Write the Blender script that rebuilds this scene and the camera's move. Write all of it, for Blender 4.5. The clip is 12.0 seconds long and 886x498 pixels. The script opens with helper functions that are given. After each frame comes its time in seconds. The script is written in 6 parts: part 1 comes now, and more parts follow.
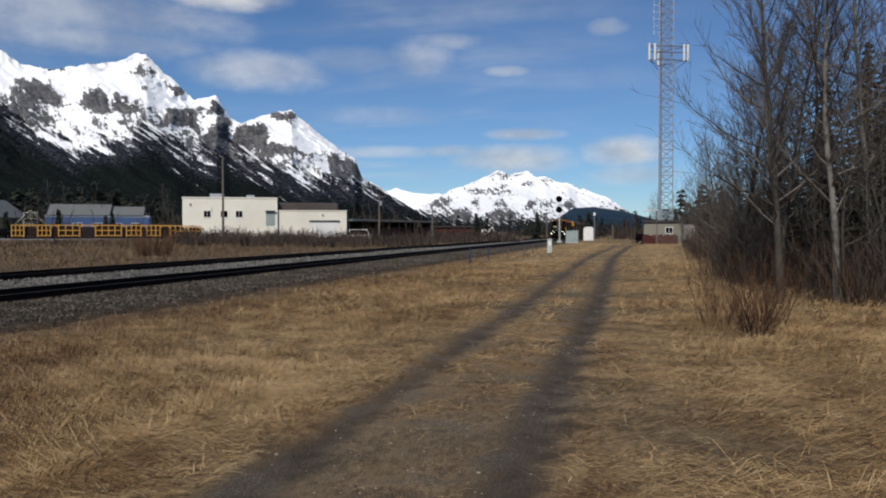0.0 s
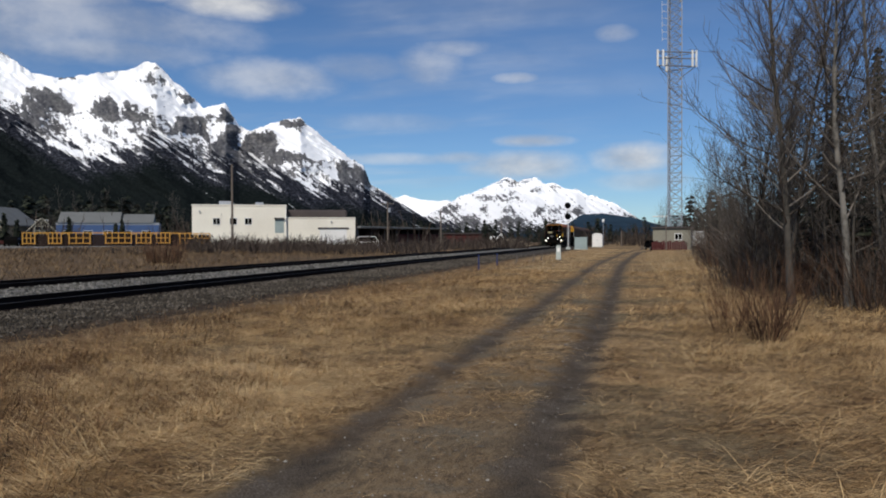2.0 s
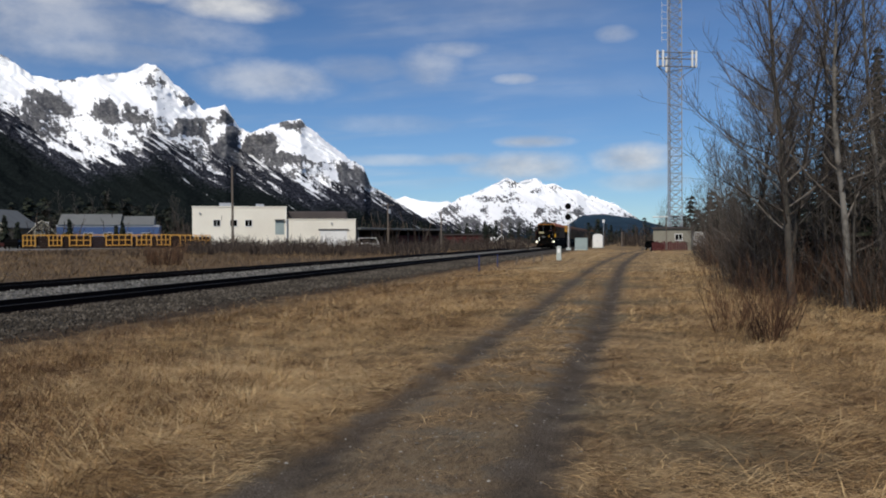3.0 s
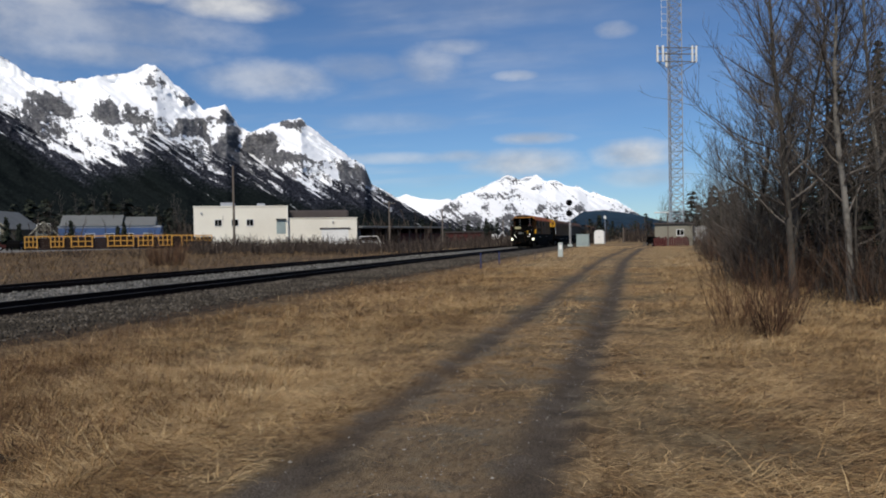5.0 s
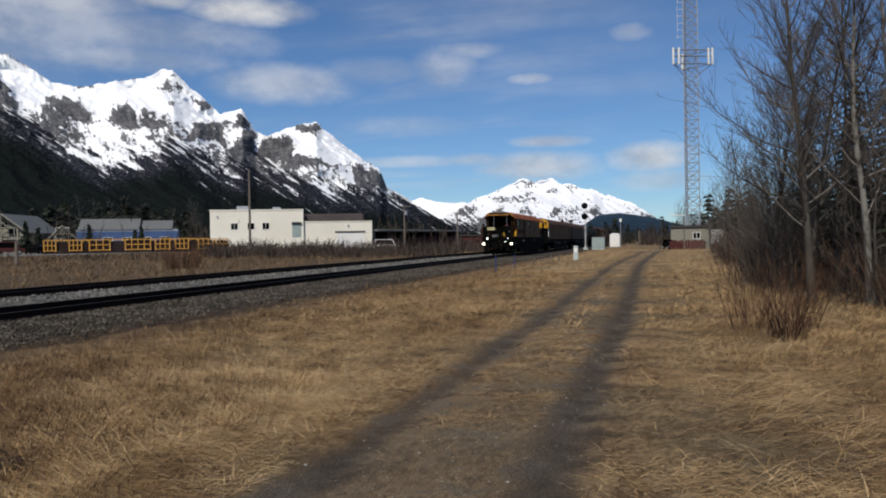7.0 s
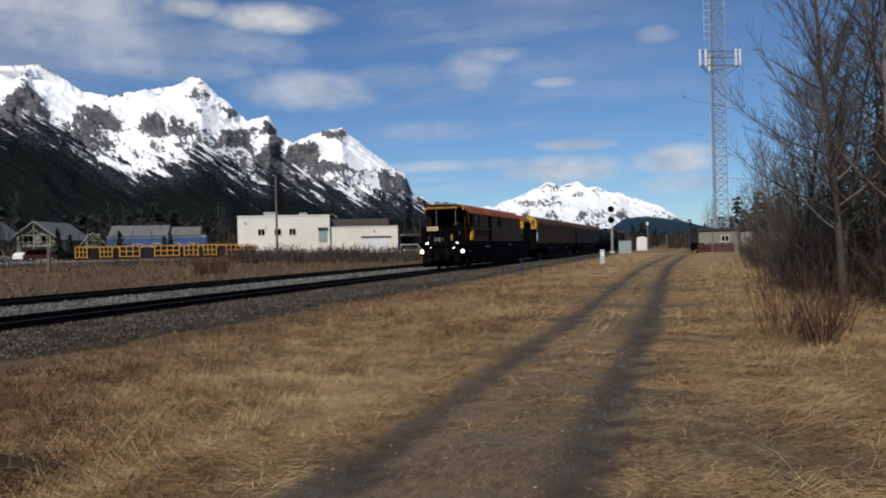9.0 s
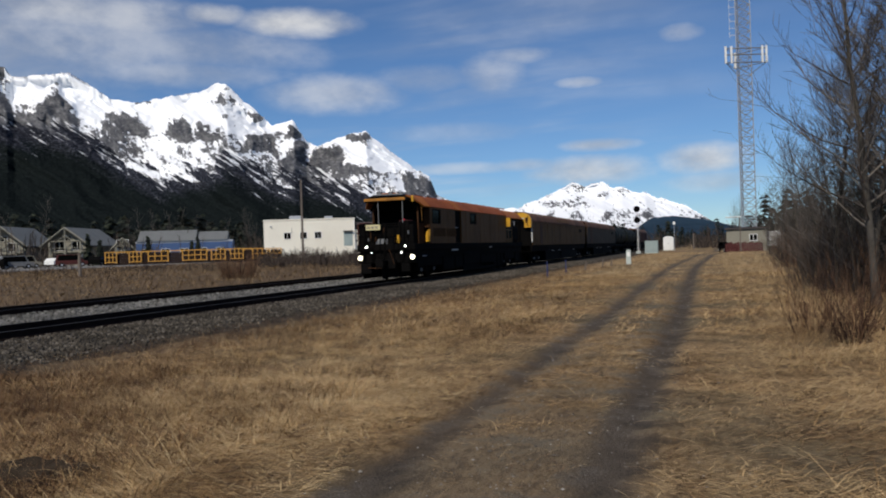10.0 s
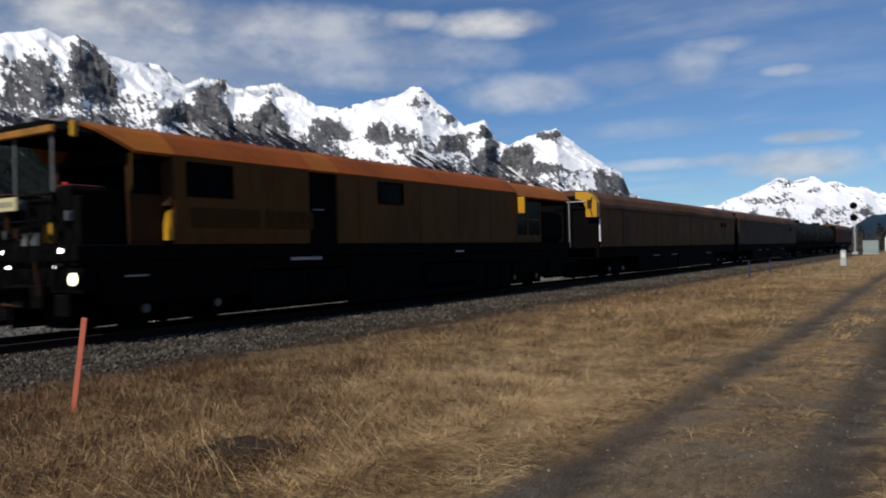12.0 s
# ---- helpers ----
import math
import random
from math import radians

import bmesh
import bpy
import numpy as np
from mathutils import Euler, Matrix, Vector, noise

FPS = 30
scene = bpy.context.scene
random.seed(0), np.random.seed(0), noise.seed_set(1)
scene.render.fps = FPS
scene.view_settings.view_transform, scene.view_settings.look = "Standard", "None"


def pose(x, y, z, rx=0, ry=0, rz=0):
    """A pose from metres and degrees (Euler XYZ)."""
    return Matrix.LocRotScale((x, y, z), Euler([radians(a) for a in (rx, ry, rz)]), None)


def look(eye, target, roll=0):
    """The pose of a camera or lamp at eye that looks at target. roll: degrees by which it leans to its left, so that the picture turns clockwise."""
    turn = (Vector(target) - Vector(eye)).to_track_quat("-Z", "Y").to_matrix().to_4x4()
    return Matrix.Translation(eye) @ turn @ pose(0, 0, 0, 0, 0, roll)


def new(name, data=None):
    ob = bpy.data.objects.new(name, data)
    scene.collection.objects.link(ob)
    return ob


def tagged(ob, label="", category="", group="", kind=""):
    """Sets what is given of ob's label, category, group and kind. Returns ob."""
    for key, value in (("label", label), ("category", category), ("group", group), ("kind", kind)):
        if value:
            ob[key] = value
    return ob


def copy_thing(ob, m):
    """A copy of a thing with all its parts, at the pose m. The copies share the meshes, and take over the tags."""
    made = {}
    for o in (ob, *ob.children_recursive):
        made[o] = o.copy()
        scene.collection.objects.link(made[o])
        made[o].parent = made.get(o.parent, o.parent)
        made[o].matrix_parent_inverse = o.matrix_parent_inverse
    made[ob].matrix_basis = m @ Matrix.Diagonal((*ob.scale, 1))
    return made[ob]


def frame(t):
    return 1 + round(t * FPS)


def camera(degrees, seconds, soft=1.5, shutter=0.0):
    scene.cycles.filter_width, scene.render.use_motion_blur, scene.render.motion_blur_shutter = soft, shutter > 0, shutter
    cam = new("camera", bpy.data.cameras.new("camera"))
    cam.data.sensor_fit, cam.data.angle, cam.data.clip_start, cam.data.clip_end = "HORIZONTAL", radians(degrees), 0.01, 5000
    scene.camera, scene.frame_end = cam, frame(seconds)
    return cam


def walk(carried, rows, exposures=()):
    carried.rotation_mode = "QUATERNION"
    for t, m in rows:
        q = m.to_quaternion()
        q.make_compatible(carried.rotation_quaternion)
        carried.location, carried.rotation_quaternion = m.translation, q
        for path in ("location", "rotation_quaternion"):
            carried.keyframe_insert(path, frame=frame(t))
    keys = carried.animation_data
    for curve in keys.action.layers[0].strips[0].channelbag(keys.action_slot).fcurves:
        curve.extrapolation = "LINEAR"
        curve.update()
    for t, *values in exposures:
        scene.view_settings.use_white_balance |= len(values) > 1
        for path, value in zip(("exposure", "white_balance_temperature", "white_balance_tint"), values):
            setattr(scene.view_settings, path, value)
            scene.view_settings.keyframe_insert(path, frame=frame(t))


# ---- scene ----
# The camera stands on a grass verge beside a railway; the tracks run along +Y.
EYE = 1.65
cam = camera(58.0, 12.0, soft=1.9, shutter=0.3)
TURNS = [(0, 13.224, -1.195, 0.052), (0.5, 13.723, -0.920, 0.151), (1, 13.856, -0.974, -0.075), (1.5, 13.892, -0.861, 0.151),
         (2, 13.837, -0.708, 0.182), (2.5, 13.796, -0.494, 0.361), (3, 13.862, -0.627, 0.345), (5, 13.966, -0.796, 0.896),
         (5.5, 14.231, -0.723, 1.065), (6, 14.812, -0.781, 0.914), (6.5, 14.895, -0.723, 0.933), (7, 15.040, -0.544, 0.952),
         (7.2, 14.99, -0.38, 0.97), (8.8, 16.43, 0.10, 1.25), (9, 16.880, -0.181, 1.280), (9.5, 17.047, -0.679, 2.248), (10, 18.667, 0.004, 1.839), (10.5, 21.411, 0.382, 1.976),
         (11, 26.292, 0.445, 2.177), (11.5, 29.118, 0.088, 1.660), (12, 32.210, 0.270, 1.428)]
walk(cam, [(t, pose(0, 0, EYE, 90 + pitch, roll, yaw)) for t, yaw, pitch, roll in TURNS])

# ---- light: sun behind the camera and to its left, high spring sky ----
SUN_AZ, SUN_EL = 182.0, 44.0          # degrees clockwise from +Y, and above the horizon
scene.view_settings.exposure = -0.35


def bearing(az, d=1.0):
    """The point d metres off at az degrees clockwise from +Y."""
    return Vector((d * math.sin(radians(az)), d * math.cos(radians(az))))


sun = new("sun", bpy.data.lights.new("sun", "SUN"))
sun.data.energy, sun.data.angle, sun.data.color = 4.3, radians(0.53), (1.0, 0.94, 0.85)
sd = bearing(SUN_AZ, math.cos(radians(SUN_EL)))
sun.matrix_world = look((sd.x * 50, sd.y * 50, 50 * math.sin(radians(SUN_EL))), (0, 0, 0))

world = bpy.data.worlds.new("sky")
scene.world = world
world.use_nodes = True


class Tree:
    """Short hand for node trees."""

    def __init__(self, tree):
        self.t = tree
        tree.nodes.clear()

    def n(self, kind):
        return self.t.nodes.new(kind)

    def put(self, socket, value):
        if isinstance(value, bpy.types.NodeSocket):
            self.t.links.new(value, socket)
        elif value is not None:
            socket.default_value = value

    def math(self, op, a, b=None, c=None, clamp=False):
        m = self.n("ShaderNodeMath")
        m.operation, m.use_clamp = op, clamp
        for i, v in enumerate((a, b, c)):
            self.put(m.inputs[i], v)
        return m.outputs[0]

    def vec(self, op, a, b=None):
        m = self.n("ShaderNodeVectorMath")
        m.operation = op
        self.put(m.inputs[0], a)
        self.put(m.inputs[1], b)
        return m.outputs["Value"] if op in ("DOT_PRODUCT", "LENGTH") else m.outputs[0]

    def step(self, v, a, b):
        m = self.n("ShaderNodeMapRange")
        m.interpolation_type = "SMOOTHSTEP"
        self.put(m.inputs[0], v)
        m.inputs[1].default_value, m.inputs[2].default_value = a, b
        if a > b:
            m.inputs[1].default_value, m.inputs[2].default_value = b, a
            m.inputs[3].default_value, m.inputs[4].default_value = 1, 0
        return m.outputs[0]

    def noise(self, vector, scale, detail=4, rough=0.55, kind="FBM"):
        m = self.n("ShaderNodeTexNoise")
        m.noise_dimensions, m.noise_type = "3D", kind
        self.put(m.inputs["Vector"], vector)
        m.inputs["Scale"].default_value, m.inputs["Detail"].default_value, m.inputs["Roughness"].default_value = scale, detail, rough
        return m.outputs[0]

    def stretch(self, vector, scale, turn=0.0):
        m = self.n("ShaderNodeMapping")
        self.put(m.inputs[0], vector)
        m.inputs["Rotation"].default_value = (0, 0, radians(turn))
        m.inputs["Scale"].default_value = scale
        return m.outputs[0]

    def mix(self, f, a, b):
        m = self.n("ShaderNodeMix")
        m.data_type = "RGBA"
        for sock, v in ((m.inputs[0], f), (m.inputs[6], a), (m.inputs[7], b)):
            self.put(sock, (*v, 1) if isinstance(v, tuple) and len(v) == 3 else v)
        return m.outputs[2]

    def ramp(self, f, *stops):
        m = self.n("ShaderNodeValToRGB")
        self.put(m.inputs[0], f)
        e = m.color_ramp.elements
        while len(e) < len(stops):
            e.new(0.5)
        for i, (p, c) in enumerate(stops):
            e[i].position, e[i].color = p, (*c, 1)
        return m.outputs[0]


def make_sky():
    k = Tree(world.node_tree)
    sky = k.n("ShaderNodeTexSky")
    sky.sky_type, sky.sun_disc, sky.sun_elevation, sky.sun_rotation = "NISHITA", False, radians(SUN_EL), radians(SUN_AZ)
    sky.altitude, sky.air_density, sky.dust_density, sky.ozone_density = 1300, 1.0, 0.05, 3.0
    way = k.vec("NORMALIZE", k.n("ShaderNodeTexCoord").outputs["Generated"])
    x, y, z = k.n("ShaderNodeSeparateXYZ").outputs
    k.put(x.node.inputs[0], way)
    up = k.math("MAXIMUM", z, 0.0)
    flat = k.vec("DIVIDE", way, None)
    k.put(flat.node.inputs[1], (1, 1, 1))
    den = k.n("ShaderNodeCombineXYZ")
    dz = k.math("ADD", up, 0.12)
    k.put(den.inputs[0], dz), k.put(den.inputs[1], dz), k.put(den.inputs[2], 1.0)
    k.put(flat.node.inputs[1], den.outputs[0])
    # thin high veils, drawn out along one direction of the wind
    veil = k.noise(k.stretch(flat, (0.6, 1.3, 0.4), 24), 0.95, 5, 0.55)
    wisps = k.noise(k.stretch(flat, (0.8, 1.7, 0.6), 20), 1.9, 5, 0.55)
    cover = k.math("MULTIPLY", k.step(veil, 0.46, 0.8), k.math("ADD", 0.35, k.math("MULTIPLY", wisps, 0.7)))
    cover = k.math("MULTIPLY", cover, k.math("MULTIPLY", k.step(z, 0.0, 0.12), k.math("SUBTRACT", 1.0, k.math("MULTIPLY", k.step(x, -0.35, 0.05), 0.85))))
    # separate fair-weather clouds: bearing, height over distance, half width, half height, density
    billow = k.noise(k.stretch(way, (1, 1, 1.7)), 10.0, 6, 0.55)
    fine = k.noise(k.stretch(way, (1, 1, 2.2)), 34.0, 4, 0.6)
    for az, rise, w, h, dense in ((-25.8, 0.196, 0.098, 0.025, 0.62), (-19.5, 0.212, 0.07, 0.02, 0.4), (-28.6, 0.284, 0.082, 0.019, 0.95), (-34.2, 0.291, 0.045, 0.014, 0.8),
                                  (-7.4, 0.122, 0.05, 0.009, 0.95), (-8.2, 0.091, 0.082, 0.02, 0.9), (-12.5, 0.101, 0.05, 0.009, 0.6), (-0.4, 0.098, 0.055, 0.021, 0.95), (0.4, 0.07, 0.06, 0.014, 0.6),
                                  (-17.0, 0.1, 0.09, 0.008, 0.5), (-14.8, 0.215, 0.05, 0.03, 0.5), (-13.0, 0.238, 0.05, 0.012, 0.45), (-8.6, 0.2, 0.032, 0.008, 0.55), (-1.6, 0.25, 0.028, 0.012, 0.45), (-17.5, 0.145, 0.10, 0.014, 0.3),
                                  (-54.0, 0.288, 0.17, 0.036, 0.95), (-44.0, 0.285, 0.2, 0.03, 0.7), (-49.0, 0.25, 0.32, 0.06, 0.6), (-37.0, 0.22, 0.14, 0.02, 0.5), (-36.0, 0.25, 0.16, 0.03, 0.5)):
        d = Vector((*bearing(az), rise)).normalized()
        side = Vector((d.y, -d.x, 0)).normalized()
        off = k.vec("SUBTRACT", way, tuple(d))
        u = k.math("DIVIDE", k.vec("DOT_PRODUCT", off, tuple(side)), w)
        v = k.math("DIVIDE", k.vec("DOT_PRODUCT", off, tuple(side.cross(d))), h)
        r = k.math("ADD", k.math("MULTIPLY", u, u), k.math("MULTIPLY", v, v))
        r = k.math("SUBTRACT", r, k.math("MULTIPLY", k.math("SUBTRACT", billow, 0.5), 1.35))
        r = k.math("SUBTRACT", r, k.math("MULTIPLY", k.math("SUBTRACT", fine, 0.5), 0.75))
        cover = k.math("MAXIMUM", cover, k.math("MULTIPLY", k.step(r, 1.35, -0.55), dense))
    shade = k.mix(k.step(billow, 0.35, 0.65), (0.56, 0.58, 0.62), (0.93, 0.93, 0.93))
    bg = k.n("ShaderNodeBackground")
    deep = k.n("ShaderNodeMix")
    deep.data_type, deep.blend_type = "RGBA", "MULTIPLY"
    deep.inputs[0].default_value = 1.0
    k.put(deep.inputs[6], sky.outputs[0])
    deep.inputs[7].default_value = (0.064, 0.083, 0.104, 1)
    k.put(bg.inputs[0], k.mix(cover, deep.outputs[2], shade))
    bg.inputs[1].default_value = 1.0
    k.put(k.n("ShaderNodeOutputWorld").inputs[0], bg.outputs[0])


make_sky()
# ---- materials ----
def material(name):
    m = bpy.data.materials.new(name)
    m.use_nodes = True
    k = Tree(m.node_tree)
    b = k.n("ShaderNodeBsdfPrincipled")
    k.put(k.n("ShaderNodeOutputMaterial").inputs[0], b.outputs[0])
    return m, k, b


def bump(k, b, height, strength=0.4, distance=0.02):
    n = k.n("ShaderNodeBump")
    n.inputs["Strength"].default_value, n.inputs["Distance"].default_value = strength, distance
    k.put(n.inputs["Height"], height)
    k.put(b.inputs["Normal"], n.outputs[0])


def surface(name, base, worn, rough=0.6, metal=0.0, scale=2.0, fine=30.0, amount=0.5, relief=0.15, depth=0.01, streak=1.0, spec=0.3):
    """A coat of two tones: large stains and fine grain, with fine relief."""
    m, k, b = material(name)
    p = k.n("ShaderNodeTexCoord").outputs["Object"]
    if streak != 1.0:
        p = k.stretch(p, (streak, streak, 1))
    a, f = k.noise(p, scale, 5), k.noise(p, fine, 3)
    mask = k.step(k.math("ADD", k.math("MULTIPLY", a, 0.7), k.math("MULTIPLY", f, 0.3)), 0.42, 0.68)
    k.put(b.inputs["Base Color"], k.mix(k.math("MULTIPLY", mask, amount), base, worn))
    k.put(b.inputs["Roughness"], k.math("ADD", rough - 0.1, k.math("MULTIPLY", a, 0.2)))
    b.inputs["Metallic"].default_value = metal
    b.inputs["Specular IOR Level"].default_value = spec
    bump(k, b, f, relief, depth)
    return m


def island(name, *stops, rough=0.8):
    """Loose bits, each of its own tone."""
    m, k, b = material(name)
    g = k.n("ShaderNodeNewGeometry")
    drift = k.math("ADD", k.math("MULTIPLY", k.noise(g.outputs["Position"], 0.3, 3), 0.5), k.math("MULTIPLY", k.noise(g.outputs["Position"], 1.6, 4), 0.75))
    r = k.math("ADD", k.math("MULTIPLY", g.outputs["Random Per Island"], 0.45), drift)
    k.put(b.inputs["Base Color"], k.ramp(k.math("MULTIPLY_ADD", r, 3.1, -2.09, clamp=True), *stops))
    b.inputs["Roughness"].default_value = rough
    b.inputs["Specular IOR Level"].default_value = 0.25
    return m


def glow(name, color, strength):
    m, k, b = material(name)
    b.inputs["Base Color"].default_value = (0.8, 0.8, 0.8, 1)
    b.inputs["Emission Color"].default_value = (*color, 1)
    b.inputs["Emission Strength"].default_value = strength
    return m


RUTS = (-0.72, -2.36)                   # the two wheel ruts of the grass track, at x


def rut_shift(y):
    """How far the grass track bends off its line, at y."""
    ease = lambda a, b: np.clip((y - a) / (b - a), 0, 1) ** 2 * (3 - 2 * np.clip((y - a) / (b - a), 0, 1))
    return -0.27 * ease(14, 34) + 0.8 * ease(58, 96) + 2.2 * ease(92, 125)


def ground_material():
    m, k, b = material("dry_grassland")
    p = k.n("ShaderNodeNewGeometry").outputs["Position"]
    x, y, z = k.n("ShaderNodeSeparateXYZ").outputs
    k.put(x.node.inputs[0], p)
    big, mid = k.noise(p, 0.22, 5), k.noise(p, 1.7, 6, 0.65)
    mat = k.noise(k.stretch(p, (1, 0.35, 1), 35), 14.0, 5, 0.7)
    fine = k.noise(p, 70.0, 4, 0.7)
    tone = k.math("ADD", k.math("MULTIPLY", mid, 0.45), k.math("ADD", k.math("MULTIPLY", mat, 0.4), k.math("MULTIPLY", fine, 0.25)))
    straw = k.ramp(tone, (0.38, (0.036, 0.021, 0.011)), (0.5, (0.172, 0.105, 0.048)), (0.62, (0.41, 0.27, 0.132)))
    litter = k.ramp(tone, (0.38, (0.05, 0.037, 0.022)), (0.53, (0.135, 0.098, 0.055)), (0.68, (0.27, 0.21, 0.12)))
    grass = k.mix(k.step(big, 0.42, 0.6), straw, litter)
    dirt = k.ramp(k.math("ADD", k.math("MULTIPLY", fine, 0.6), k.math("MULTIPLY", mid, 0.4)), (0.38, (0.03, 0.024, 0.018)), (0.52, (0.085, 0.067, 0.05)), (0.66, (0.2, 0.165, 0.13)))
    grit = k.ramp(fine, (0.36, (0.05, 0.042, 0.03)), (0.52, (0.135, 0.115, 0.085)), (0.68, (0.3, 0.265, 0.21)))
    wob = k.math("MULTIPLY", k.math("SUBTRACT", mid, 0.5), 0.7)
    wave = k.math("MULTIPLY", k.math("SINE", k.math("MULTIPLY", y, 0.16)), 0.06)
    bend = k.math("ADD", k.math("MULTIPLY", k.step(y, 14, 34), 0.27), k.math("ADD", k.math("MULTIPLY", k.step(y, 58, 96), -0.8), k.math("MULTIPLY", k.step(y, 92, 125), -2.2)))
    xr = k.math("ADD", k.math("ADD", x, wob), k.math("ADD", wave, bend))
    d = [k.math("ABSOLUTE", k.math("SUBTRACT", xr, at)) for at in RUTS]
    worn = k.step(k.math("ADD", big, k.math("MULTIPLY", mid, 0.35)), 0.52, 0.72)
    rut = k.math("MAXIMUM", k.math("MULTIPLY", k.step(d[0], 0.40, 0.06), 0.92), k.math("MULTIPLY", k.step(d[1], 0.34, 0.03), k.math("ADD", 0.68, k.math("MULTIPLY", worn, 0.27))))
    crown = k.math("MULTIPLY", k.step(k.math("ABSOLUTE", k.math("ADD", xr, 1.5)), 1.5, 0.5), k.step(k.math("ADD", mid, k.math("MULTIPLY", mat, 0.4)), 0.62, 0.85))
    crown = k.math("MAXIMUM", crown, k.math("MULTIPLY", k.step(k.math("ABSOLUTE", k.math("ADD", xr, 1.5)), 1.15, 0.6), k.math("MULTIPLY", k.step(k.math("ADD", y, k.math("MULTIPLY", mid, 4.0)), 12.0, 8.0), 0.5)))
    c = k.mix(k.math("MULTIPLY", crown, 0.85), grass, grit)
    c = k.mix(rut, c, dirt)
    # grey grit washed out of the ballast, and leaf litter below the wood
    c = k.mix(k.math("MULTIPLY", k.step(k.math("ADD", x, k.math("MULTIPLY", big, 2.5)), -6.6, -8.8), 0.75), c, k.ramp(tone, (0.4, (0.03, 0.02, 0.013)), (0.55, (0.09, 0.06, 0.036)), (0.68, (0.2, 0.145, 0.09))))
    wood = k.math("MULTIPLY", k.step(k.math("SUBTRACT", k.math("ADD", x, k.math("MULTIPLY", mid, 1.2)), k.math("MULTIPLY", y, 0.012)), 3.1, 4.3), k.step(y, 13.0, 19.0))
    c = k.mix(wood, c, k.ramp(tone, (0.4, (0.03, 0.023, 0.016)), (0.62, (0.12, 0.09, 0.055))))
    k.put(b.inputs["Base Color"], c)
    b.inputs["Roughness"].default_value = 0.95
    b.inputs["Specular IOR Level"].default_value = 0.15
    bump(k, b, k.math("ADD", k.math("MULTIPLY", mat, 0.7), k.math("MULTIPLY", fine, 0.4)), 0.9, 0.06)
    return m


def ballast_material():
    """Oily dark stone round the main track, cleaner paler stone between the two tracks."""
    m, k, b = material("ballast_bed")
    p = k.n("ShaderNodeNewGeometry").outputs["Position"]
    x, y, z = k.n("ShaderNodeSeparateXYZ").outputs
    k.put(x.node.inputs[0], p)
    big, fine = k.noise(p, 1.2, 5), k.noise(p, 26.0, 4, 0.7)
    tone = k.math("ADD", k.math("MULTIPLY", big, 0.45), k.math("MULTIPLY", fine, 0.55))
    oily = k.ramp(tone, (0.36, (0.028, 0.024, 0.019)), (0.52, (0.07, 0.06, 0.047)), (0.68, (0.13, 0.114, 0.092)))
    clean = k.ramp(tone, (0.36, (0.06, 0.056, 0.048)), (0.52, (0.145, 0.138, 0.122)), (0.68, (0.25, 0.24, 0.215)))
    edge = k.math("ADD", x, k.math("MULTIPLY", k.math("SUBTRACT", big, 0.5), 1.2))
    between = k.math("MULTIPLY", k.step(edge, -15.3, -15.9), k.step(edge, -19.0, -18.4))
    earth = k.ramp(tone, (0.36, (0.022, 0.015, 0.009)), (0.52, (0.06, 0.042, 0.026)), (0.68, (0.12, 0.088, 0.056)))
    k.put(b.inputs["Base Color"], k.mix(k.step(edge, -11.6, -10.4), k.mix(between, oily, clean), earth))
    b.inputs["Roughness"].default_value = 0.95
    b.inputs["Specular IOR Level"].default_value = 0.15
    bump(k, b, fine, 0.9, 0.05)
    return m


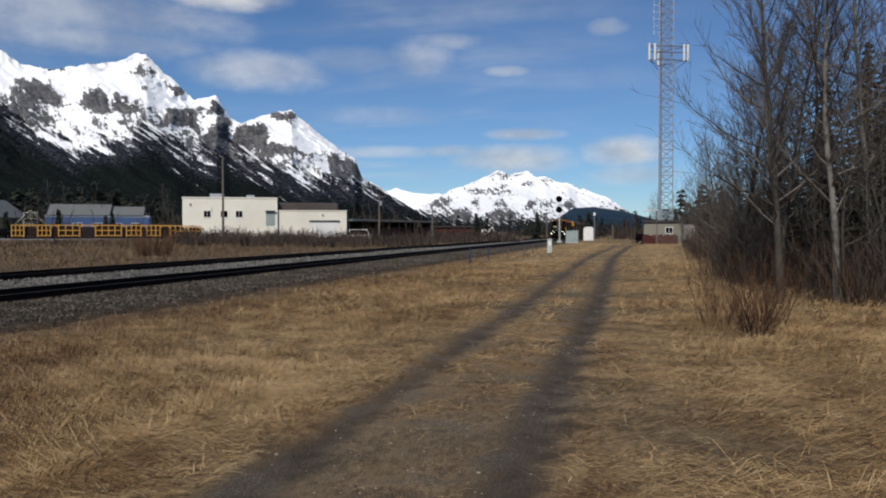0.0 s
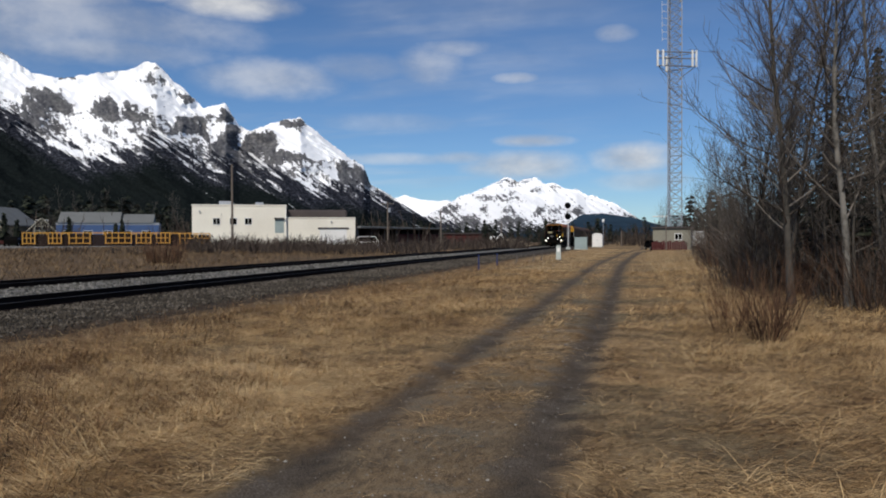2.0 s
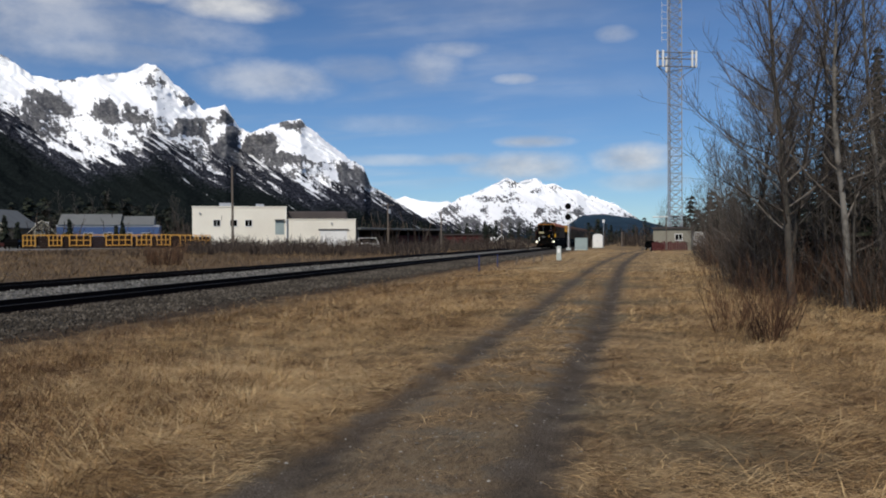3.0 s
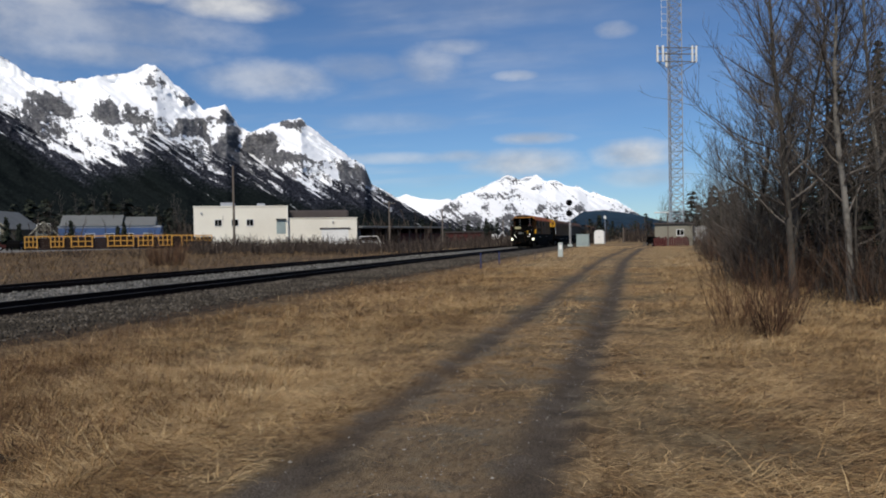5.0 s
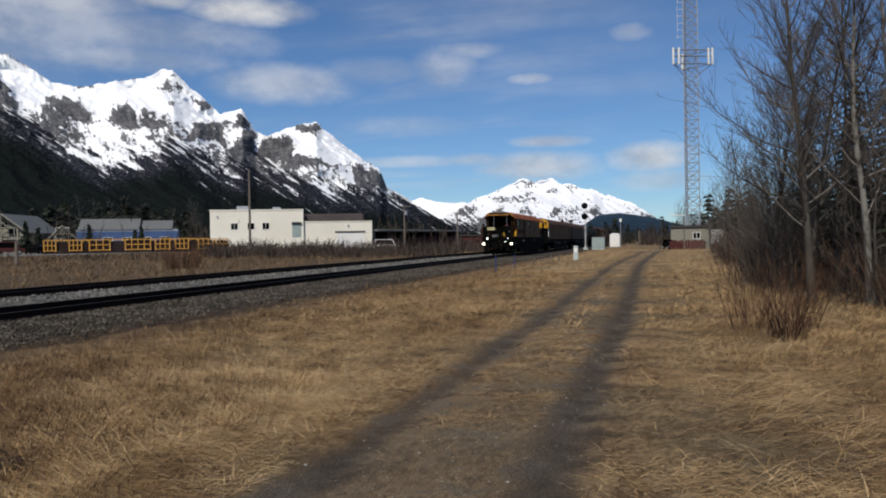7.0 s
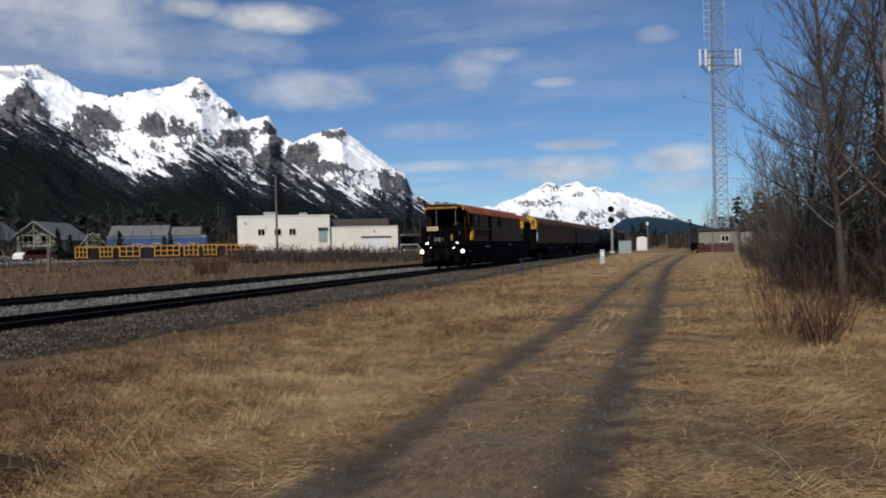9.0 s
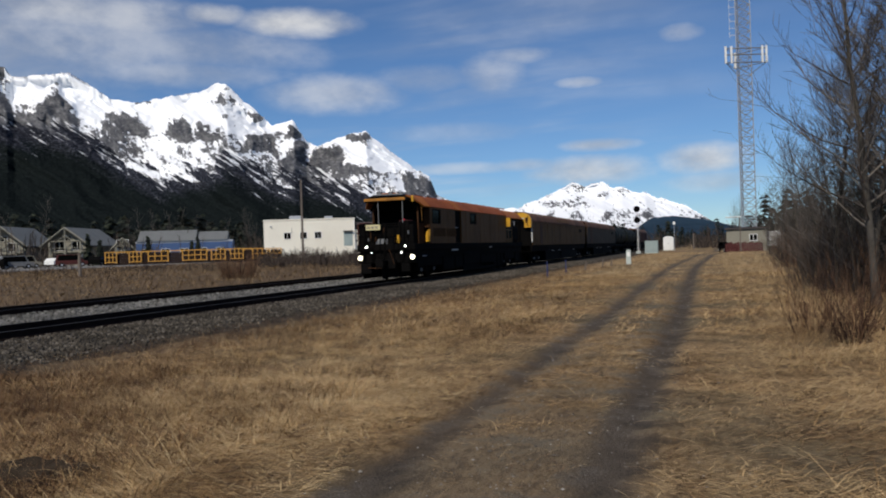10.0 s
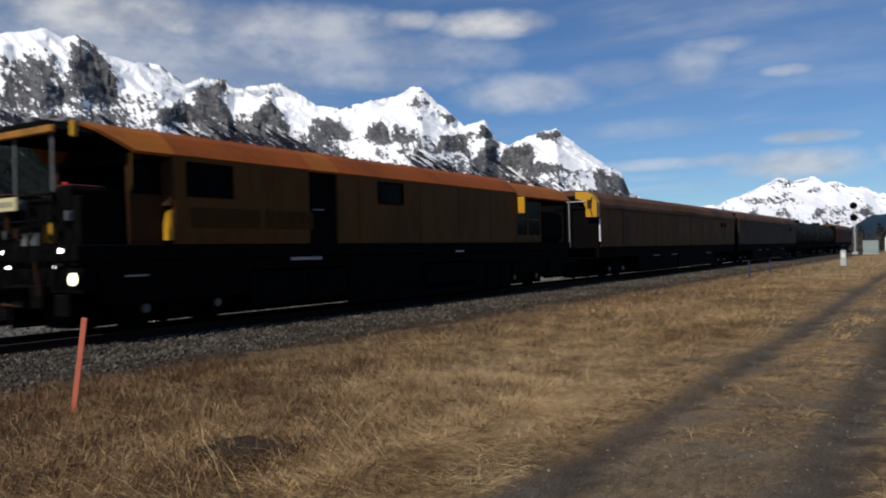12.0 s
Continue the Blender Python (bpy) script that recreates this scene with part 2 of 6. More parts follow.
def mountain_material():
    """Snow above the tree line, banded grey limestone on the crags, dark forest below.

    chart: bearing and height angle in degrees; rise: degrees above the tree line; cliff: 1 on bare crags."""
    m, k, b = material("snowy_mountain")
    rise, cliff, chart = (k.n("ShaderNodeAttribute") for _ in range(3))
    rise.attribute_name, cliff.attribute_name, chart.attribute_name = "rise", "cliff", "chart"
    rise, cliff, c = rise.outputs["Fac"], cliff.outputs["Fac"], chart.outputs["Vector"]

    def drawn(turn, scale, size, detail=5, rough=0.6):
        """Noise drawn out along lines that fall to the north by so many degrees."""
        return k.math("SUBTRACT", k.noise(k.stretch(k.stretch(c, (1, 1, 1), turn), scale), size, detail, rough), 0.5)

    slope, chute, thin = drawn(30, (0.2, 1.3, 1), 1.0), drawn(42, (0.3, 2.2, 1), 1.2), drawn(33, (0.25, 2.6, 1), 1.6)
    fan = drawn(80, (0.35, 2.6, 1), 1.5)
    bands, blocks = drawn(-4, (0.35, 2.4, 1), 1.6, 6, 0.65), drawn(0, (1, 1.2, 1), 1.7, 7, 0.7)
    grain, speck = drawn(0, (1, 1.3, 1), 5.0, 6, 0.7), drawn(0, (1, 1.2, 1), 14.0, 4, 0.7)
    joint = drawn(86, (0.5, 3.0, 1), 1.4, 5, 0.65)

    def total(*terms):
        out = terms[0] if not isinstance(terms[0], tuple) else k.math("MULTIPLY", *terms[0])
        for t in terms[1:]:
            out = k.math("MULTIPLY_ADD", t[0], t[1], out)
        return out

    tone = k.math("ADD", total((bands, 0.22), (grain, 0.45), (speck, 0.3), (joint, 0.25), (blocks, 0.55)), 0.5)
    rock = k.ramp(tone, (0.3, (0.03, 0.032, 0.04)), (0.44, (0.085, 0.086, 0.095)), (0.56, (0.17, 0.168, 0.17)), (0.7, (0.33, 0.325, 0.32)))
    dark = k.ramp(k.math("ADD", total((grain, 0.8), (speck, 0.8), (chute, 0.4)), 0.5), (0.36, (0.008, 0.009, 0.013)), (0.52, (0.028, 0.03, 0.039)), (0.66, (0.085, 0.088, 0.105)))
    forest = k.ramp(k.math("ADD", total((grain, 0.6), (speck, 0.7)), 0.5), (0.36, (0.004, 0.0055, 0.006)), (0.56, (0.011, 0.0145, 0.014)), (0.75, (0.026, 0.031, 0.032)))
    snow = k.ramp(k.math("ADD", total((grain, 0.7), (chute, 0.5)), 0.5), (0.25, (0.88, 0.9, 0.94)), (0.45, (0.96, 0.965, 0.97)))
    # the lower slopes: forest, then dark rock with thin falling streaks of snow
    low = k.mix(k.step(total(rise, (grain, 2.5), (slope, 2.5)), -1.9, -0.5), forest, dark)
    lines = total((thin, 1.0), (chute, 0.4), (grain, 0.25), (rise, 0.075))
    low = k.mix(k.math("MULTIPLY", k.step(lines, 0.05, 0.13), 0.85), low, snow)
    # the upper slopes: snow, broken by crags
    near_trees = k.step(rise, 2.6, 0.2)
    bare = total(cliff, (bands, 0.6), (blocks, 1.8), (fan, 1.0), (chute, 1.3), (grain, 0.7), (near_trees, 0.26))
    upper = k.mix(k.step(bare, 0.47, 0.60), snow, rock)
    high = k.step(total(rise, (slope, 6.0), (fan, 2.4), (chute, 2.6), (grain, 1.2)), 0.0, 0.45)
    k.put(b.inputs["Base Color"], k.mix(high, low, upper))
    b.inputs["Roughness"].default_value = 0.9
    b.inputs["Specular IOR Level"].default_value = 0.0
    bump(k, b, k.math("MULTIPLY", total((bands, 0.6), (grain, 0.5), (joint, 0.5)), k.step(bare, 0.4, 0.6)), 0.6, 30.0)
    return m


M_GROUND = ground_material()
M_MOUNT = mountain_material()
M_BLADE = island("dry_grass_blade", (0.15, (0.066, 0.035, 0.015)), (0.4, (0.29, 0.162, 0.062)), (0.65, (0.53, 0.33, 0.14)), (0.95, (0.74, 0.52, 0.26)))
M_FIELD = island("dull_field_grass", (0.15, (0.04, 0.022, 0.011)), (0.45, (0.13, 0.075, 0.034)), (0.7, (0.25, 0.153, 0.068)), (0.97, (0.46, 0.31, 0.155)))
M_STRAW = island("bleached_straw", (0.1, (0.28, 0.165, 0.07)), (0.5, (0.56, 0.37, 0.17)), (0.95, (0.78, 0.58, 0.31)))
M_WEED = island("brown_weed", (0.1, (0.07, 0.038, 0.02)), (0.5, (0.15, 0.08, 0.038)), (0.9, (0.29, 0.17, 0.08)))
M_STONE = island("ballast_stone", (0.05, (0.034, 0.028, 0.02)), (0.5, (0.054, 0.044, 0.032)), (0.85, (0.072, 0.059, 0.044)), (0.995, (0.12, 0.102, 0.08)))
M_PEBBLE = island("pale_pebble", (0.1, (0.07, 0.058, 0.044)), (0.6, (0.14, 0.12, 0.095)), (0.98, (0.36, 0.33, 0.28)))
M_BALLAST = ballast_material()
M_PALESTONE = island("pale_ballast_stone", (0.05, (0.06, 0.056, 0.048)), (0.5, (0.105, 0.098, 0.085)), (0.85, (0.15, 0.142, 0.125)), (0.995, (0.24, 0.225, 0.2)))
# dark forest with the blue of distance haze mixed into its base colour
M_HILL = surface("hazy_conifer_hillside", (0.028, 0.05, 0.075), (0.016, 0.03, 0.048), 0.95, scale=0.01, fine=0.06, amount=0.9, spec=0.0)
M_GRAVEL = surface("pale_gravel", (0.19, 0.178, 0.16), (0.12, 0.11, 0.098), 0.95, scale=0.4, fine=9.0, amount=0.8, relief=0.4, depth=0.04)
M_PILE = surface("sand_pile", (0.26, 0.215, 0.15), (0.18, 0.15, 0.105), 0.95, scale=0.6, fine=6.0, relief=0.5, depth=0.05)
M_RAIL = surface("rusty_rail", (0.022, 0.013, 0.010), (0.012, 0.008, 0.007), 0.85, 0.0, scale=4, fine=50, spec=0.1)
M_RAILTOP = surface("polished_rail", (0.06, 0.055, 0.05), (0.035, 0.03, 0.027), 0.7, 0.15, scale=5, fine=60)
M_TIE = surface("creosoted_timber", (0.022, 0.018, 0.014), (0.045, 0.038, 0.03), 0.9, scale=3, fine=40, relief=0.5, spec=0.1)
M_TRUNK = surface("grey_bark", (0.075, 0.066, 0.055), (0.03, 0.026, 0.02), 0.9, scale=2.5, fine=22, amount=0.9, relief=0.6, depth=0.02)
M_BIRCH = surface("pale_aspen_bark", (0.2, 0.184, 0.158), (0.06, 0.053, 0.045), 0.85, scale=3.5, fine=14, amount=0.85, relief=0.5, depth=0.02)
M_TWIG = island("bare_twig", (0.1, (0.045, 0.037, 0.03)), (0.5, (0.095, 0.078, 0.063)), (0.95, (0.18, 0.155, 0.13)))
M_BRUSH = island("dark_brush_twig", (0.1, (0.03, 0.022, 0.017)), (0.5, (0.072, 0.056, 0.043)), (0.95, (0.15, 0.122, 0.098)))
M_HEDGE = island("dark_hedge_twig", (0.1, (0.02, 0.014, 0.011)), (0.5, (0.045, 0.032, 0.025)), (0.95, (0.09, 0.068, 0.052)))
M_REDTWIG = island("red_osier_twig", (0.1, (0.032, 0.016, 0.01)), (0.5, (0.08, 0.04, 0.022)), (0.95, (0.18, 0.1, 0.055)))
M_NEEDLE = island("spruce_needle", (0.1, (0.005, 0.008, 0.005)), (0.5, (0.011, 0.015, 0.009)), (0.95, (0.025, 0.03, 0.017)))
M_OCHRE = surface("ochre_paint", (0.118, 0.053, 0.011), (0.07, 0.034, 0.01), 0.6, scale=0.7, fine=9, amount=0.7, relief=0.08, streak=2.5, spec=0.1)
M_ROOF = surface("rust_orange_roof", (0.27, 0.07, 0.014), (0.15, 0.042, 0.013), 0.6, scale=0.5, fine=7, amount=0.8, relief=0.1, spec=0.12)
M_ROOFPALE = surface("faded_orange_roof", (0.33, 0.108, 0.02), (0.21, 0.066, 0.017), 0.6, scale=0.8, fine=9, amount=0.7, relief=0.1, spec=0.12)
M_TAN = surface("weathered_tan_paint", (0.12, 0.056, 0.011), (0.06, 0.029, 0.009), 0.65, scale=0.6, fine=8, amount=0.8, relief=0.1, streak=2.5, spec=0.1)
M_TANROOF = surface("sooty_brown_roof", (0.13, 0.062, 0.032), (0.06, 0.034, 0.023), 0.7, scale=0.4, fine=6, amount=0.9, spec=0.1)
M_GREYCAR = surface("faded_grey_paint", (0.08, 0.056, 0.036), (0.045, 0.032, 0.021), 0.7, scale=0.5, fine=8, amount=0.8, streak=2.5, spec=0.1)
M_GREENCAR = surface("dark_green_tank_paint", (0.02, 0.023, 0.018), (0.011, 0.011, 0.010), 0.7, scale=0.6, fine=7, amount=0.8, spec=0.06)
M_REDCAR = surface("red_brown_boxcar_paint", (0.11, 0.04, 0.024), (0.06, 0.025, 0.018), 0.7, scale=0.5, fine=7, amount=0.8, spec=0.1)
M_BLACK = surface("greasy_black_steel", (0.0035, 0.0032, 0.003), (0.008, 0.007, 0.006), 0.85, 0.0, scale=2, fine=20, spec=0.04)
M_STEEL = surface("bare_steel", (0.42, 0.42, 0.42), (0.2, 0.19, 0.18), 0.45, 0.7, scale=3, fine=40)
M_YELLOW = surface("safety_yellow_paint", (0.56, 0.29, 0.02), (0.38, 0.19, 0.02), 0.45, scale=2, fine=18, amount=0.4)
M_RACK = surface("orange_rack_paint", (0.62, 0.32, 0.06), (0.4, 0.2, 0.04), 0.6, scale=2, fine=14, amount=0.7)
M_TIMBER = surface("dark_stacked_timber", (0.02, 0.01, 0.007), (0.04, 0.022, 0.014), 0.9, scale=2, fine=14)
M_WHITE = surface("white_paint", (0.78, 0.77, 0.73), (0.6, 0.58, 0.53), 0.55, scale=0.8, fine=12, amount=0.4)
M_CREAM = surface("cream_render", (0.80, 0.755, 0.64), (0.66, 0.61, 0.5), 0.85, scale=0.15, fine=4, amount=0.5, relief=0.1)
# cream darkened to carry the shade on the lodge fronts
M_LODGE = surface("shade_dulled_cream", (0.25, 0.232, 0.18), (0.165, 0.15, 0.115), 0.85, scale=0.4, fine=5, amount=0.6)
M_DARKROOF = surface("dark_felt_roof", (0.07, 0.058, 0.055), (0.04, 0.035, 0.033), 0.9, scale=0.3, fine=5)
M_GREYROOF = surface("grey_shingle_roof", (0.15, 0.155, 0.15), (0.1, 0.1, 0.098), 0.85, scale=0.3, fine=6)
M_BLUE = surface("blue_cladding", (0.055, 0.10, 0.22), (0.04, 0.065, 0.13), 0.5, scale=0.3, fine=4)
M_BLUEPOST = surface("blue_painted_steel", (0.03, 0.042, 0.13), (0.025, 0.03, 0.07), 0.5)
M_GREYBOX = surface("grey_green_cabinet_paint", (0.3, 0.36, 0.345), (0.22, 0.26, 0.25), 0.5, scale=0.8, fine=10)
M_CONCRETE = surface("pale_concrete", (0.46, 0.5, 0.46), (0.33, 0.35, 0.32), 0.9, scale=3, fine=20)
M_ORANGE = surface("faded_orange_stake", (0.62, 0.17, 0.1), (0.45, 0.13, 0.085), 0.7, scale=5, fine=40)
M_POLE = surface("weathered_pole_timber", (0.16, 0.13, 0.105), (0.09, 0.075, 0.06), 0.9, scale=2, fine=20)
M_GALV = surface("galvanised_steel", (0.42, 0.43, 0.45), (0.3, 0.3, 0.32), 0.45, 0.5, scale=2, fine=20)
M_DARKRED = surface("dark_red_boards", (0.075, 0.018, 0.016), (0.04, 0.014, 0.013), 0.8, scale=0.6, fine=8)
M_GLASS, _k, _b = material("dark_window_glass")
_b.inputs["Base Color"].default_value, _b.inputs["Roughness"].default_value = (0.004, 0.004, 0.004, 1), 0.08
_b.inputs["Specular IOR Level"].default_value = 0.02
M_LAMP = glow("lit_headlamp", (1.0, 0.97, 0.9), 14.0)
M_WARMLAMP = glow("warm_headlamp", (1.0, 0.9, 0.62), 5.0)


# ---- mesh helpers ----
def part(name, bm, mat, parent=None, label=""):
    me = bpy.data.meshes.new(name)
    bm.to_mesh(me)
    bm.free()
    me.materials.append(mat)
    ob = new(name, me)
    ob.parent = parent
    if label:
        ob["label"] = label
    return ob


def thing(name, label, category, m=None, group="", kind=""):
    ob = new(name)
    ob.empty_display_size = 0.2
    if m is not None:
        ob.matrix_basis = m
    return tagged(ob, label, category, group, kind)


def box(bm, x0, x1, y0, y1, z0, z1, bevel=0.0):
    r = bmesh.ops.create_cube(bm, size=1, matrix=Matrix.LocRotScale(((x0 + x1) / 2, (y0 + y1) / 2, (z0 + z1) / 2), None, (abs(x1 - x0), abs(y1 - y0), abs(z1 - z0))))
    if bevel:
        edges = {e for v in r["verts"] for e in v.link_edges}
        bmesh.ops.bevel(bm, geom=list(edges), offset=bevel, segments=1, affect="EDGES", profile=0.5)
    return bm


def pieces(name, rows, mat, parent, label="", bevel=0.0):
    """One part for each box."""
    return [part(name, boxes(r, bevel=bevel), mat, parent, label) for r in rows]


def boxes(*rows, bevel=0.0):
    bm = bmesh.new()
    for r in rows:
        box(bm, *r, bevel=bevel)
    return bm


def rod(bm, a, b, r0, r1=None, sides=8):
    a, b = Vector(a), Vector(b)
    m = Matrix.Translation((a + b) / 2) @ (b - a).to_track_quat("Z", "Y").to_matrix().to_4x4()
    bmesh.ops.create_cone(bm, cap_ends=True, segments=sides, radius1=r0, radius2=r0 if r1 is None else r1, depth=(b - a).length, matrix=m)
    return bm


def rods(*rows, sides=8):
    bm = bmesh.new()
    for r in rows:
        rod(bm, *r, sides=sides)
    return bm


def prism(bm, outline, y0, y1):
    """An outline of (x, z) drawn out along y."""
    a = [bm.verts.new((x, y0, z)) for x, z in outline]
    b = [bm.verts.new((x, y1, z)) for x, z in outline]
    n = len(a)
    for i in range(n):
        bm.faces.new((a[i], a[(i + 1) % n], b[(i + 1) % n], b[i]))
    bm.faces.new(a[::-1])
    bm.faces.new(b)
    bmesh.ops.recalc_face_normals(bm, faces=bm.faces)
    return bm


def array_mesh(name, verts, faces, mat, smooth=False):
    """A mesh from numpy arrays: verts (n, 3), faces (m, 3 or 4)."""
    me = bpy.data.meshes.new(name)
    n, k = faces.shape
    me.vertices.add(len(verts))
    me.vertices.foreach_set("co", verts.astype(np.float32).ravel())
    me.loops.add(n * k)
    me.loops.foreach_set("vertex_index", faces.astype(np.int32).ravel())
    me.polygons.add(n)
    me.polygons.foreach_set("loop_start", np.arange(0, n * k, k, dtype=np.int32))
    me.polygons.foreach_set("use_smooth", np.full(n, smooth))
    me.update(calc_edges=True)
    me.materials.append(mat)
    return me


def smooth_noise(x, y, seed, octaves=4, ridged=False):
    """Value noise on numpy arrays, about -1 to 1 (ridged: 0 to 1, sharp crests)."""
    rng = np.random.RandomState(seed)
    table = rng.rand(256, 256) * 2 - 1
    total, amp, norm = np.zeros_like(x, dtype=float), 1.0, 0.0
    for o in range(octaves):
        xs, ys = x * 2 ** o + 17.3 * o, y * 2 ** o + 9.1 * o
        xi, yi = np.floor(xs).astype(int), np.floor(ys).astype(int)
        fx, fy = xs - xi, ys - yi
        fx, fy = fx * fx * (3 - 2 * fx), fy * fy * (3 - 2 * fy)
        a, b = table[xi % 256, yi % 256], table[(xi + 1) % 256, yi % 256]
        c, d = table[xi % 256, (yi + 1) % 256], table[(xi + 1) % 256, (yi + 1) % 256]
        v = (a * (1 - fx) + b * fx) * (1 - fy) + (c * (1 - fx) + d * fx) * fy
        total += amp * ((1 - np.abs(v) * 1.6) if ridged else v)
        norm += amp
        amp *= 0.5
    return total / norm
# ---- the large structure ----
TRACK_X, TRACK2_X, RAIL_Z, RAIL2_Z = -14.6, -19.6, 0.235, 0.335


def land(x, y):
    """Height of the ground: flat by the track, rising a little to the far side of the railway."""
    z = 0.78 * np.clip((-x - 24) / 45, 0, 1) ** 1.2
    near = np.clip(1 - np.hypot(x, y - 10) / 60, 0, 1)
    z = z + near * (0.035 * smooth_noise(x * 0.5, y * 0.5, 3, 3) + 0.02 * smooth_noise(x * 2.1, y * 2.1, 4, 2))
    for at in RUTS:
        z = z - 0.05 * np.exp(-((x - rut_shift(y) - at) / 0.24) ** 2) * np.clip((y + 6) / 6, 0, 1)
    return z


def spaced(near0, near1, step, far, grow=1.28):
    v = list(np.arange(near0, near1 + step / 2, step))
    s = step
    while v[-1] < far:
        s *= grow
        v.append(v[-1] + s)
    s = step
    while v[0] > -far:
        s *= grow
        v.insert(0, v[0] - s)
    return np.array(v)


def grid_faces(nx, ny):
    i, j = np.meshgrid(np.arange(nx - 1), np.arange(ny - 1), indexing="ij")
    a = (i * ny + j).ravel()
    return np.stack([a, a + ny, a + ny + 1, a + 1], 1)


def make_ground():
    xs, ys = spaced(-13, 8, 0.14, 4900), spaced(3, 40, 0.2, 4900)
    gx, gy = np.meshgrid(xs, ys, indexing="ij")
    z = land(gx, gy)
    me = array_mesh("ground", np.stack([gx.ravel(), gy.ravel(), z.ravel()], 1), grid_faces(len(xs), len(ys)), M_GROUND, True)
    tagged(new("ground", me), "dry straw-coloured grassland with two dark wheel ruts", "ground", kind="structure")


make_ground()


def ridge(name, label, summits, far, foot, az0, az1, seed, steps, crags=(), tree=None, relief=1.0, mat=None, grain=1.0, bare=0.0):
    """A mountain chain round the valley: summits are bearings in degrees and heights over distance.

    crags: bearing, height over distance, half width at the base, half height, taper to the top, lean, bareness."""
    az = np.linspace(az0, az1, steps[0])
    crest = np.maximum(np.interp(az, [s[0] for s in summits], [s[1] for s in summits]), 0.004)
    jag = np.clip(grain * crest / 0.1, 0.2, 1) * (0.0016 * smooth_noise(az * 2.2, az * 0 + seed, seed, 4) + 0.0012 * smooth_noise(az * 8.0, az * 0 + seed, seed + 1, 3))
    u = np.concatenate([np.linspace(0, 1, steps[1]), 1 + np.linspace(0.02, 0.5, 10)])
    A, U = np.meshgrid(az, u, indexing="ij")
    C = np.repeat(crest[:, None], len(u), 1)
    T = C * np.minimum(U, 1) + jag[:, None] * np.clip(U, 0, 1) ** 30
    C = C + jag[:, None]
    E = np.degrees(np.arctan(T))
    along, across = 0.84 * A - 0.54 * E, 0.54 * A + 0.84 * E            # spurs fall slantwise to the north
    spur = smooth_noise(along * 0.1, across * 0.42, seed + 2, 4, True) - 0.5
    gully = smooth_noise(along * 0.3, across * 1.5, seed + 3, 5, True) - 0.5
    chute = smooth_noise(A * 1.5 + E * 0.7, E * 0.3, seed + 4, 4, True) - 0.5
    fine = smooth_noise(A * 3.0, E * 4.5, seed + 5, 4)
    crag, scree = np.zeros_like(T), np.zeros_like(T)
    wob = smooth_noise(A * 1.2, E * 1.4, seed + 9, 4)
    AW = A + 0.55 * relief * smooth_noise(A * 0.8, E * 0.8, seed + 12, 5)          # warped, for ragged outlines
    TW = T + 0.007 * relief * smooth_noise(A * 0.7, E * 1.1, seed + 13, 5)
    for caz, ct, cw, ch, taper, lean, hard in crags:
        v = (TW - ct) / ch + 0.25 * wob
        w = cw * np.clip(1 - taper * (v + 1) / 2, 0.08, 1.2)
        q = (((AW - caz - lean * v) / w + 0.25 * smooth_noise(A * 2.1, E * 0.9, seed + 10, 3)) ** 4 + v ** 4) ** 0.25
        crag = np.maximum(crag, hard * np.clip((1.45 - q) / 0.95, 0, 1))
        below = np.clip(-v - 0.6, 0, 4)
        scree = np.maximum(scree, hard * np.clip(1.25 - np.abs(A - caz + lean * v - 0.25 * below * cw) / (1.25 * cw), 0, 1) * np.clip(2.4 - below, 0, 1) * (below > 0))
    ease = np.clip((1 - U) / 0.05, 0, 1) * np.clip(U / 0.1, 0, 1)
    size = relief * far / 3900
    R = foot + (far - foot) * (1 - np.clip(1 - U, 0, 1) ** 1.45)
    R = R - size * ease * (230 * spur + 65 * gully + 12 * chute + 9 * fine + 85 * crag * (0.6 + 0.8 * smooth_noise(A * 0.9 + E * 0.3, E * 0.5, seed + 11, 3, True)))
    R = np.maximum.accumulate(R, axis=1)
    R = np.where(U > 1, far + (U - 1) * far * 0.3, R)
    H = np.where(U > 1, C * far * (1 - (U - 1) * 1.3), T * R)
    X, Y = R * np.sin(np.radians(A)), R * np.cos(np.radians(A))
    me = array_mesh(name, np.stack([X.ravel(), Y.ravel(), H.ravel() + 1.0], 1), grid_faces(len(az), len(u)), mat or M_MOUNT, True)
    line = np.interp(az, [p[0] for p in tree], [p[1] for p in tree])[:, None] if tree else 0.0
    for nm, values in (("rise", np.degrees(T - line) * grain), ("cliff", bare + np.maximum(crag, 0.5 * scree) + 0.12 * gully)):
        me.attributes.new(nm, "FLOAT", "POINT").data.foreach_set("value", values.ravel().astype(np.float32))
    chart = np.stack([A, E, A * 0], -1) * grain
    me.attributes.new("chart", "FLOAT_VECTOR", "POINT").data.foreach_set("vector", chart.ravel().astype(np.float32))
    return tagged(new(name, me), label, "mountain", kind="structure")


WEST = [(-80, 0.2), (-70, 0.26), (-62, 0.252), (-60, 0.256), (-58.5, 0.264), (-57.4, 0.255), (-56.4, 0.26), (-54.6, 0.239), (-53, 0.231), (-51.4, 0.231),
          (-49.8, 0.209), (-48.8, 0.217), (-47.1, 0.216), (-46.7, 0.205), (-45.2, 0.209), (-43.3, 0.214), (-41, 0.187), (-39.4, 0.183), (-37, 0.192), (-35, 0.199),
          (-34.2, 0.208), (-33.5, 0.209), (-32.4, 0.189), (-31.8, 0.181), (-30.5, 0.158), (-29, 0.165), (-28.1, 0.138), (-27.4, 0.132), (-25, 0.148), (-23.9, 0.151),
          (-23.5, 0.143), (-20.6, 0.103), (-19.5, 0.092), (-19, 0.068), (-18, 0.06), (-16.6, 0.043), (-15, 0.025), (-13.5, 0.008), (-12, 0.004)]
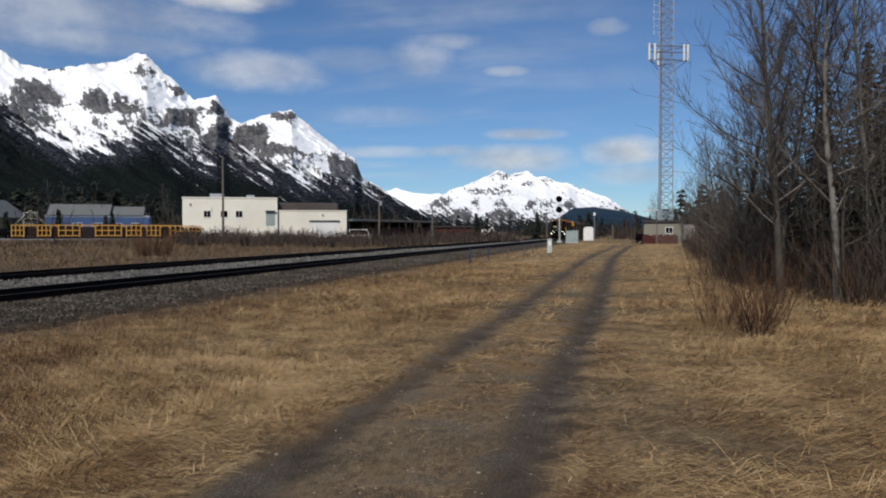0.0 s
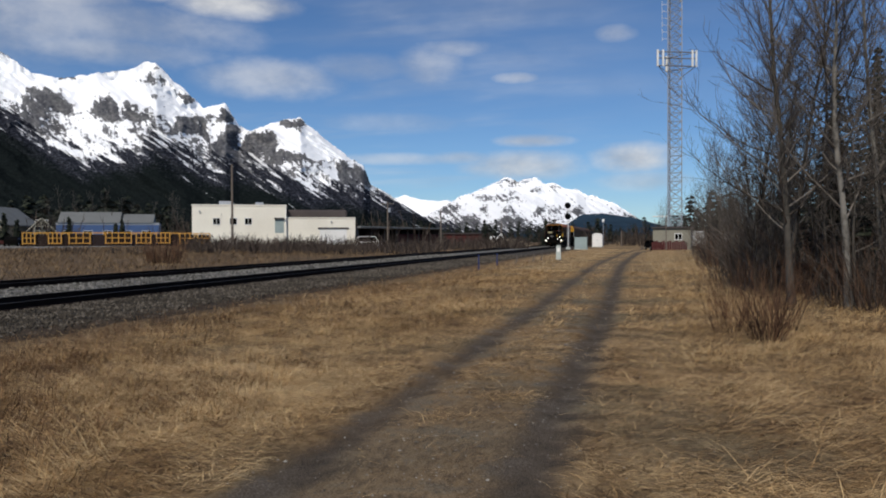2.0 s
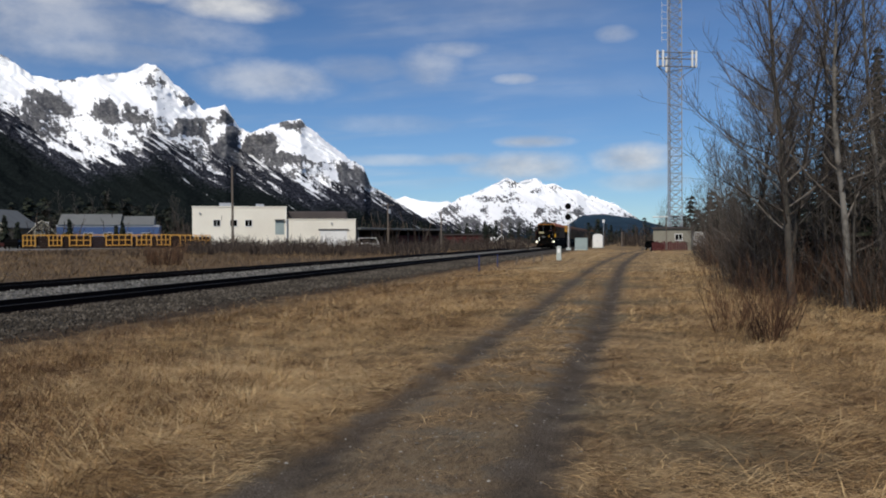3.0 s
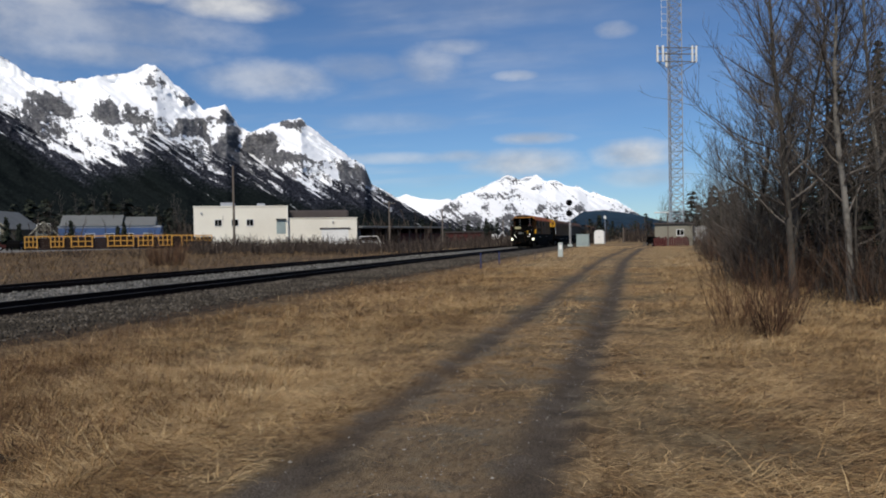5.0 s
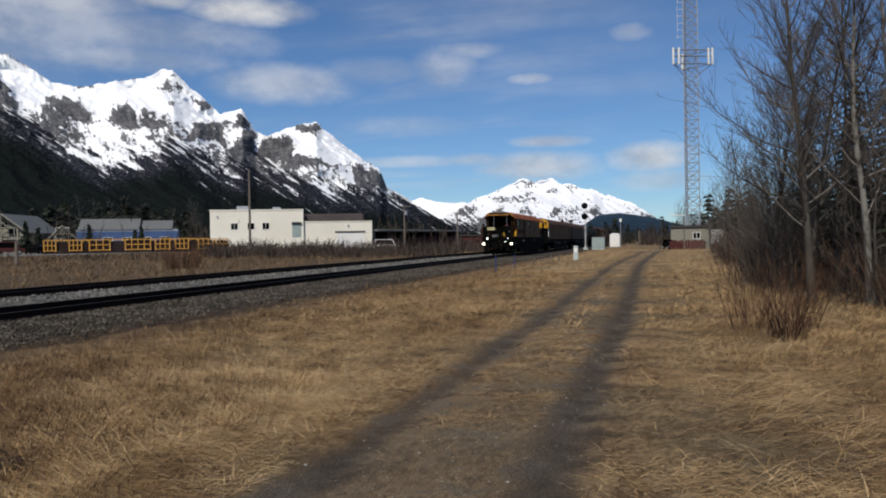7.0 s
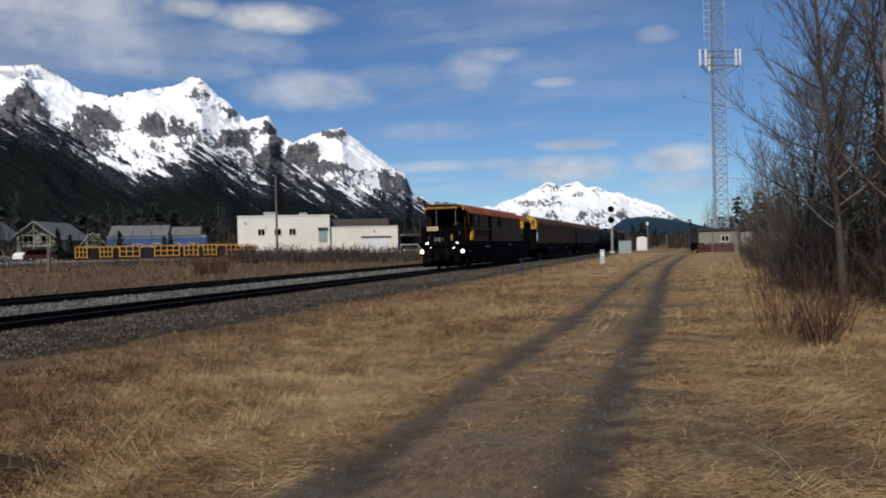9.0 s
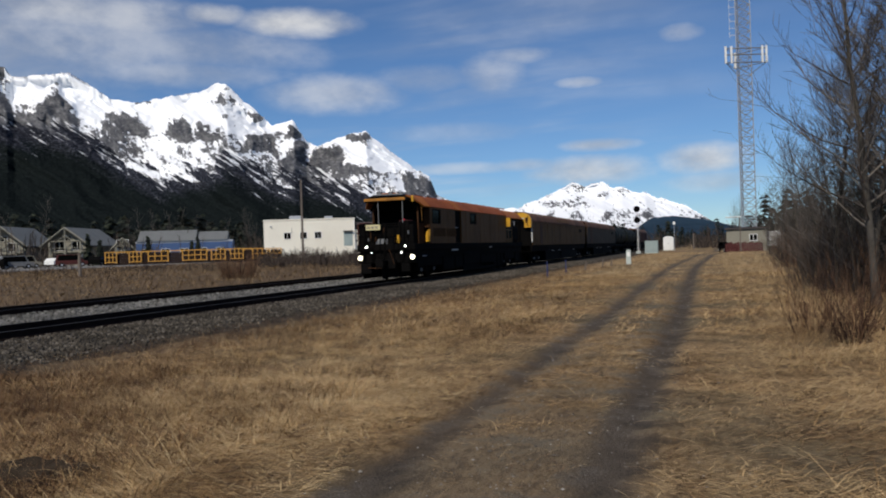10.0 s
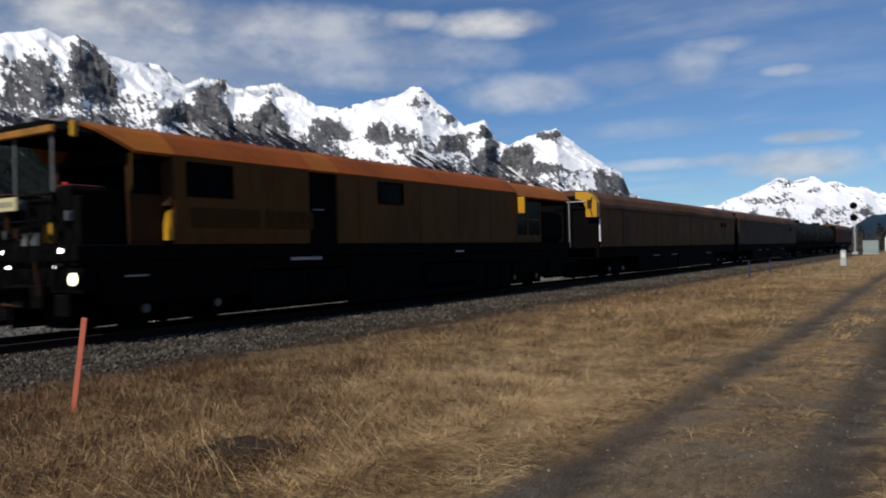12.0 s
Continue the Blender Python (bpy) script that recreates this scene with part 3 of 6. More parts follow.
SOUTH_CRAGS = ((-59.4, 0.205, 2.2, 0.034, 0.3, 0.2, 0.75), (-55.8, 0.218, 1.8, 0.042, 0.35, -0.3, 1.0), (-57.4, 0.19, 1.2, 0.02, 0.2, 0, 0.8), (-48.1, 0.192, 1.3, 0.025, 0.25, 0, 1.0),
               (-49.7, 0.174, 2.4, 0.014, 0.5, 0.6, 0.9), (-44.3, 0.168, 1.75, 0.03, 0.92, 0.25, 1.0))
WEST_CRAGS = ((-40.2, 0.159, 2.1, 0.017, 0.75, -0.3, 1.0), (-36.75, 0.153, 0.8, 0.014, 0.3, 0, 0.95), (-35.2, 0.147, 1.7, 0.0115, 0.35, 0.35, 0.85), (-33.5, 0.192, 1.7, 0.014, 0.8, 0.1, 0.62),
              (-31.5, 0.171, 0.6, 0.009, 0.0, -0.3, 0.7), (-31.2, 0.136, 1.6, 0.013, 0.4, 0.4, 0.9), (-29.0, 0.151, 0.8, 0.013, 0.6, 0.1, 0.95), (-29.0, 0.121, 1.0, 0.017, 0.55, 0.25, 1.05),
              (-26.7, 0.117, 1.4, 0.018, 0.3, 0.4, 1.0), (-24.7, 0.102, 1.0, 0.008, 0.2, -0.3, 0.8))
BROKEN_BANDS = ((-39.0, 0.143, 3.6, 0.013, 0.3, 0, 0.4), (-34.0, 0.138, 2.6, 0.014, 0.3, 0, 0.4), (-29.5, 0.118, 2.8, 0.016, 0.3, 0, 0.42), (-24.0, 0.095, 3.0, 0.012, 0.3, -0.4, 0.4), (-47.0, 0.162, 4.0, 0.018, 0.3, 0, 0.42), (-54.0, 0.18, 4.5, 0.026, 0.3, 0, 0.45))
NORTH_CRAGS = ((-24.4, 0.144, 0.85, 0.005, 0.2, 0, 0.9), (-20.2, 0.083, 1.15, 0.014, 0.4, -0.5, 0.85), (-22.4, 0.093, 0.9, 0.006, 0.0, -0.4, 0.55), (-39.0, 0.183, 0.6, 0.002, 0, 0, 0.8), (-40.9, 0.137, 1.4, 0.008, 0.2, 0.2, 0.7))
WEST_TREES = [(-80, 0.17), (-61, 0.16), (-57, 0.152), (-55, 0.154), (-53.7, 0.15), (-52.8, 0.146), (-50.5, 0.142), (-48, 0.15), (-45.6, 0.152), (-44, 0.147), (-42.8, 0.143), (-41.2, 0.127), (-39.8, 0.112), (-38, 0.093),
              (-36.8, 0.097), (-35.8, 0.106), (-34.5, 0.106), (-33.7, 0.118), (-32.1, 0.105), (-29.8, 0.09), (-28.4, 0.097), (-25.6, 0.08), (-22.9, 0.064), (-20.5, 0.064), (-18.3, 0.056), (-15, 0.045), (-12, 0.045)]
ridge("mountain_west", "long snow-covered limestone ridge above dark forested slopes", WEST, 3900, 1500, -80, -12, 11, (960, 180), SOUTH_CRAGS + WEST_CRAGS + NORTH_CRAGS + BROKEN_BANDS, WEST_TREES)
NORTH = [(-16.5, 0.012), (-15.4, 0.027), (-14.9, 0.032), (-14.3, 0.037), (-13, 0.05), (-11.8, 0.058), (-10.3, 0.069), (-9.3, 0.0775), (-8.5, 0.072), (-7.9, 0.075), (-7.2, 0.076), (-6.5, 0.068), (-5.9, 0.0705), (-5.1, 0.062), (-4.3, 0.062),
         (-3.7, 0.054), (-3, 0.052), (-1.5, 0.041), (0.2, 0.021), (2, 0.012), (9, 0.01)]
NORTH_ROCKS = ((-10.1, 0.0535, 1.3, 0.004, 0.3, 0.5, 0.45), (-9.1, 0.0495, 0.6, 0.002, 0, 0, 0.45), (-8.9, 0.0705, 0.5, 0.003, 0, 0, 0.4), (-7.3, 0.0586, 0.4, 0.003, 0, 0.1, 0.45), (-12.0, 0.024, 1.1, 0.007, 0.7, 0, 0.55),
               (-8.9, 0.024, 1.4, 0.006, 0.7, 0, 0.55), (-9.2, 0.037, 0.5, 0.005, 0.6, 0, 0.5), (-13.4, 0.037, 0.7, 0.006, 0.4, 0.3, 0.5), (-10.9, 0.038, 0.4, 0.005, 0.6, 0, 0.45), (-5.6, 0.037, 0.9, 0.005, 0.5, -0.3, 0.5),
               (-4.3, 0.036, 0.6, 0.005, 0.4, 0, 0.5), (-6.9, 0.034, 0.35, 0.006, 0.2, 0.2, 0.5), (-6.0, 0.062, 0.5, 0.003, 0.2, -0.2, 0.4))
ridge("mountain_north", "far snow-white mountain closing the valley", NORTH, 4500, 2900, -16.5, 9, 31, (420, 110), NORTH_ROCKS, [(-17, 0.02), (-14, 0.022), (-12, 0.012), (-5, 0.012), (-2, 0.022), (2, 0.03), (9, 0.03)], 0.8, grain=2.4, bare=0.2)
BEYOND = [(-24, 0.03), (-20, 0.045), (-17.5, 0.05), (-16.6, 0.055), (-15.5, 0.05), (-14.6, 0.048), (-13.5, 0.049), (-12, 0.04), (-10, 0.03), (-8, 0.02)]
ridge("mountain_beyond", "distant white snowfield ridge between the nearer mountains", BEYOND, 4850, 4300, -24, -8, 41, (160, 40), (), [(-24, -0.05), (-8, -0.05)], 0.3)
SHOULDER = [(-9, 0.005), (-5.5, 0.012), (-4.0, 0.030), (-2.5, 0.0315), (-0.5, 0.026), (1.5, 0.016), (6, 0.012), (20, 0.014), (40, 0.02), (60, 0.012)]
ridge("hill_north", "dark forested hill before the snowy mountain, blue haze in its colour", SHOULDER, 2400, 1500, -9, 60, 51, (260, 50), relief=0.5, mat=M_HILL)


# ---- railway ----
def rail_outline(c):
    """Section of a rail as (x, z) round its foot at z = 0, 0.17 m high."""
    return [(c - 0.07, 0), (c + 0.07, 0), (c + 0.07, 0.018), (c + 0.012, 0.035), (c + 0.012, 0.125), (c + 0.036, 0.135), (c + 0.036, 0.168),
            (c - 0.036, 0.168), (c - 0.036, 0.135), (c - 0.012, 0.125), (c - 0.012, 0.035), (c - 0.07, 0.018)]


Y0, Y1 = -60, 420


def make_ballast():
    xs = np.array([-24.2, -22.6, -21.4, -20.9, -20.3, -19.6, -18.9, -18.2, -17.6, -16.9, -16.3, -15.8, -15.3, -14.6, -13.9, -13.4, -12.9, -12.4, -11.8, -11.2, -10.6, -10.0, -9.5])
    zs = np.array([-0.04, 0.0, 0.12, 0.17, 0.17, 0.11, 0.16, 0.17, 0.13, 0.08, 0.06, 0.05, 0.03, 0.0, 0.03, 0.055, 0.05, 0.03, 0.02, 0.015, 0.01, 0.0, -0.06])
    fx = np.arange(-24.2, -9.4, 0.16)
    ys = spaced(0, 60, 0.25, 420, 1.15)
    ys = ys[(ys > Y0) & (ys < Y1)]
    gx, gy = np.meshgrid(fx, ys, indexing="ij")
    z = np.interp(gx, xs, zs) + 0.012 * smooth_noise(gx * 1.3, gy * 1.3, 8, 3) + 0.012
    gx = gx + 0.25 * smooth_noise(gx * 0, gy * 0.6, 9, 3) * np.clip((gx + 11.5) / 2, 0, 1)
    bed = tagged(new("ballast", array_mesh("ballast", np.stack([gx.ravel(), gy.ravel(), z.ravel()], 1), grid_faces(len(fx), len(ys)), M_BALLAST, True)),
                 "grey crushed-stone ballast bed of the railway", "ballast", kind="structure")
    # loose stones on the bed
    rng = np.random.RandomState(5)
    n = 36000
    py = 1 + 75 * rng.rand(n) ** 1.7
    px = np.where(rng.rand(n) < 0.78, rng.uniform(-13.7, -9.8, n), rng.uniform(-18.7, -15.5, n))
    edge = (px > -11.6) & (rng.rand(n) < (px + 11.6) / 1.6)
    px, py = px[~edge], py[~edge]
    n = len(px)
    pz = np.interp(px, xs, zs) + 0.022
    base = np.array([(1, 0, 0), (-1, 0, 0), (0, 1, 0), (0, -1, 0), (0, 0, 1), (0, 0, -1)], float)
    tri = np.array([(0, 2, 4), (2, 1, 4), (1, 3, 4), (3, 0, 4), (2, 0, 5), (1, 2, 5), (3, 1, 5), (0, 3, 5)])
    size = rng.uniform(0.018, 0.042, (n, 1, 1)) * rng.uniform(0.7, 1.4, (n, 1, 3)) * (1 + 0.012 * py[:, None, None])
    turn = rng.uniform(0, 6.28, n)
    v = base[None] * size + rng.uniform(-0.008, 0.008, (n, 6, 3))
    c, s = np.cos(turn)[:, None], np.sin(turn)[:, None]
    v = np.stack([v[..., 0] * c - v[..., 2] * s, v[..., 1], v[..., 0] * s + v[..., 2] * c], -1)
    v = np.stack([v[..., 0] * c - v[..., 1] * s, v[..., 0] * s + v[..., 1] * c, v[..., 2]], -1)
    v += np.stack([px, py, pz], 1)[:, None, :]
    for nm, label, mt, of in (("ballast_stones", "loose grey crushed stones lying on the ballast", M_STONE, px > -14.5), ("pale_ballast_stones", "cleaner pale crushed stones between the two tracks", M_PALESTONE, px <= -14.5)):
        vv = v[of]
        f = (tri[None] + 6 * np.arange(len(vv))[:, None, None]).reshape(-1, 3)
        tagged(new(nm, array_mesh(nm, vv.reshape(-1, 3), f, mt)), label, "gravel", kind="stuff")
    # small pebbles worked up along the grass track
    n = 4200
    py = 3.5 + 26 * rng.rand(n) ** 1.5
    px = np.where(rng.rand(n) < 0.75, rng.normal(-1.5, 0.55, n), rng.uniform(-3.5, 1.5, n))
    pz = land(px, py) + 0.004
    size = rng.uniform(0.003, 0.010, (n, 1, 1)) * rng.uniform(0.7, 1.5, (n, 1, 3)) * (1, 1, 0.55)
    size[rng.rand(n) < 0.03] *= 2.4
    v = base[None] * size + rng.uniform(-0.002, 0.002, (n, 6, 3)) + np.stack([px, py, pz], 1)[:, None, :]
    f = (tri[None] + 6 * np.arange(n)[:, None, None]).reshape(-1, 3)
    tagged(new("pebbles", array_mesh("pebbles", v.reshape(-1, 3), f, M_PEBBLE)), "small pale pebbles scattered along the grass track", "gravel", kind="stuff")


make_ballast()


def make_track(cx, top, near, label):
    track = thing("railway_track", label, "railway track", pose(cx, 0, top - 0.17), "tracks", "structure")
    for side in (-0.755, 0.755):
        rail = part("rail", prism(bmesh.new(), rail_outline(side), Y0, Y1), M_RAIL, track, "rusty steel rail")
        part("railhead", boxes((side - 0.03, side + 0.03, Y0, Y1, 0.169, 0.173)), M_RAILTOP, rail, "polished running surface")
    bm = boxes((-1.3, 1.3, -0.11, 0.11, -0.16, 0.0), bevel=0.012)
    me = bpy.data.meshes.new("tie")
    bm.to_mesh(me)
    bm.free()
    me.materials.append(M_TIE)
    rng = random.Random(3)
    for i in range(near):
        tie = new("tie", me)
        tie.parent = track
        tie.matrix_basis = pose(rng.uniform(-0.03, 0.03), 1.0 + 0.56 * i, 0, 0, 0, rng.uniform(-1, 1))
    bm = bmesh.new()
    for i in range(int((Y1 - 1 - 0.56 * near) / 0.56)):
        y = 1.0 + 0.56 * (near + i)
        box(bm, -1.3, 1.3, y - 0.11, y + 0.11, -0.16, 0.0) if y < 330 else None
    tagged(part("far_ties", bm, M_TIE, track), kind="stuff")
    return track


make_track(TRACK_X, RAIL_Z, 110, "main railway track with dark rails on grey ballast")
make_track(TRACK2_X, RAIL2_Z, 90, "second railway track behind the main one")
# ---- the maintenance train ----
M_REDLAMP = glow("dim_red_lamp", (1.0, 0.03, 0.08), 0.35)
M_REDLAMP.node_tree.nodes["Principled BSDF"].inputs["Base Color"].default_value = (0.25, 0.01, 0.02, 1)
M_LETTER = surface("faded_brown_lettering", (0.066, 0.032, 0.011), (0.08, 0.04, 0.013), 0.8, spec=0.05)
M_AMBER = surface("dirty_amber_paint", (0.36, 0.15, 0.02), (0.19, 0.085, 0.016), 0.6, scale=3, fine=20, amount=0.8)
M_GALVDARK = surface("dull_grey_metal", (0.2, 0.2, 0.2), (0.1, 0.1, 0.1), 0.6, 0.2)
M_PALEBOARD = surface("pale_yellow_board", (0.6, 0.53, 0.28), (0.45, 0.39, 0.2), 0.6, scale=3, fine=20)
M_DARKBROWN = surface("dark_brown_coat", (0.05, 0.024, 0.012), (0.07, 0.033, 0.014), 0.8, spec=0.05)
FRONT0, SPEED = 165.9, 13.11            # place of its headlamps at the start, metres a second towards the camera
TRAIN, WHEELS = [], []
ROOF = [(1.5, 3.52), (1.36, 3.72), (1.15, 3.92), (0.85, 4.06), (0.45, 4.14), (0, 4.16)]


def roof_outline(edge=0.0, low=3.52):
    half = [(x + (edge if i == 0 else 0), z) for i, (x, z) in enumerate(ROOF)]
    pts = half + [(-x, z) for x, z in half[-2::-1]]
    return pts + [(-1.5 - edge, low - 0.06), (1.5 + edge, low - 0.06)]


def roof_shell(front, back):
    """A bent plate along the roof line; its front edge leans forward towards the crest."""
    bm = bmesh.new()
    pts = roof_outline(0.03)[:-2]
    rows = []
    for x, z in pts:
        y = front(z)
        rows.append([bm.verts.new(c) for c in ((x, y, z), (x, back, z), (x * 0.965, back, z - 0.05), (x * 0.965, y, z - 0.05))])
    for a, b in zip(rows, rows[1:]):
        for i in range(4):
            bm.faces.new((a[i], a[(i + 1) % 4], b[(i + 1) % 4], b[i]))
    bm.faces.new(rows[0])
    bm.faces.new(rows[-1][::-1])
    bmesh.ops.recalc_face_normals(bm, faces=bm.faces)
    return bm


def wheelset(car, y):
    bm = bmesh.new()
    for s in (-1, 1):
        rod(bm, (s * 0.68, 0, 0), (s * 0.82, 0, 0), 0.46, 0.44, 20)
        rod(bm, (s * 0.82, 0, 0), (s * 0.86, 0, 0), 0.2, 0.14, 10)
        for i in range(4):
            a = i * math.pi / 2
            rod(bm, (s * 0.8, 0.28 * math.cos(a), 0.28 * math.sin(a)), (s * 0.85, 0.28 * math.cos(a), 0.28 * math.sin(a)), 0.05, sides=6)
    rod(bm, (-0.7, 0, 0), (0.7, 0, 0), 0.08)
    me = bpy.data.meshes.new("wheelset")
    bm.to_mesh(me)
    bm.free()
    me.materials.append(M_BLACK)
    axle = new("wheelset", me)
    axle.parent = car
    axle.matrix_basis = pose(0, y, 0.46)
    WHEELS.append((axle, 0, y))


def bogie(car, y):
    frame_ = part("bogie", boxes((0.92, 1.08, y - 1.5, y + 1.5, 0.42, 0.62), (-1.08, -0.92, y - 1.5, y + 1.5, 0.42, 0.62), (-0.95, 0.95, y - 0.2, y + 0.2, 0.4, 0.7), (0.9, 1.12, y - 0.35, y + 0.35, 0.3, 0.75),
                                 (0.9, 1.1, y - 1.12, y - 0.72, 0.28, 0.66), (0.9, 1.1, y + 0.72, y + 1.12, 0.28, 0.66), bevel=0.02), M_BLACK, car, "black cast-steel bogie frame")
    for i in (-0.92, 0.92):
        part("axle_box", rods(((1.08, y + i, 0.46), (1.17, y + i, 0.46), 0.09), sides=10), M_GALVDARK, frame_, "dull steel bearing cap")
    for i in (-0.28, 0.0, 0.28):
        part("spring", rods(((1.02, y + i, 0.3), (1.02, y + i, 0.62), 0.07), sides=8), M_BLACK, frame_)
    wheelset(car, y - 0.92)
    wheelset(car, y + 0.92)


def side_plate(name, x, y0, y1, z0, z1, mat, parent, thick=0.03, label=""):
    return part(name, boxes((x, x + thick * (1 if x > 0 else -1), y0, y1, z0, z1), bevel=0.008), mat, parent, label)


def control_car():
    car = thing("rail_grinder_car", "orange and ochre rail-grinding control car with lit headlamps, dark front platform", "rail car", None, "train cars")
    car["front"] = 0.0
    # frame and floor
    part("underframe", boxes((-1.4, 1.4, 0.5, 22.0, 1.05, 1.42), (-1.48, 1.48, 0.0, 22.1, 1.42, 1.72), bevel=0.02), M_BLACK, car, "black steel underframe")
    # body: side walls with openings left for windows and the door
    for s in (1, -1):
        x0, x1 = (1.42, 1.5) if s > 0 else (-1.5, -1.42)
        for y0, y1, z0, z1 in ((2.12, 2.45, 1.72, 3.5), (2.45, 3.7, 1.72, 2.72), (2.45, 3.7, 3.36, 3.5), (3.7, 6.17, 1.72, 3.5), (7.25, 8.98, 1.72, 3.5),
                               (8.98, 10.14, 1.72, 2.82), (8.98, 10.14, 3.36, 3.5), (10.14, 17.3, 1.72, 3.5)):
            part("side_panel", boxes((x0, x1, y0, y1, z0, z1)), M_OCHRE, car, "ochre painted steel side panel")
        # the ochre cab side is coloured dark brown for the shadow it stands in
        part("cab_side", boxes((s * 1.12, s * 1.2, 1.3, 2.12, 1.72, 2.72), (s * 1.12, s * 1.2, 1.3, 2.12, 3.4, 3.5), (s * 1.12, s * 1.2, 1.3, 1.36, 2.72, 3.4), (s * 1.2, s * 1.5, 2.06, 2.12, 2.5, 3.5)), M_DARKBROWN, car, "set-in side of the cab, its shade put in as dark brown")
        part("cab_window", boxes((s * 1.14, s * 1.16, 1.36, 2.12, 2.72, 3.4)), M_GLASS, car, "dark cab side window")
        for y0, y1, z0 in ((2.5, 3.66, 2.74), (9.0, 10.12, 2.84)):
            win = part("window", boxes((x0 + 0.02 * s, x0 + 0.05 * s, y0, y1, z0, 3.38)), M_GLASS, car, "dark glass side window")
            part("window_frame", boxes((x1 - 0.01, x1 + 0.02, y0 - 0.05, y1 + 0.05, z0 - 0.05, z0), (x1 - 0.01, x1 + 0.02, y0 - 0.05, y1 + 0.05, 3.36, 3.41),
                                       (x1 - 0.01, x1 + 0.02, y0 - 0.05, y0, z0, 3.36), (x1 - 0.01, x1 + 0.02, y1, y1 + 0.05, z0, 3.36)) if s > 0 else boxes((x0 - 0.02, x0, y0, y1, z0 - 0.04, z0)), M_BLACK, win)
        door = part("door", boxes((x0 - 0.03 * s, x0, 6.2, 7.22, 1.74, 3.48)), M_BLACK, car, "dark recessed side door")
        part("handle", rods(((x0 + 0.03 * s, 6.35, 2.55), (x0 + 0.03 * s, 6.75, 2.56), 0.02)), M_STEEL, door, "bright door handle")
        # raised lettering panel without readable words: bars
        y = 2.55
        for w in (0.42, 0.42, 0.42, 0.3, 0.57, 0.4, 0.42, 0.42, 0.4):
            side_plate("letter_bar", 1.502 * s, y, y + min(w, 0.42) - 0.03, 2.06, 2.48, M_LETTER, car, 0.01)
            y += w
        for y in (2.14, 4.95, 8.1, 11.0, 13.2, 15.3, 17.2):
            side_plate("seam_rib", 1.5 * s, y, y + 0.05, 1.74, 3.48, M_OCHRE, car, 0.012)
    part("curtain", boxes((1.44, 1.46, 2.56, 2.78, 2.8, 3.34)), M_GREYCAR, car, "pale folded window blind")
    part("end_wall", boxes((-1.42, 1.42, 17.2, 17.3, 1.72, 3.5)), M_OCHRE, car)
    part("cab_wall", boxes((-1.42, -0.3, 2.3, 2.36, 1.72, 3.5), (0.55, 1.42, 2.3, 2.36, 1.72, 3.5), (-0.3, 0.55, 2.3, 2.36, 2.9, 3.5)), M_BLACK, car, "dark cab wall behind the platform")
    # roof with cross seams
    part("roof_panel", roof_shell(lambda z: 0.3 + 0.95 * (4.16 - z) / 0.64, 2.15), M_ROOFPALE, car, "paler orange roof panel over the cab")
    bm = roof_shell(lambda z: 17.6 - 0.4 * (4.16 - z), 22.2)
    bmesh.ops.transform(bm, matrix=Matrix.Translation((0, 0, -0.1)) @ Matrix.Diagonal((0.97, 1, 1, 1)), verts=bm.verts)
    part("rear_roof_panel", bm, M_ROOFPALE, car, "lower rust-orange roof over the rear platform")
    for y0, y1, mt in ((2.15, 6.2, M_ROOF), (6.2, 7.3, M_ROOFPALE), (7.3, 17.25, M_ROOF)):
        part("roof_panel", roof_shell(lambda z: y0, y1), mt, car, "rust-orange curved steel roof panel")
    part("ceiling", prism(bmesh.new(), [(x * 0.955, z - 0.07) for x, z in roof_outline(0.0)], 1.6, 17.3), M_BLACK, car)
    part("rear_ceiling", prism(bmesh.new(), [(x * 0.92, z - 0.2) for x, z in roof_outline(0.0)], 17.3, 22.1), M_BLACK, car)
    for y in (2.15, 6.2, 7.3, 11.5, 15.6, 17.2):
        bm = bmesh.new()
        prism(bm, [(x * 1.004, z + 0.008) for x, z in roof_outline(0.035)], y, y + 0.05)
        part("roof_seam", bm, M_ROOF, car)
    rng = random.Random(8)
    for i in range(52):
        y = 2.5 + i * 0.36 + rng.uniform(-0.1, 0.1)
        part("roof_fitting", boxes((0.42, 0.5, y, y + rng.uniform(0.04, 0.12), 4.1, 4.15 + rng.uniform(0, 0.035))), M_ROOF, car)
    # front canopy
    canopy = part("canopy", prism(bmesh.new(), [(x, z) for x, z in ((1.1, 3.74), (1.1, 3.82), (0.8, 4.02), (-0.6, 4.02), (-0.94, 3.8), (-0.94, 3.72), (-0.5, 3.9), (0.7, 3.9))], -0.35, 1.2), M_BLACK, car, "black canopy over the front platform")
    part("canopy_edge", boxes((-0.97, 1.12, -0.42, -0.34, 3.75, 3.89), bevel=0.02), M_AMBER, canopy, "orange-yellow leading edge")
    part("bracket", boxes((1.36, 1.46, -0.23, -0.13, 3.66, 3.96), bevel=0.02), M_YELLOW, canopy, "yellow corner bracket")
    part("beacon_bar", boxes((-0.7, 0.9, 0.0, 0.3, 4.02, 4.1), (-0.5, -0.25, 0.02, 0.26, 4.1, 4.24), (0.1, 0.3, 0.05, 0.3, 4.1, 4.22), bevel=0.02), M_GALVDARK, canopy, "pale roof beacons and antennas")
    for x, y in ((-0.3, -0.28), (0.94, -0.3)):
        part("post", rods(((x, y, 2.7), (x, y, 3.76), 0.022)), M_GALVDARK, car, "thin grey canopy post")
    part("corner_post", boxes((1.4, 1.43, 1.2, 1.23, 2.76, 3.5)), M_TAN, car, "thin tan corner post")
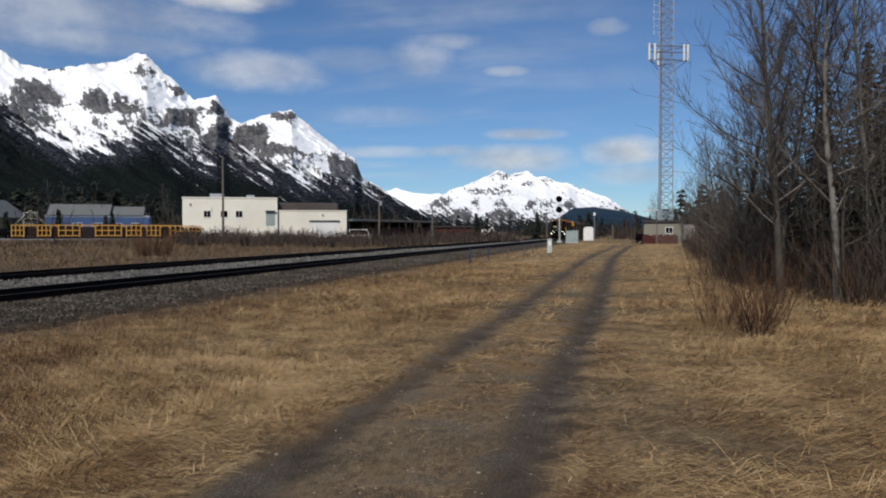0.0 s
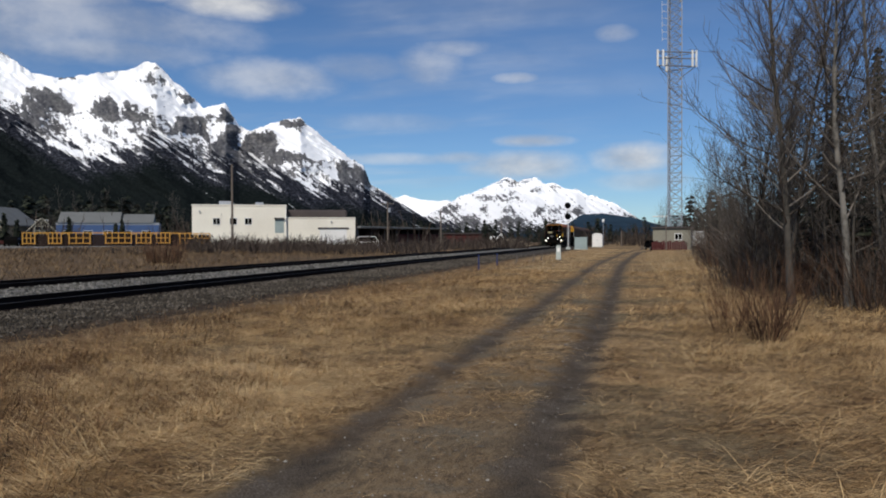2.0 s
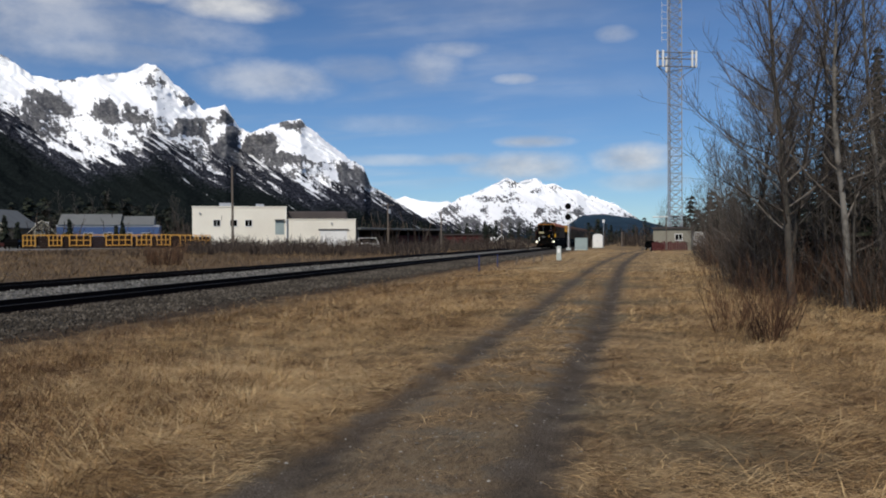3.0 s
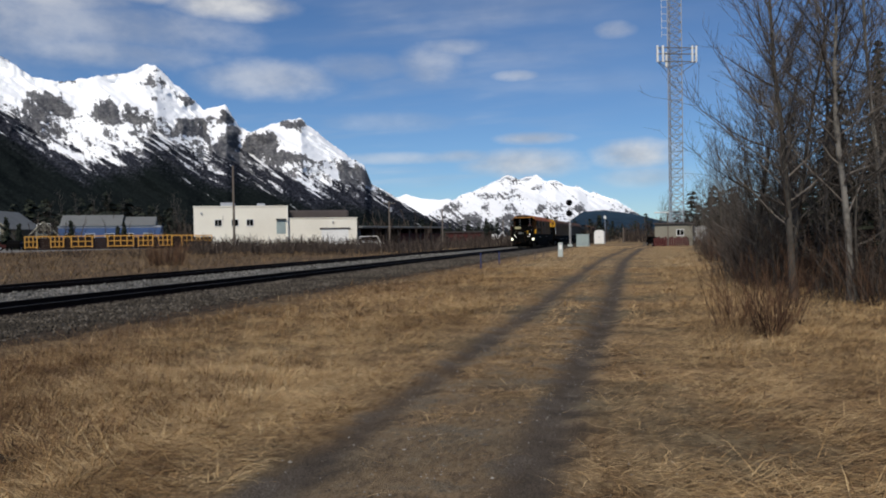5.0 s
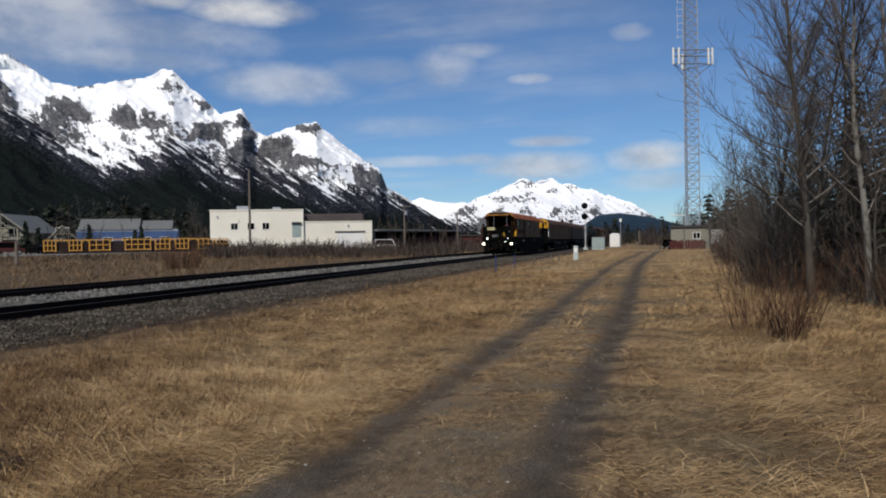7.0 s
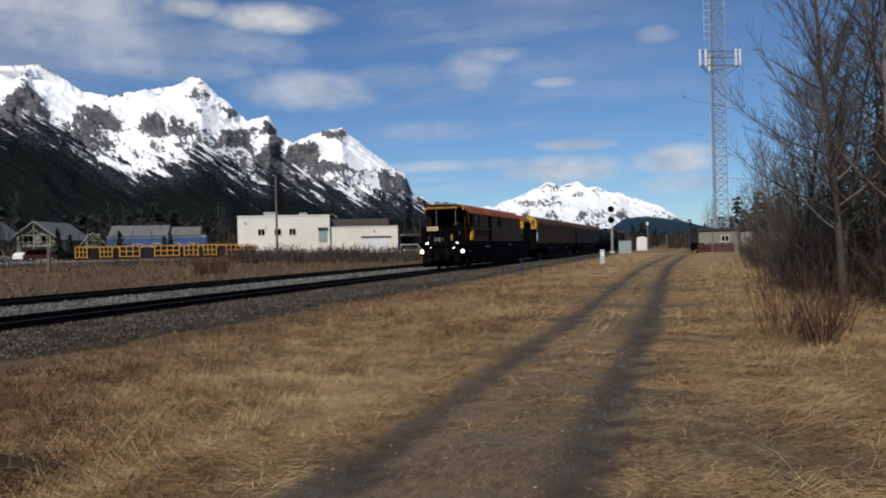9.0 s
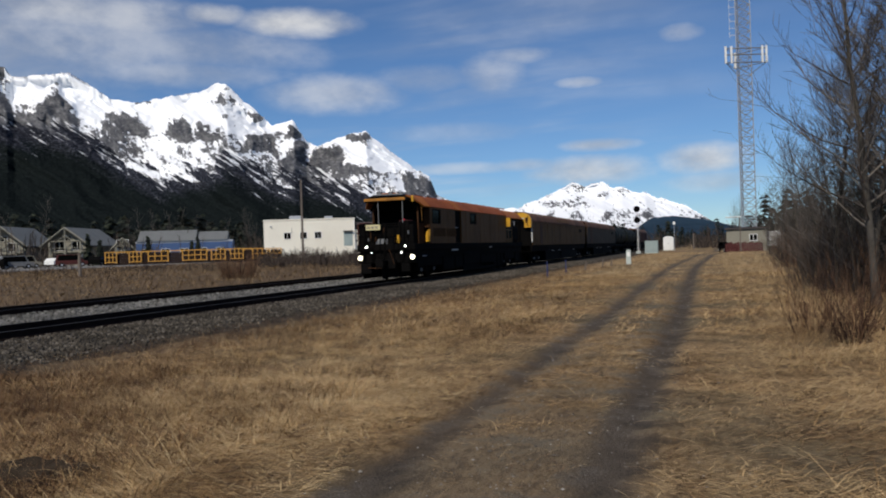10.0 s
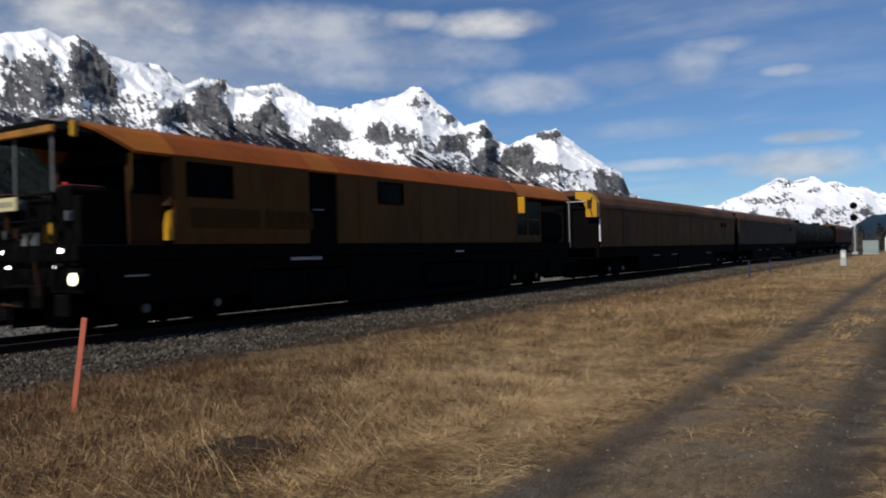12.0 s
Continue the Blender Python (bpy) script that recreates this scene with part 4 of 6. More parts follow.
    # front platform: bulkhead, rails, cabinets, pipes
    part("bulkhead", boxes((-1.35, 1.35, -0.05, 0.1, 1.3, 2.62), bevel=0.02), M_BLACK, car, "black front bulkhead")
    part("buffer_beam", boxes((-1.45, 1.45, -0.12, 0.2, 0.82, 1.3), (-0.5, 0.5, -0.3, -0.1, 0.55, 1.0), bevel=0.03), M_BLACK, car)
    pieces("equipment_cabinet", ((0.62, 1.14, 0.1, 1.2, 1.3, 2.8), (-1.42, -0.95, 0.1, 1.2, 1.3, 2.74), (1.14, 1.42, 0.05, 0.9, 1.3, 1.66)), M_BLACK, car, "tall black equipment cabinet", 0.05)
    part("handrail", rods(((-1.35, -0.2, 2.68), (0.75, -0.2, 2.68), 0.025), ((-1.35, -0.2, 2.2), (0.75, -0.2, 2.2), 0.02), ((-1.35, -0.2, 1.3), (-1.35, -0.2, 2.68), 0.025),
                          ((0.0, -0.2, 1.3), (0.0, -0.2, 2.68), 0.02), ((0.75, -0.2, 1.3), (0.75, -0.2, 2.68), 0.025)), M_BLACK, car, "black platform handrail")
    pieces("cabinet_lid", ((0.66, 1.1, 0.15, 0.9, 2.8, 2.84), (-1.4, -0.98, 0.15, 0.9, 2.74, 2.78)), M_DARKRED, car, "dull red cabinet lid", 0.02)
    board = part("number_board", boxes((-0.93, -0.2, -0.34, -0.29, 2.4, 2.66), bevel=0.01), M_PALEBOARD, car, "white board with unreadable marks")
    part("marks", boxes((-0.86, -0.72, -0.346, -0.34, 2.48, 2.58), (-0.66, -0.52, -0.346, -0.34, 2.48, 2.58), (-0.46, -0.32, -0.346, -0.34, 2.48, 2.58)), M_LODGE, board)
    pieces("yellow_plate", ((0.56, 0.68, -0.16, -0.1, 1.76, 2.16), (0.4, 0.43, -0.18, -0.1, 1.78, 2.1)), M_YELLOW, car, "small yellow warning plate", 0.01)
    for i in range(9):
        x = -1.2 + i * 0.3
        x2, x3 = x + rng.uniform(-0.15, 0.15), x + rng.uniform(-0.2, 0.2)
        part("hose", rods(((x, -0.12, 2.0), (x2, -0.32, 1.5), 0.022), ((x2, -0.32, 1.5), (x3, -0.2, 0.9), 0.022), sides=6), M_BLACK, car, "black air hose")
    for a_, b_, r_ in (((0.2, -0.25, 1.45), (0.45, -0.3, 0.8), 0.015), ((-0.9, -0.28, 0.62), (-0.2, -0.28, 0.6), 0.025), ((-0.75, -0.2, 2.0), (-0.75, -0.2, 2.5), 0.03), ((-1.55, 0.1, 1.6), (-1.55, 0.1, 2.7), 0.03),
                       ((-1.62, 0.1, 2.3), (-1.4, 0.1, 2.3), 0.03), ((-1.62, 0.0, 1.95), (-1.4, 0.0, 1.95), 0.03)):
        part("steel_rod", rods((a_, b_, r_)), M_DARKBROWN, car, "rusty steel rod")
    part("coupler", boxes((-0.14, 0.14, -0.75, 0.0, 0.72, 0.98), (-0.2, 0.2, -0.85, -0.65, 0.66, 1.04), bevel=0.03), M_BLACK, car)
    pieces("rail_guard", ((-1.3, -0.75, -0.25, -0.15, 0.34, 0.82), (0.75, 1.2, -0.22, -0.15, 0.4, 0.82)), M_BLACK, car, "black plough plate above the rails", 0.03)
    for i, (x, z, r, mat) in enumerate(((-1.33, 1.1, 0.115, M_WARMLAMP), (1.33, 1.1, 0.115, M_WARMLAMP), (-0.98, 1.62, 0.055, M_LAMP), (0.98, 1.62, 0.055, M_LAMP), (-0.76, 1.33, 0.036, M_LAMP), (0.76, 1.33, 0.036, M_LAMP))):
        lamp = part("headlamp", rods(((x, -0.2, z), (x, 0.02, z), r * 1.25, r * 0.9), sides=16), M_BLACK, car, "round headlamp, lit")
        bm = bmesh.new()
        bmesh.ops.create_uvsphere(bm, u_segments=20, v_segments=10, radius=r, matrix=Matrix.Translation((x, -0.2, z)) @ Matrix.Diagonal((1, 0.35, 1, 1)))
        part("lens", bm, mat, lamp, "glowing white lens")
    # the platform front stands a little back from the couplers
    for ob in car.children:
        if ob.name.split(".")[0] in ("canopy", "post", "bulkhead", "buffer_beam", "handrail", "number_board", "yellow_plate", "hose", "steel_rod", "rail_guard", "headlamp"):
            ob.location.y += 0.21
    marker = part("marker_lamp", boxes((0.8, 0.94, 0.2, 0.34, 2.84, 2.9), bevel=0.015), M_BLACK, car, "small red marker lamp on the cabinet")
    part("lens", boxes((0.82, 0.92, 0.18, 0.2, 2.85, 2.89)), M_REDLAMP, marker, "dim red lens")
    part("data_plate", boxes((-0.55, 0.05, 0.135, 0.155, 1.74, 1.98), bevel=0.005), M_GALVDARK, car, "dull grey data plate")
    for i in range(16):                                            # pipe ends, valves and cocks on the bulkhead
        x, z = rng.uniform(-1.25, 1.2), rng.uniform(0.9, 2.5)
        h, w = rng.uniform(0.05, 0.22), rng.uniform(0.03, 0.08)
        part("valve", boxes((x, x + w, 0.02, 0.155, z, z + h), bevel=0.01), M_GALVDARK if i % 4 == 0 else M_DARKBROWN if i % 4 == 1 else M_BLACK, car, "small valve and pipe bracket")
    for i in range(5):
        x = -1.1 + 0.5 * i
        part("air_pipe", rods(((x, 0.0, 1.0), (x + rng.uniform(-0.1, 0.1), 0.0, 2.55), 0.024), sides=8), M_BLACK, car, "black upright air pipe")
    pieces("side_cabinet", ((-1.5, -1.34, 0.2, 0.6, 2.2, 2.75), (-1.52, -1.36, 0.15, 0.5, 1.4, 1.75)), M_DARKRED, car, "dark red cabinet beside the platform", 0.03)
    # side details
    bm = bmesh.new()
    prism(bm, [(1.27, 1.8), (1.5, 1.8), (1.5, 2.4), (1.43, 2.4), (1.34, 2.33), (1.28, 2.15)], 2.04, 2.1)
    part("shoulder_plate", bm, M_YELLOW, car, "bright yellow shoulder plate facing forward")
    pieces("step", ((1.46, 1.5, 1.0, 1.5, 1.1, 1.14), (1.46, 1.5, 5.5, 6.6, 1.32, 1.4), (1.46, 1.5, 13.0, 13.5, 1.42, 1.48)), M_STEEL, car, "bright steel step edge", 0.01)
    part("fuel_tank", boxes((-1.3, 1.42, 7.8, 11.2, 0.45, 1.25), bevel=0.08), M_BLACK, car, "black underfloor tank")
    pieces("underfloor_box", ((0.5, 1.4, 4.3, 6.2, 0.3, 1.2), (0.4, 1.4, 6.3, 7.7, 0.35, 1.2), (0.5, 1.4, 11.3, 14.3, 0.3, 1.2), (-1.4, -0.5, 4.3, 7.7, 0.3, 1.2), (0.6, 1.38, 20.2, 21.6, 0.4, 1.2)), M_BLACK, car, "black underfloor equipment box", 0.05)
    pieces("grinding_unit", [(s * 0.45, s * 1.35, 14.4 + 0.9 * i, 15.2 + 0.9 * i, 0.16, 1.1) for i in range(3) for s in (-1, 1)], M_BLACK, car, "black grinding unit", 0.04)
    # low sill and added black sheets keep sunlit ballast from showing beneath the car
    part("centre_sill", boxes((-0.4, 0.4, 0.5, 21.5, 0.13, 1.1), bevel=0.04), M_BLACK, car, "black centre sill, lowered to close the view under the car")
    pieces("gap_screen", ((1.3, 1.36, 0.6, 4.2, 0.62, 1.2), (1.3, 1.36, 17.2, 20.0, 0.62, 1.2), (-1.4, -1.34, 0.4, 21.8, 0.1, 1.2), (1.36, 1.4, 7.7, 14.4, 0.16, 0.5)), M_BLACK, car, "black sheet added to close the view under the car")
    # rear platform with its glazed lobby
    part("rear_lobby", boxes((1.3, 1.36, 17.4, 19.6, 1.72, 2.0), (1.3, 1.36, 17.4, 17.55, 2.0, 3.46), (1.3, 1.36, 18.4, 18.5, 2.0, 3.46), (1.3, 1.36, 19.5, 19.6, 2.0, 3.4), (1.3, 1.36, 17.4, 19.6, 3.3, 3.4), (1.3, 1.36, 17.4, 19.6, 2.55, 2.62)), M_TAN, car, "tan framed rear lobby")
    part("lobby_panel", boxes((1.325, 1.335, 18.5, 19.5, 2.02, 2.54)), M_OCHRE, car, "ochre lower lobby panel")
    part("lobby_wall", boxes((-1.36, -1.3, 17.4, 19.6, 1.72, 3.46)), M_OCHRE, car)
    part("lobby_glass", boxes((1.32, 1.34, 17.55, 19.5, 2.0, 3.3)), M_GLASS, car)
    part("rear_bracket", boxes((1.46, 1.8, 17.3, 17.4, 2.75, 3.36), bevel=0.03), M_YELLOW, car, "bright yellow bracket at the rear door")
    part("rear_machine", boxes((-1.2, 1.25, 19.9, 22.0, 1.72, 2.95), bevel=0.2), M_BLACK, car)
    for x in (-1.35, 1.35):
        part("rear_post", boxes((x - 0.04, x + 0.04, 21.9, 21.98, 1.72, 3.5)), M_BLACK, car)
    bogie(car, 2.6)
    bogie(car, 18.6)
    TRAIN.append(car)


def coach(front, length, wall_mat, roof_mat, label, yellow=False, ribs=10):
    car = thing("rail_coach", label, "rail car", None, "train cars")
    car["front"] = front
    part("underframe", boxes((-1.35, 1.35, 0.2, length - 0.2, 1.0, 1.5), bevel=0.03), M_BLACK, car)
    body = prism(bmesh.new(), [(1.48, 1.5), (1.48, 3.3), (-1.48, 3.3), (-1.48, 1.5)], 0.4, length - 0.4)
    part("body", body, wall_mat, car)
    part("roof", prism(bmesh.new(), [(1.52, 3.28), (1.5, 3.45), (1.36, 3.75), (1.1, 3.95), (0.7, 4.08), (0, 4.12), (-0.7, 4.08), (-1.1, 3.95), (-1.36, 3.75), (-1.5, 3.45), (-1.52, 3.28)], 0.3, length - 0.3), roof_mat, car)
    for i in range(ribs + 1):
        y = 0.45 + (length - 0.95) * i / ribs
        side_plate("rib", 1.48, y, y + 0.06, 1.55, 3.27, wall_mat, car, 0.012)
    side_plate("door", 1.48, 3.3, 4.3, 1.56, 3.2, roof_mat, car, 0.02, "darker sliding door")
    side_plate("vent", 1.48, length - 4.6, length - 4.0, 2.7, 3.0, M_BLACK, car, 0.02)
    side_plate("vent", 1.48, length - 3.7, length - 3.1, 2.7, 3.0, M_BLACK, car, 0.02)
    part("rain_gutter", boxes((1.5, 1.56, 0.3, length - 0.3, 3.26, 3.32)), roof_mat, car)
    part("patch", prism(bmesh.new(), [(1.53, 3.47), (1.385, 3.78), (1.36, 3.72), (1.49, 3.44)], length * 0.42, length * 0.62), M_TAN, car, "paler repainted roof patch") if yellow else None
    if yellow:
        arch = [(0.5, 3.7), (0.5, 4.0), (0.95, 3.99), (1.3, 3.84), (1.5, 3.5), (1.5, 2.85), (0.98, 2.85), (0.98, 3.3), (0.8, 3.6)]
        gate = part("end_frame", prism(bmesh.new(), arch, -0.1, 0.28), M_YELLOW, car, "bright yellow arched end frame")
        part("recess", boxes((1.06, 1.26, -0.112, -0.1, 3.22, 3.62), bevel=0.004), M_DARKBROWN, gate, "dark brown recess in the frame")
        part("hose", rods(((1.3, -0.14, 3.72), (1.22, -0.16, 3.2), 0.022), ((1.22, -0.16, 3.2), (1.3, -0.14, 2.9), 0.022), sides=6), M_DARKBROWN, gate, "brown hanging hose")
        part("end_board", boxes((1.3, 1.5, 0.28, 0.36, 1.75, 2.78)), M_WHITE, gate, "white board on the end")
        part("stanchion", rods(((0.2, -0.15, 1.5), (0.2, -0.15, 3.6), 0.025), ((-0.6, -0.15, 3.55), (1.0, -0.15, 3.55), 0.025)), M_GALV, gate, "pale steel stanchion")
    pieces("underfloor_box", ((0.6, 1.38, length * 0.21, length * 0.46, 0.2, 1.0), (0.6, 1.38, length * 0.47, length * 0.78, 0.22, 1.0)), M_BLACK, car, "", 0.04)
    # added black sheet on the far side, hides the lit ground behind
    part("far_gap_screen", boxes((-1.38, -1.33, 0.3, length - 0.3, 0.1, 1.0)), M_BLACK, car)
    part("end_gangway", boxes((-1.44, 1.44, 0.2, 0.39, 1.0, 3.5), (-1.3, 1.3, 0.22, 0.39, 3.5, 3.85)), M_BLACK, car, "black end gangway")
    # sill reaches down to the rails to keep the underside black
    part("centre_sill", boxes((-0.4, 0.4, 0.3, length - 0.3, 0.13, 1.0), bevel=0.04), M_BLACK, car)
    pieces("step", [(1.36, 1.46, length * u, length * (u + 0.03), 0.98, 1.02) for u in (0.3, 0.42, 0.7)], M_STEEL, car, "bright steel step")
    bogie(car, 3.2)
    bogie(car, length - 3.2)
    TRAIN.append(car)


def tank_car(front, length, label):
    car = thing("tank_car", label, "rail car", None, "train cars")
    car["front"] = front
    part("underframe", boxes((-1.3, 1.3, 0.2, length - 0.2, 1.0, 1.3), bevel=0.03), M_BLACK, car)
    part("tank", rods(((0, 0.9, 2.55), (0, length - 0.9, 2.55), 1.35), sides=28), M_GREENCAR, car)
    for y in (0.9, length - 0.9):
        bm = bmesh.new()
        bmesh.ops.create_uvsphere(bm, u_segments=24, v_segments=10, radius=1.35, matrix=Matrix.Translation((0, y, 2.55)) @ Matrix.Diagonal((1, 0.4, 1, 1)))
        part("tank_end", bm, M_GREENCAR, car)
    for i in range(5):
        y = 1.6 + (length - 3.2) * i / 4
        part("band", rods(((0, y, 2.55), (0, y + 0.12, 2.55), 1.375), sides=28), M_BLACK, car)
    part("dome", rods(((0, length / 2, 3.8), (0, length / 2, 4.15), 0.5), sides=16), M_BLACK, car)
    pieces("marking", ((1.33, 1.36, length * 0.3, length * 0.36, 2.4, 2.8), (1.33, 1.36, length * 0.66, length * 0.7, 2.4, 2.8)), M_GREYCAR, car, "pale unreadable marking")
    # sill made wide and low so no lit ground shows under the tank
    part("centre_sill", boxes((-1.1, 0.5, 0.4, length - 0.4, 0.13, 1.0), bevel=0.04), M_BLACK, car)
    bogie(car, 2.4)
    bogie(car, length - 2.4)
    TRAIN.append(car)


control_car()
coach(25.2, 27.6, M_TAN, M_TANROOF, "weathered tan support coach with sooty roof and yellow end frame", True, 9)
coach(53.4, 27.6, M_GREYCAR, M_TANROOF, "faded grey-brown support coach with sooty curved roof", False, 12)
tank_car(81.6, 17.0, "dark green tank car with black bands")
tank_car(99.2, 17.0, "dark green tank car with black bands")
coach(117.0, 22.0, M_REDCAR, M_TANROOF, "red-brown boxcar at the rear of the train", False, 14)
# ---- vegetation ----
def tube(verts, faces, pts, radii, sides):
    base = len(verts)
    for i, p in enumerate(pts):
        d = (pts[min(i + 1, len(pts) - 1)] - pts[max(i - 1, 0)])
        q = d.to_track_quat("Z", "Y")
        for s in range(sides):
            a = 2 * math.pi * s / sides
            verts.append(p + q @ Vector((radii[i] * math.cos(a), radii[i] * math.sin(a), 0)))
    for i in range(len(pts) - 1):
        for s in range(sides):
            a, b = base + i * sides + s, base + i * sides + (s + 1) % sides
            faces.append((a, b, b + sides, a + sides))


def branch_line(rng, start, way, length, segs, wander, lift):
    pts, d = [start.copy()], way.normalized()
    for i in range(segs):
        d = (d + Vector((rng.uniform(-wander, wander), rng.uniform(-wander, wander), rng.uniform(-wander, wander) + lift))).normalized()
        pts.append(pts[-1] + d * (length / segs))
    return pts


def bare_tree(rng, height, radius, limbs, low, spread, twigs, lean=0.0, fine=3, sides=5):
    """Trunk and branches of a leafless tree: two lists of verts and faces."""
    tv, tf, bv, bf = [], [], [], []
    trunk = branch_line(rng, Vector((0, 0, -0.1)), Vector((lean, 0, 1)), height, 14, 0.06, 0.05)
    rad = [radius * (1 - 0.93 * (i / 14) ** 0.9) for i in range(15)]
    rad[0] *= 1.35
    tube(tv, tf, trunk, rad, 9)
    for i in range(limbs):
        u = low + (0.97 - low) * ((i + rng.random()) / limbs)
        k = min(int(u * 14), 13)
        p = trunk[k].lerp(trunk[k + 1], u * 14 - k)
        a = i * 2.4 + rng.uniform(-0.6, 0.6)
        steep = rng.uniform(0.25, 0.9) if u < 0.45 else rng.uniform(0.6, 1.5)
        way = Vector((math.cos(a), math.sin(a), steep))
        length = spread * (1.15 - u * 0.8) * rng.uniform(0.6, 1.15)
        r = max(0.012, radius * (1 - u) * 0.26 + 0.006)
        line = branch_line(rng, p, way, length, 6, 0.17, 0.1)
        tube(bv, bf, line, [r * (1 - 0.85 * j / 6) for j in range(7)], sides)
        for s in range(twigs):
            w = 0.18 + 0.8 * rng.random()
            kk = min(int(w * 6), 5)
            q = line[kk].lerp(line[kk + 1], w * 6 - kk)
            way2 = (line[kk + 1] - line[kk]).normalized() + Vector((rng.uniform(-1, 1), rng.uniform(-1, 1), rng.uniform(-0.5, 0.9))) * 0.85
            sub = branch_line(rng, q, way2, length * rng.uniform(0.2, 0.5), 4, 0.22, 0.08)
            r2 = max(0.0052, r * 0.3)
            tube(bv, bf, sub, [r2, r2 * 0.8, r2 * 0.6, r2 * 0.42, r2 * 0.25], 3)
            for c in range(fine):
                kk = rng.randint(0, 3)
                q = sub[kk].lerp(sub[kk + 1], rng.random())
                way3 = (sub[kk + 1] - sub[kk]).normalized() + Vector((rng.uniform(-1, 1), rng.uniform(-1, 1), rng.uniform(-0.4, 0.9))) * 0.9
                tw = branch_line(rng, q, way3, rng.uniform(0.18, 0.5), 2, 0.25, 0.05)
                tube(bv, bf, tw, [0.0046, 0.0038, 0.0026], 3)
    return tv, tf, bv, bf


def as_mesh(name, verts, faces, mat, smooth=True):
    return array_mesh(name, np.array([tuple(v) for v in verts]), np.array(faces), mat, smooth)


def plant_tree(name, label, seed, m, trunk_mat, group="", twig_mat=None, **how):
    tv, tf, bv, bf = bare_tree(random.Random(seed), **how)
    tree = thing(name, label, "tree", m, group)
    for nm, v, f, mt in (("trunk", tv, tf, trunk_mat), ("crown", bv, bf, twig_mat or M_TWIG)):
        ob = new(nm, as_mesh(nm, v, f, mt))
        ob.parent = tree
    return tree


# tall leafless trees at the near end of the wood
TALL = "tall trees of the wood"
for seed, x, y, h, r, pale, reach in ((1, 4.75, 20.4, 13.0, 0.09, True, 3.2), (2, 3.65, 21.2, 11.5, 0.1, False, 3.5), (3, 4.05, 23.6, 11.0, 0.075, False, 3.4), (4, 6.0, 22.0, 13.0, 0.075, True, 2.9),
                                      (5, 5.3, 26.0, 12.5, 0.08, False, 3.0), (6, 7.0, 25.0, 13.5, 0.085, False, 3.0), (7, 3.5, 27.5, 8.0, 0.06, False, 2.6)):
    plant_tree("aspen_tree", "tall bare aspen with pale mottled bark in brown undergrowth" if pale else "tall bare grey-barked tree with upswept twiggy branches",
               seed, pose(x, y, 0, 0, 0, seed * 70), M_BIRCH if pale else M_TRUNK, TALL, height=h, radius=r, limbs=58, low=0.16, spread=reach, twigs=13, fine=3)

# thinner poles and saplings behind them, along the edge of the wood
SAPLINGS = [plant_tree("sapling", "slender bare sapling in the dense brown thicket", 40 + i, pose(3.9 + 0.5 * i, 26 + 3 * i, 0), M_TRUNK, "thicket saplings", M_TWIG,
                       height=hh, radius=0.04, limbs=24, low=0.05, spread=1.9, twigs=5, fine=1, sides=3) for i, hh in enumerate((6.2, 5.4, 6.8, 4.8))]
rng = random.Random(21)
for i in range(112):
    y = 20 + 82 * rng.random() ** 1.5
    x = 2.5 + 0.032 * y + 5.5 * rng.random() ** 1.2 + (1.4 if y < 26 else 0)
    k = rng.uniform(0.75, 1.25) * (1.0 if y > 30 else 0.85)
    ob = copy_thing(SAPLINGS[i % 4], pose(x, y, 0, rng.uniform(-4, 4), rng.uniform(-4, 4), rng.uniform(0, 360)))
    ob.scale = (k, k, k)


# a clump of bare saplings at the foot of the radio mast
for i in range(14):
    ob = copy_thing(SAPLINGS[i % 4], pose(rng.uniform(2.6, 6.5), rng.uniform(127, 140), 0, 0, 0, rng.uniform(0, 360)))
    ob.scale = (1.1, 1.1, rng.uniform(0.9, 1.35))


# larger bare trees beside the lodges
for i in range(13):
    p = bearing(rng.uniform(-58, -45), rng.uniform(125, 160))
    k = rng.uniform(1.2, 2.0)
    ob = copy_thing(SAPLINGS[i % 4], pose(p.x, p.y, 0.7, 0, 0, rng.uniform(0, 360)))
    ob.scale = (k, k, k)
    tagged(ob, "bare brown tree standing beside the lodges", group="trees by the lodges")


# tall brown trees behind the workshop
for i in range(15):
    p = bearing(rng.uniform(-41, -31.5), rng.uniform(176, 192))
    k = rng.uniform(1.3, 2.0)
    ob = copy_thing(SAPLINGS[i % 4], pose(p.x, p.y, 0.7, 0, 0, rng.uniform(0, 360)))
    ob.scale = (k, k, k)
    tagged(ob, "bare brown tree standing behind the workshop", group="trees by the workshop")


def shrub_mesh(name, seed, stems, height, spread, mat, r=0.009, twigs=4):
    rg = random.Random(seed)
    v, f = [], []
    for i in range(stems):
        a, d = rg.uniform(0, 6.28), spread * 0.45 * rg.random() ** 0.5
        p = Vector((d * math.cos(a), d * math.sin(a), -0.05))
        line = branch_line(rg, p, Vector((math.cos(a) * 0.32, math.sin(a) * 0.32, 1)), height * rg.uniform(0.35, 1.1), 5, 0.21, 0.03)
        tube(v, f, line, [r * (1 - 0.75 * j / 5) for j in range(6)], 3)
        for c in range(twigs):
            kk = rg.randint(1, 4)
            tw = branch_line(rg, line[kk], (line[kk + 1] - line[kk]) + Vector((rg.uniform(-1, 1), rg.uniform(-1, 1), 0.3)) * 0.12, height * rg.uniform(0.12, 0.35), 3, 0.2, 0.04)
            tube(v, f, tw, [r * 0.5, r * 0.42, r * 0.32, r * 0.2], 3)
    return as_mesh(name, v, f, mat)


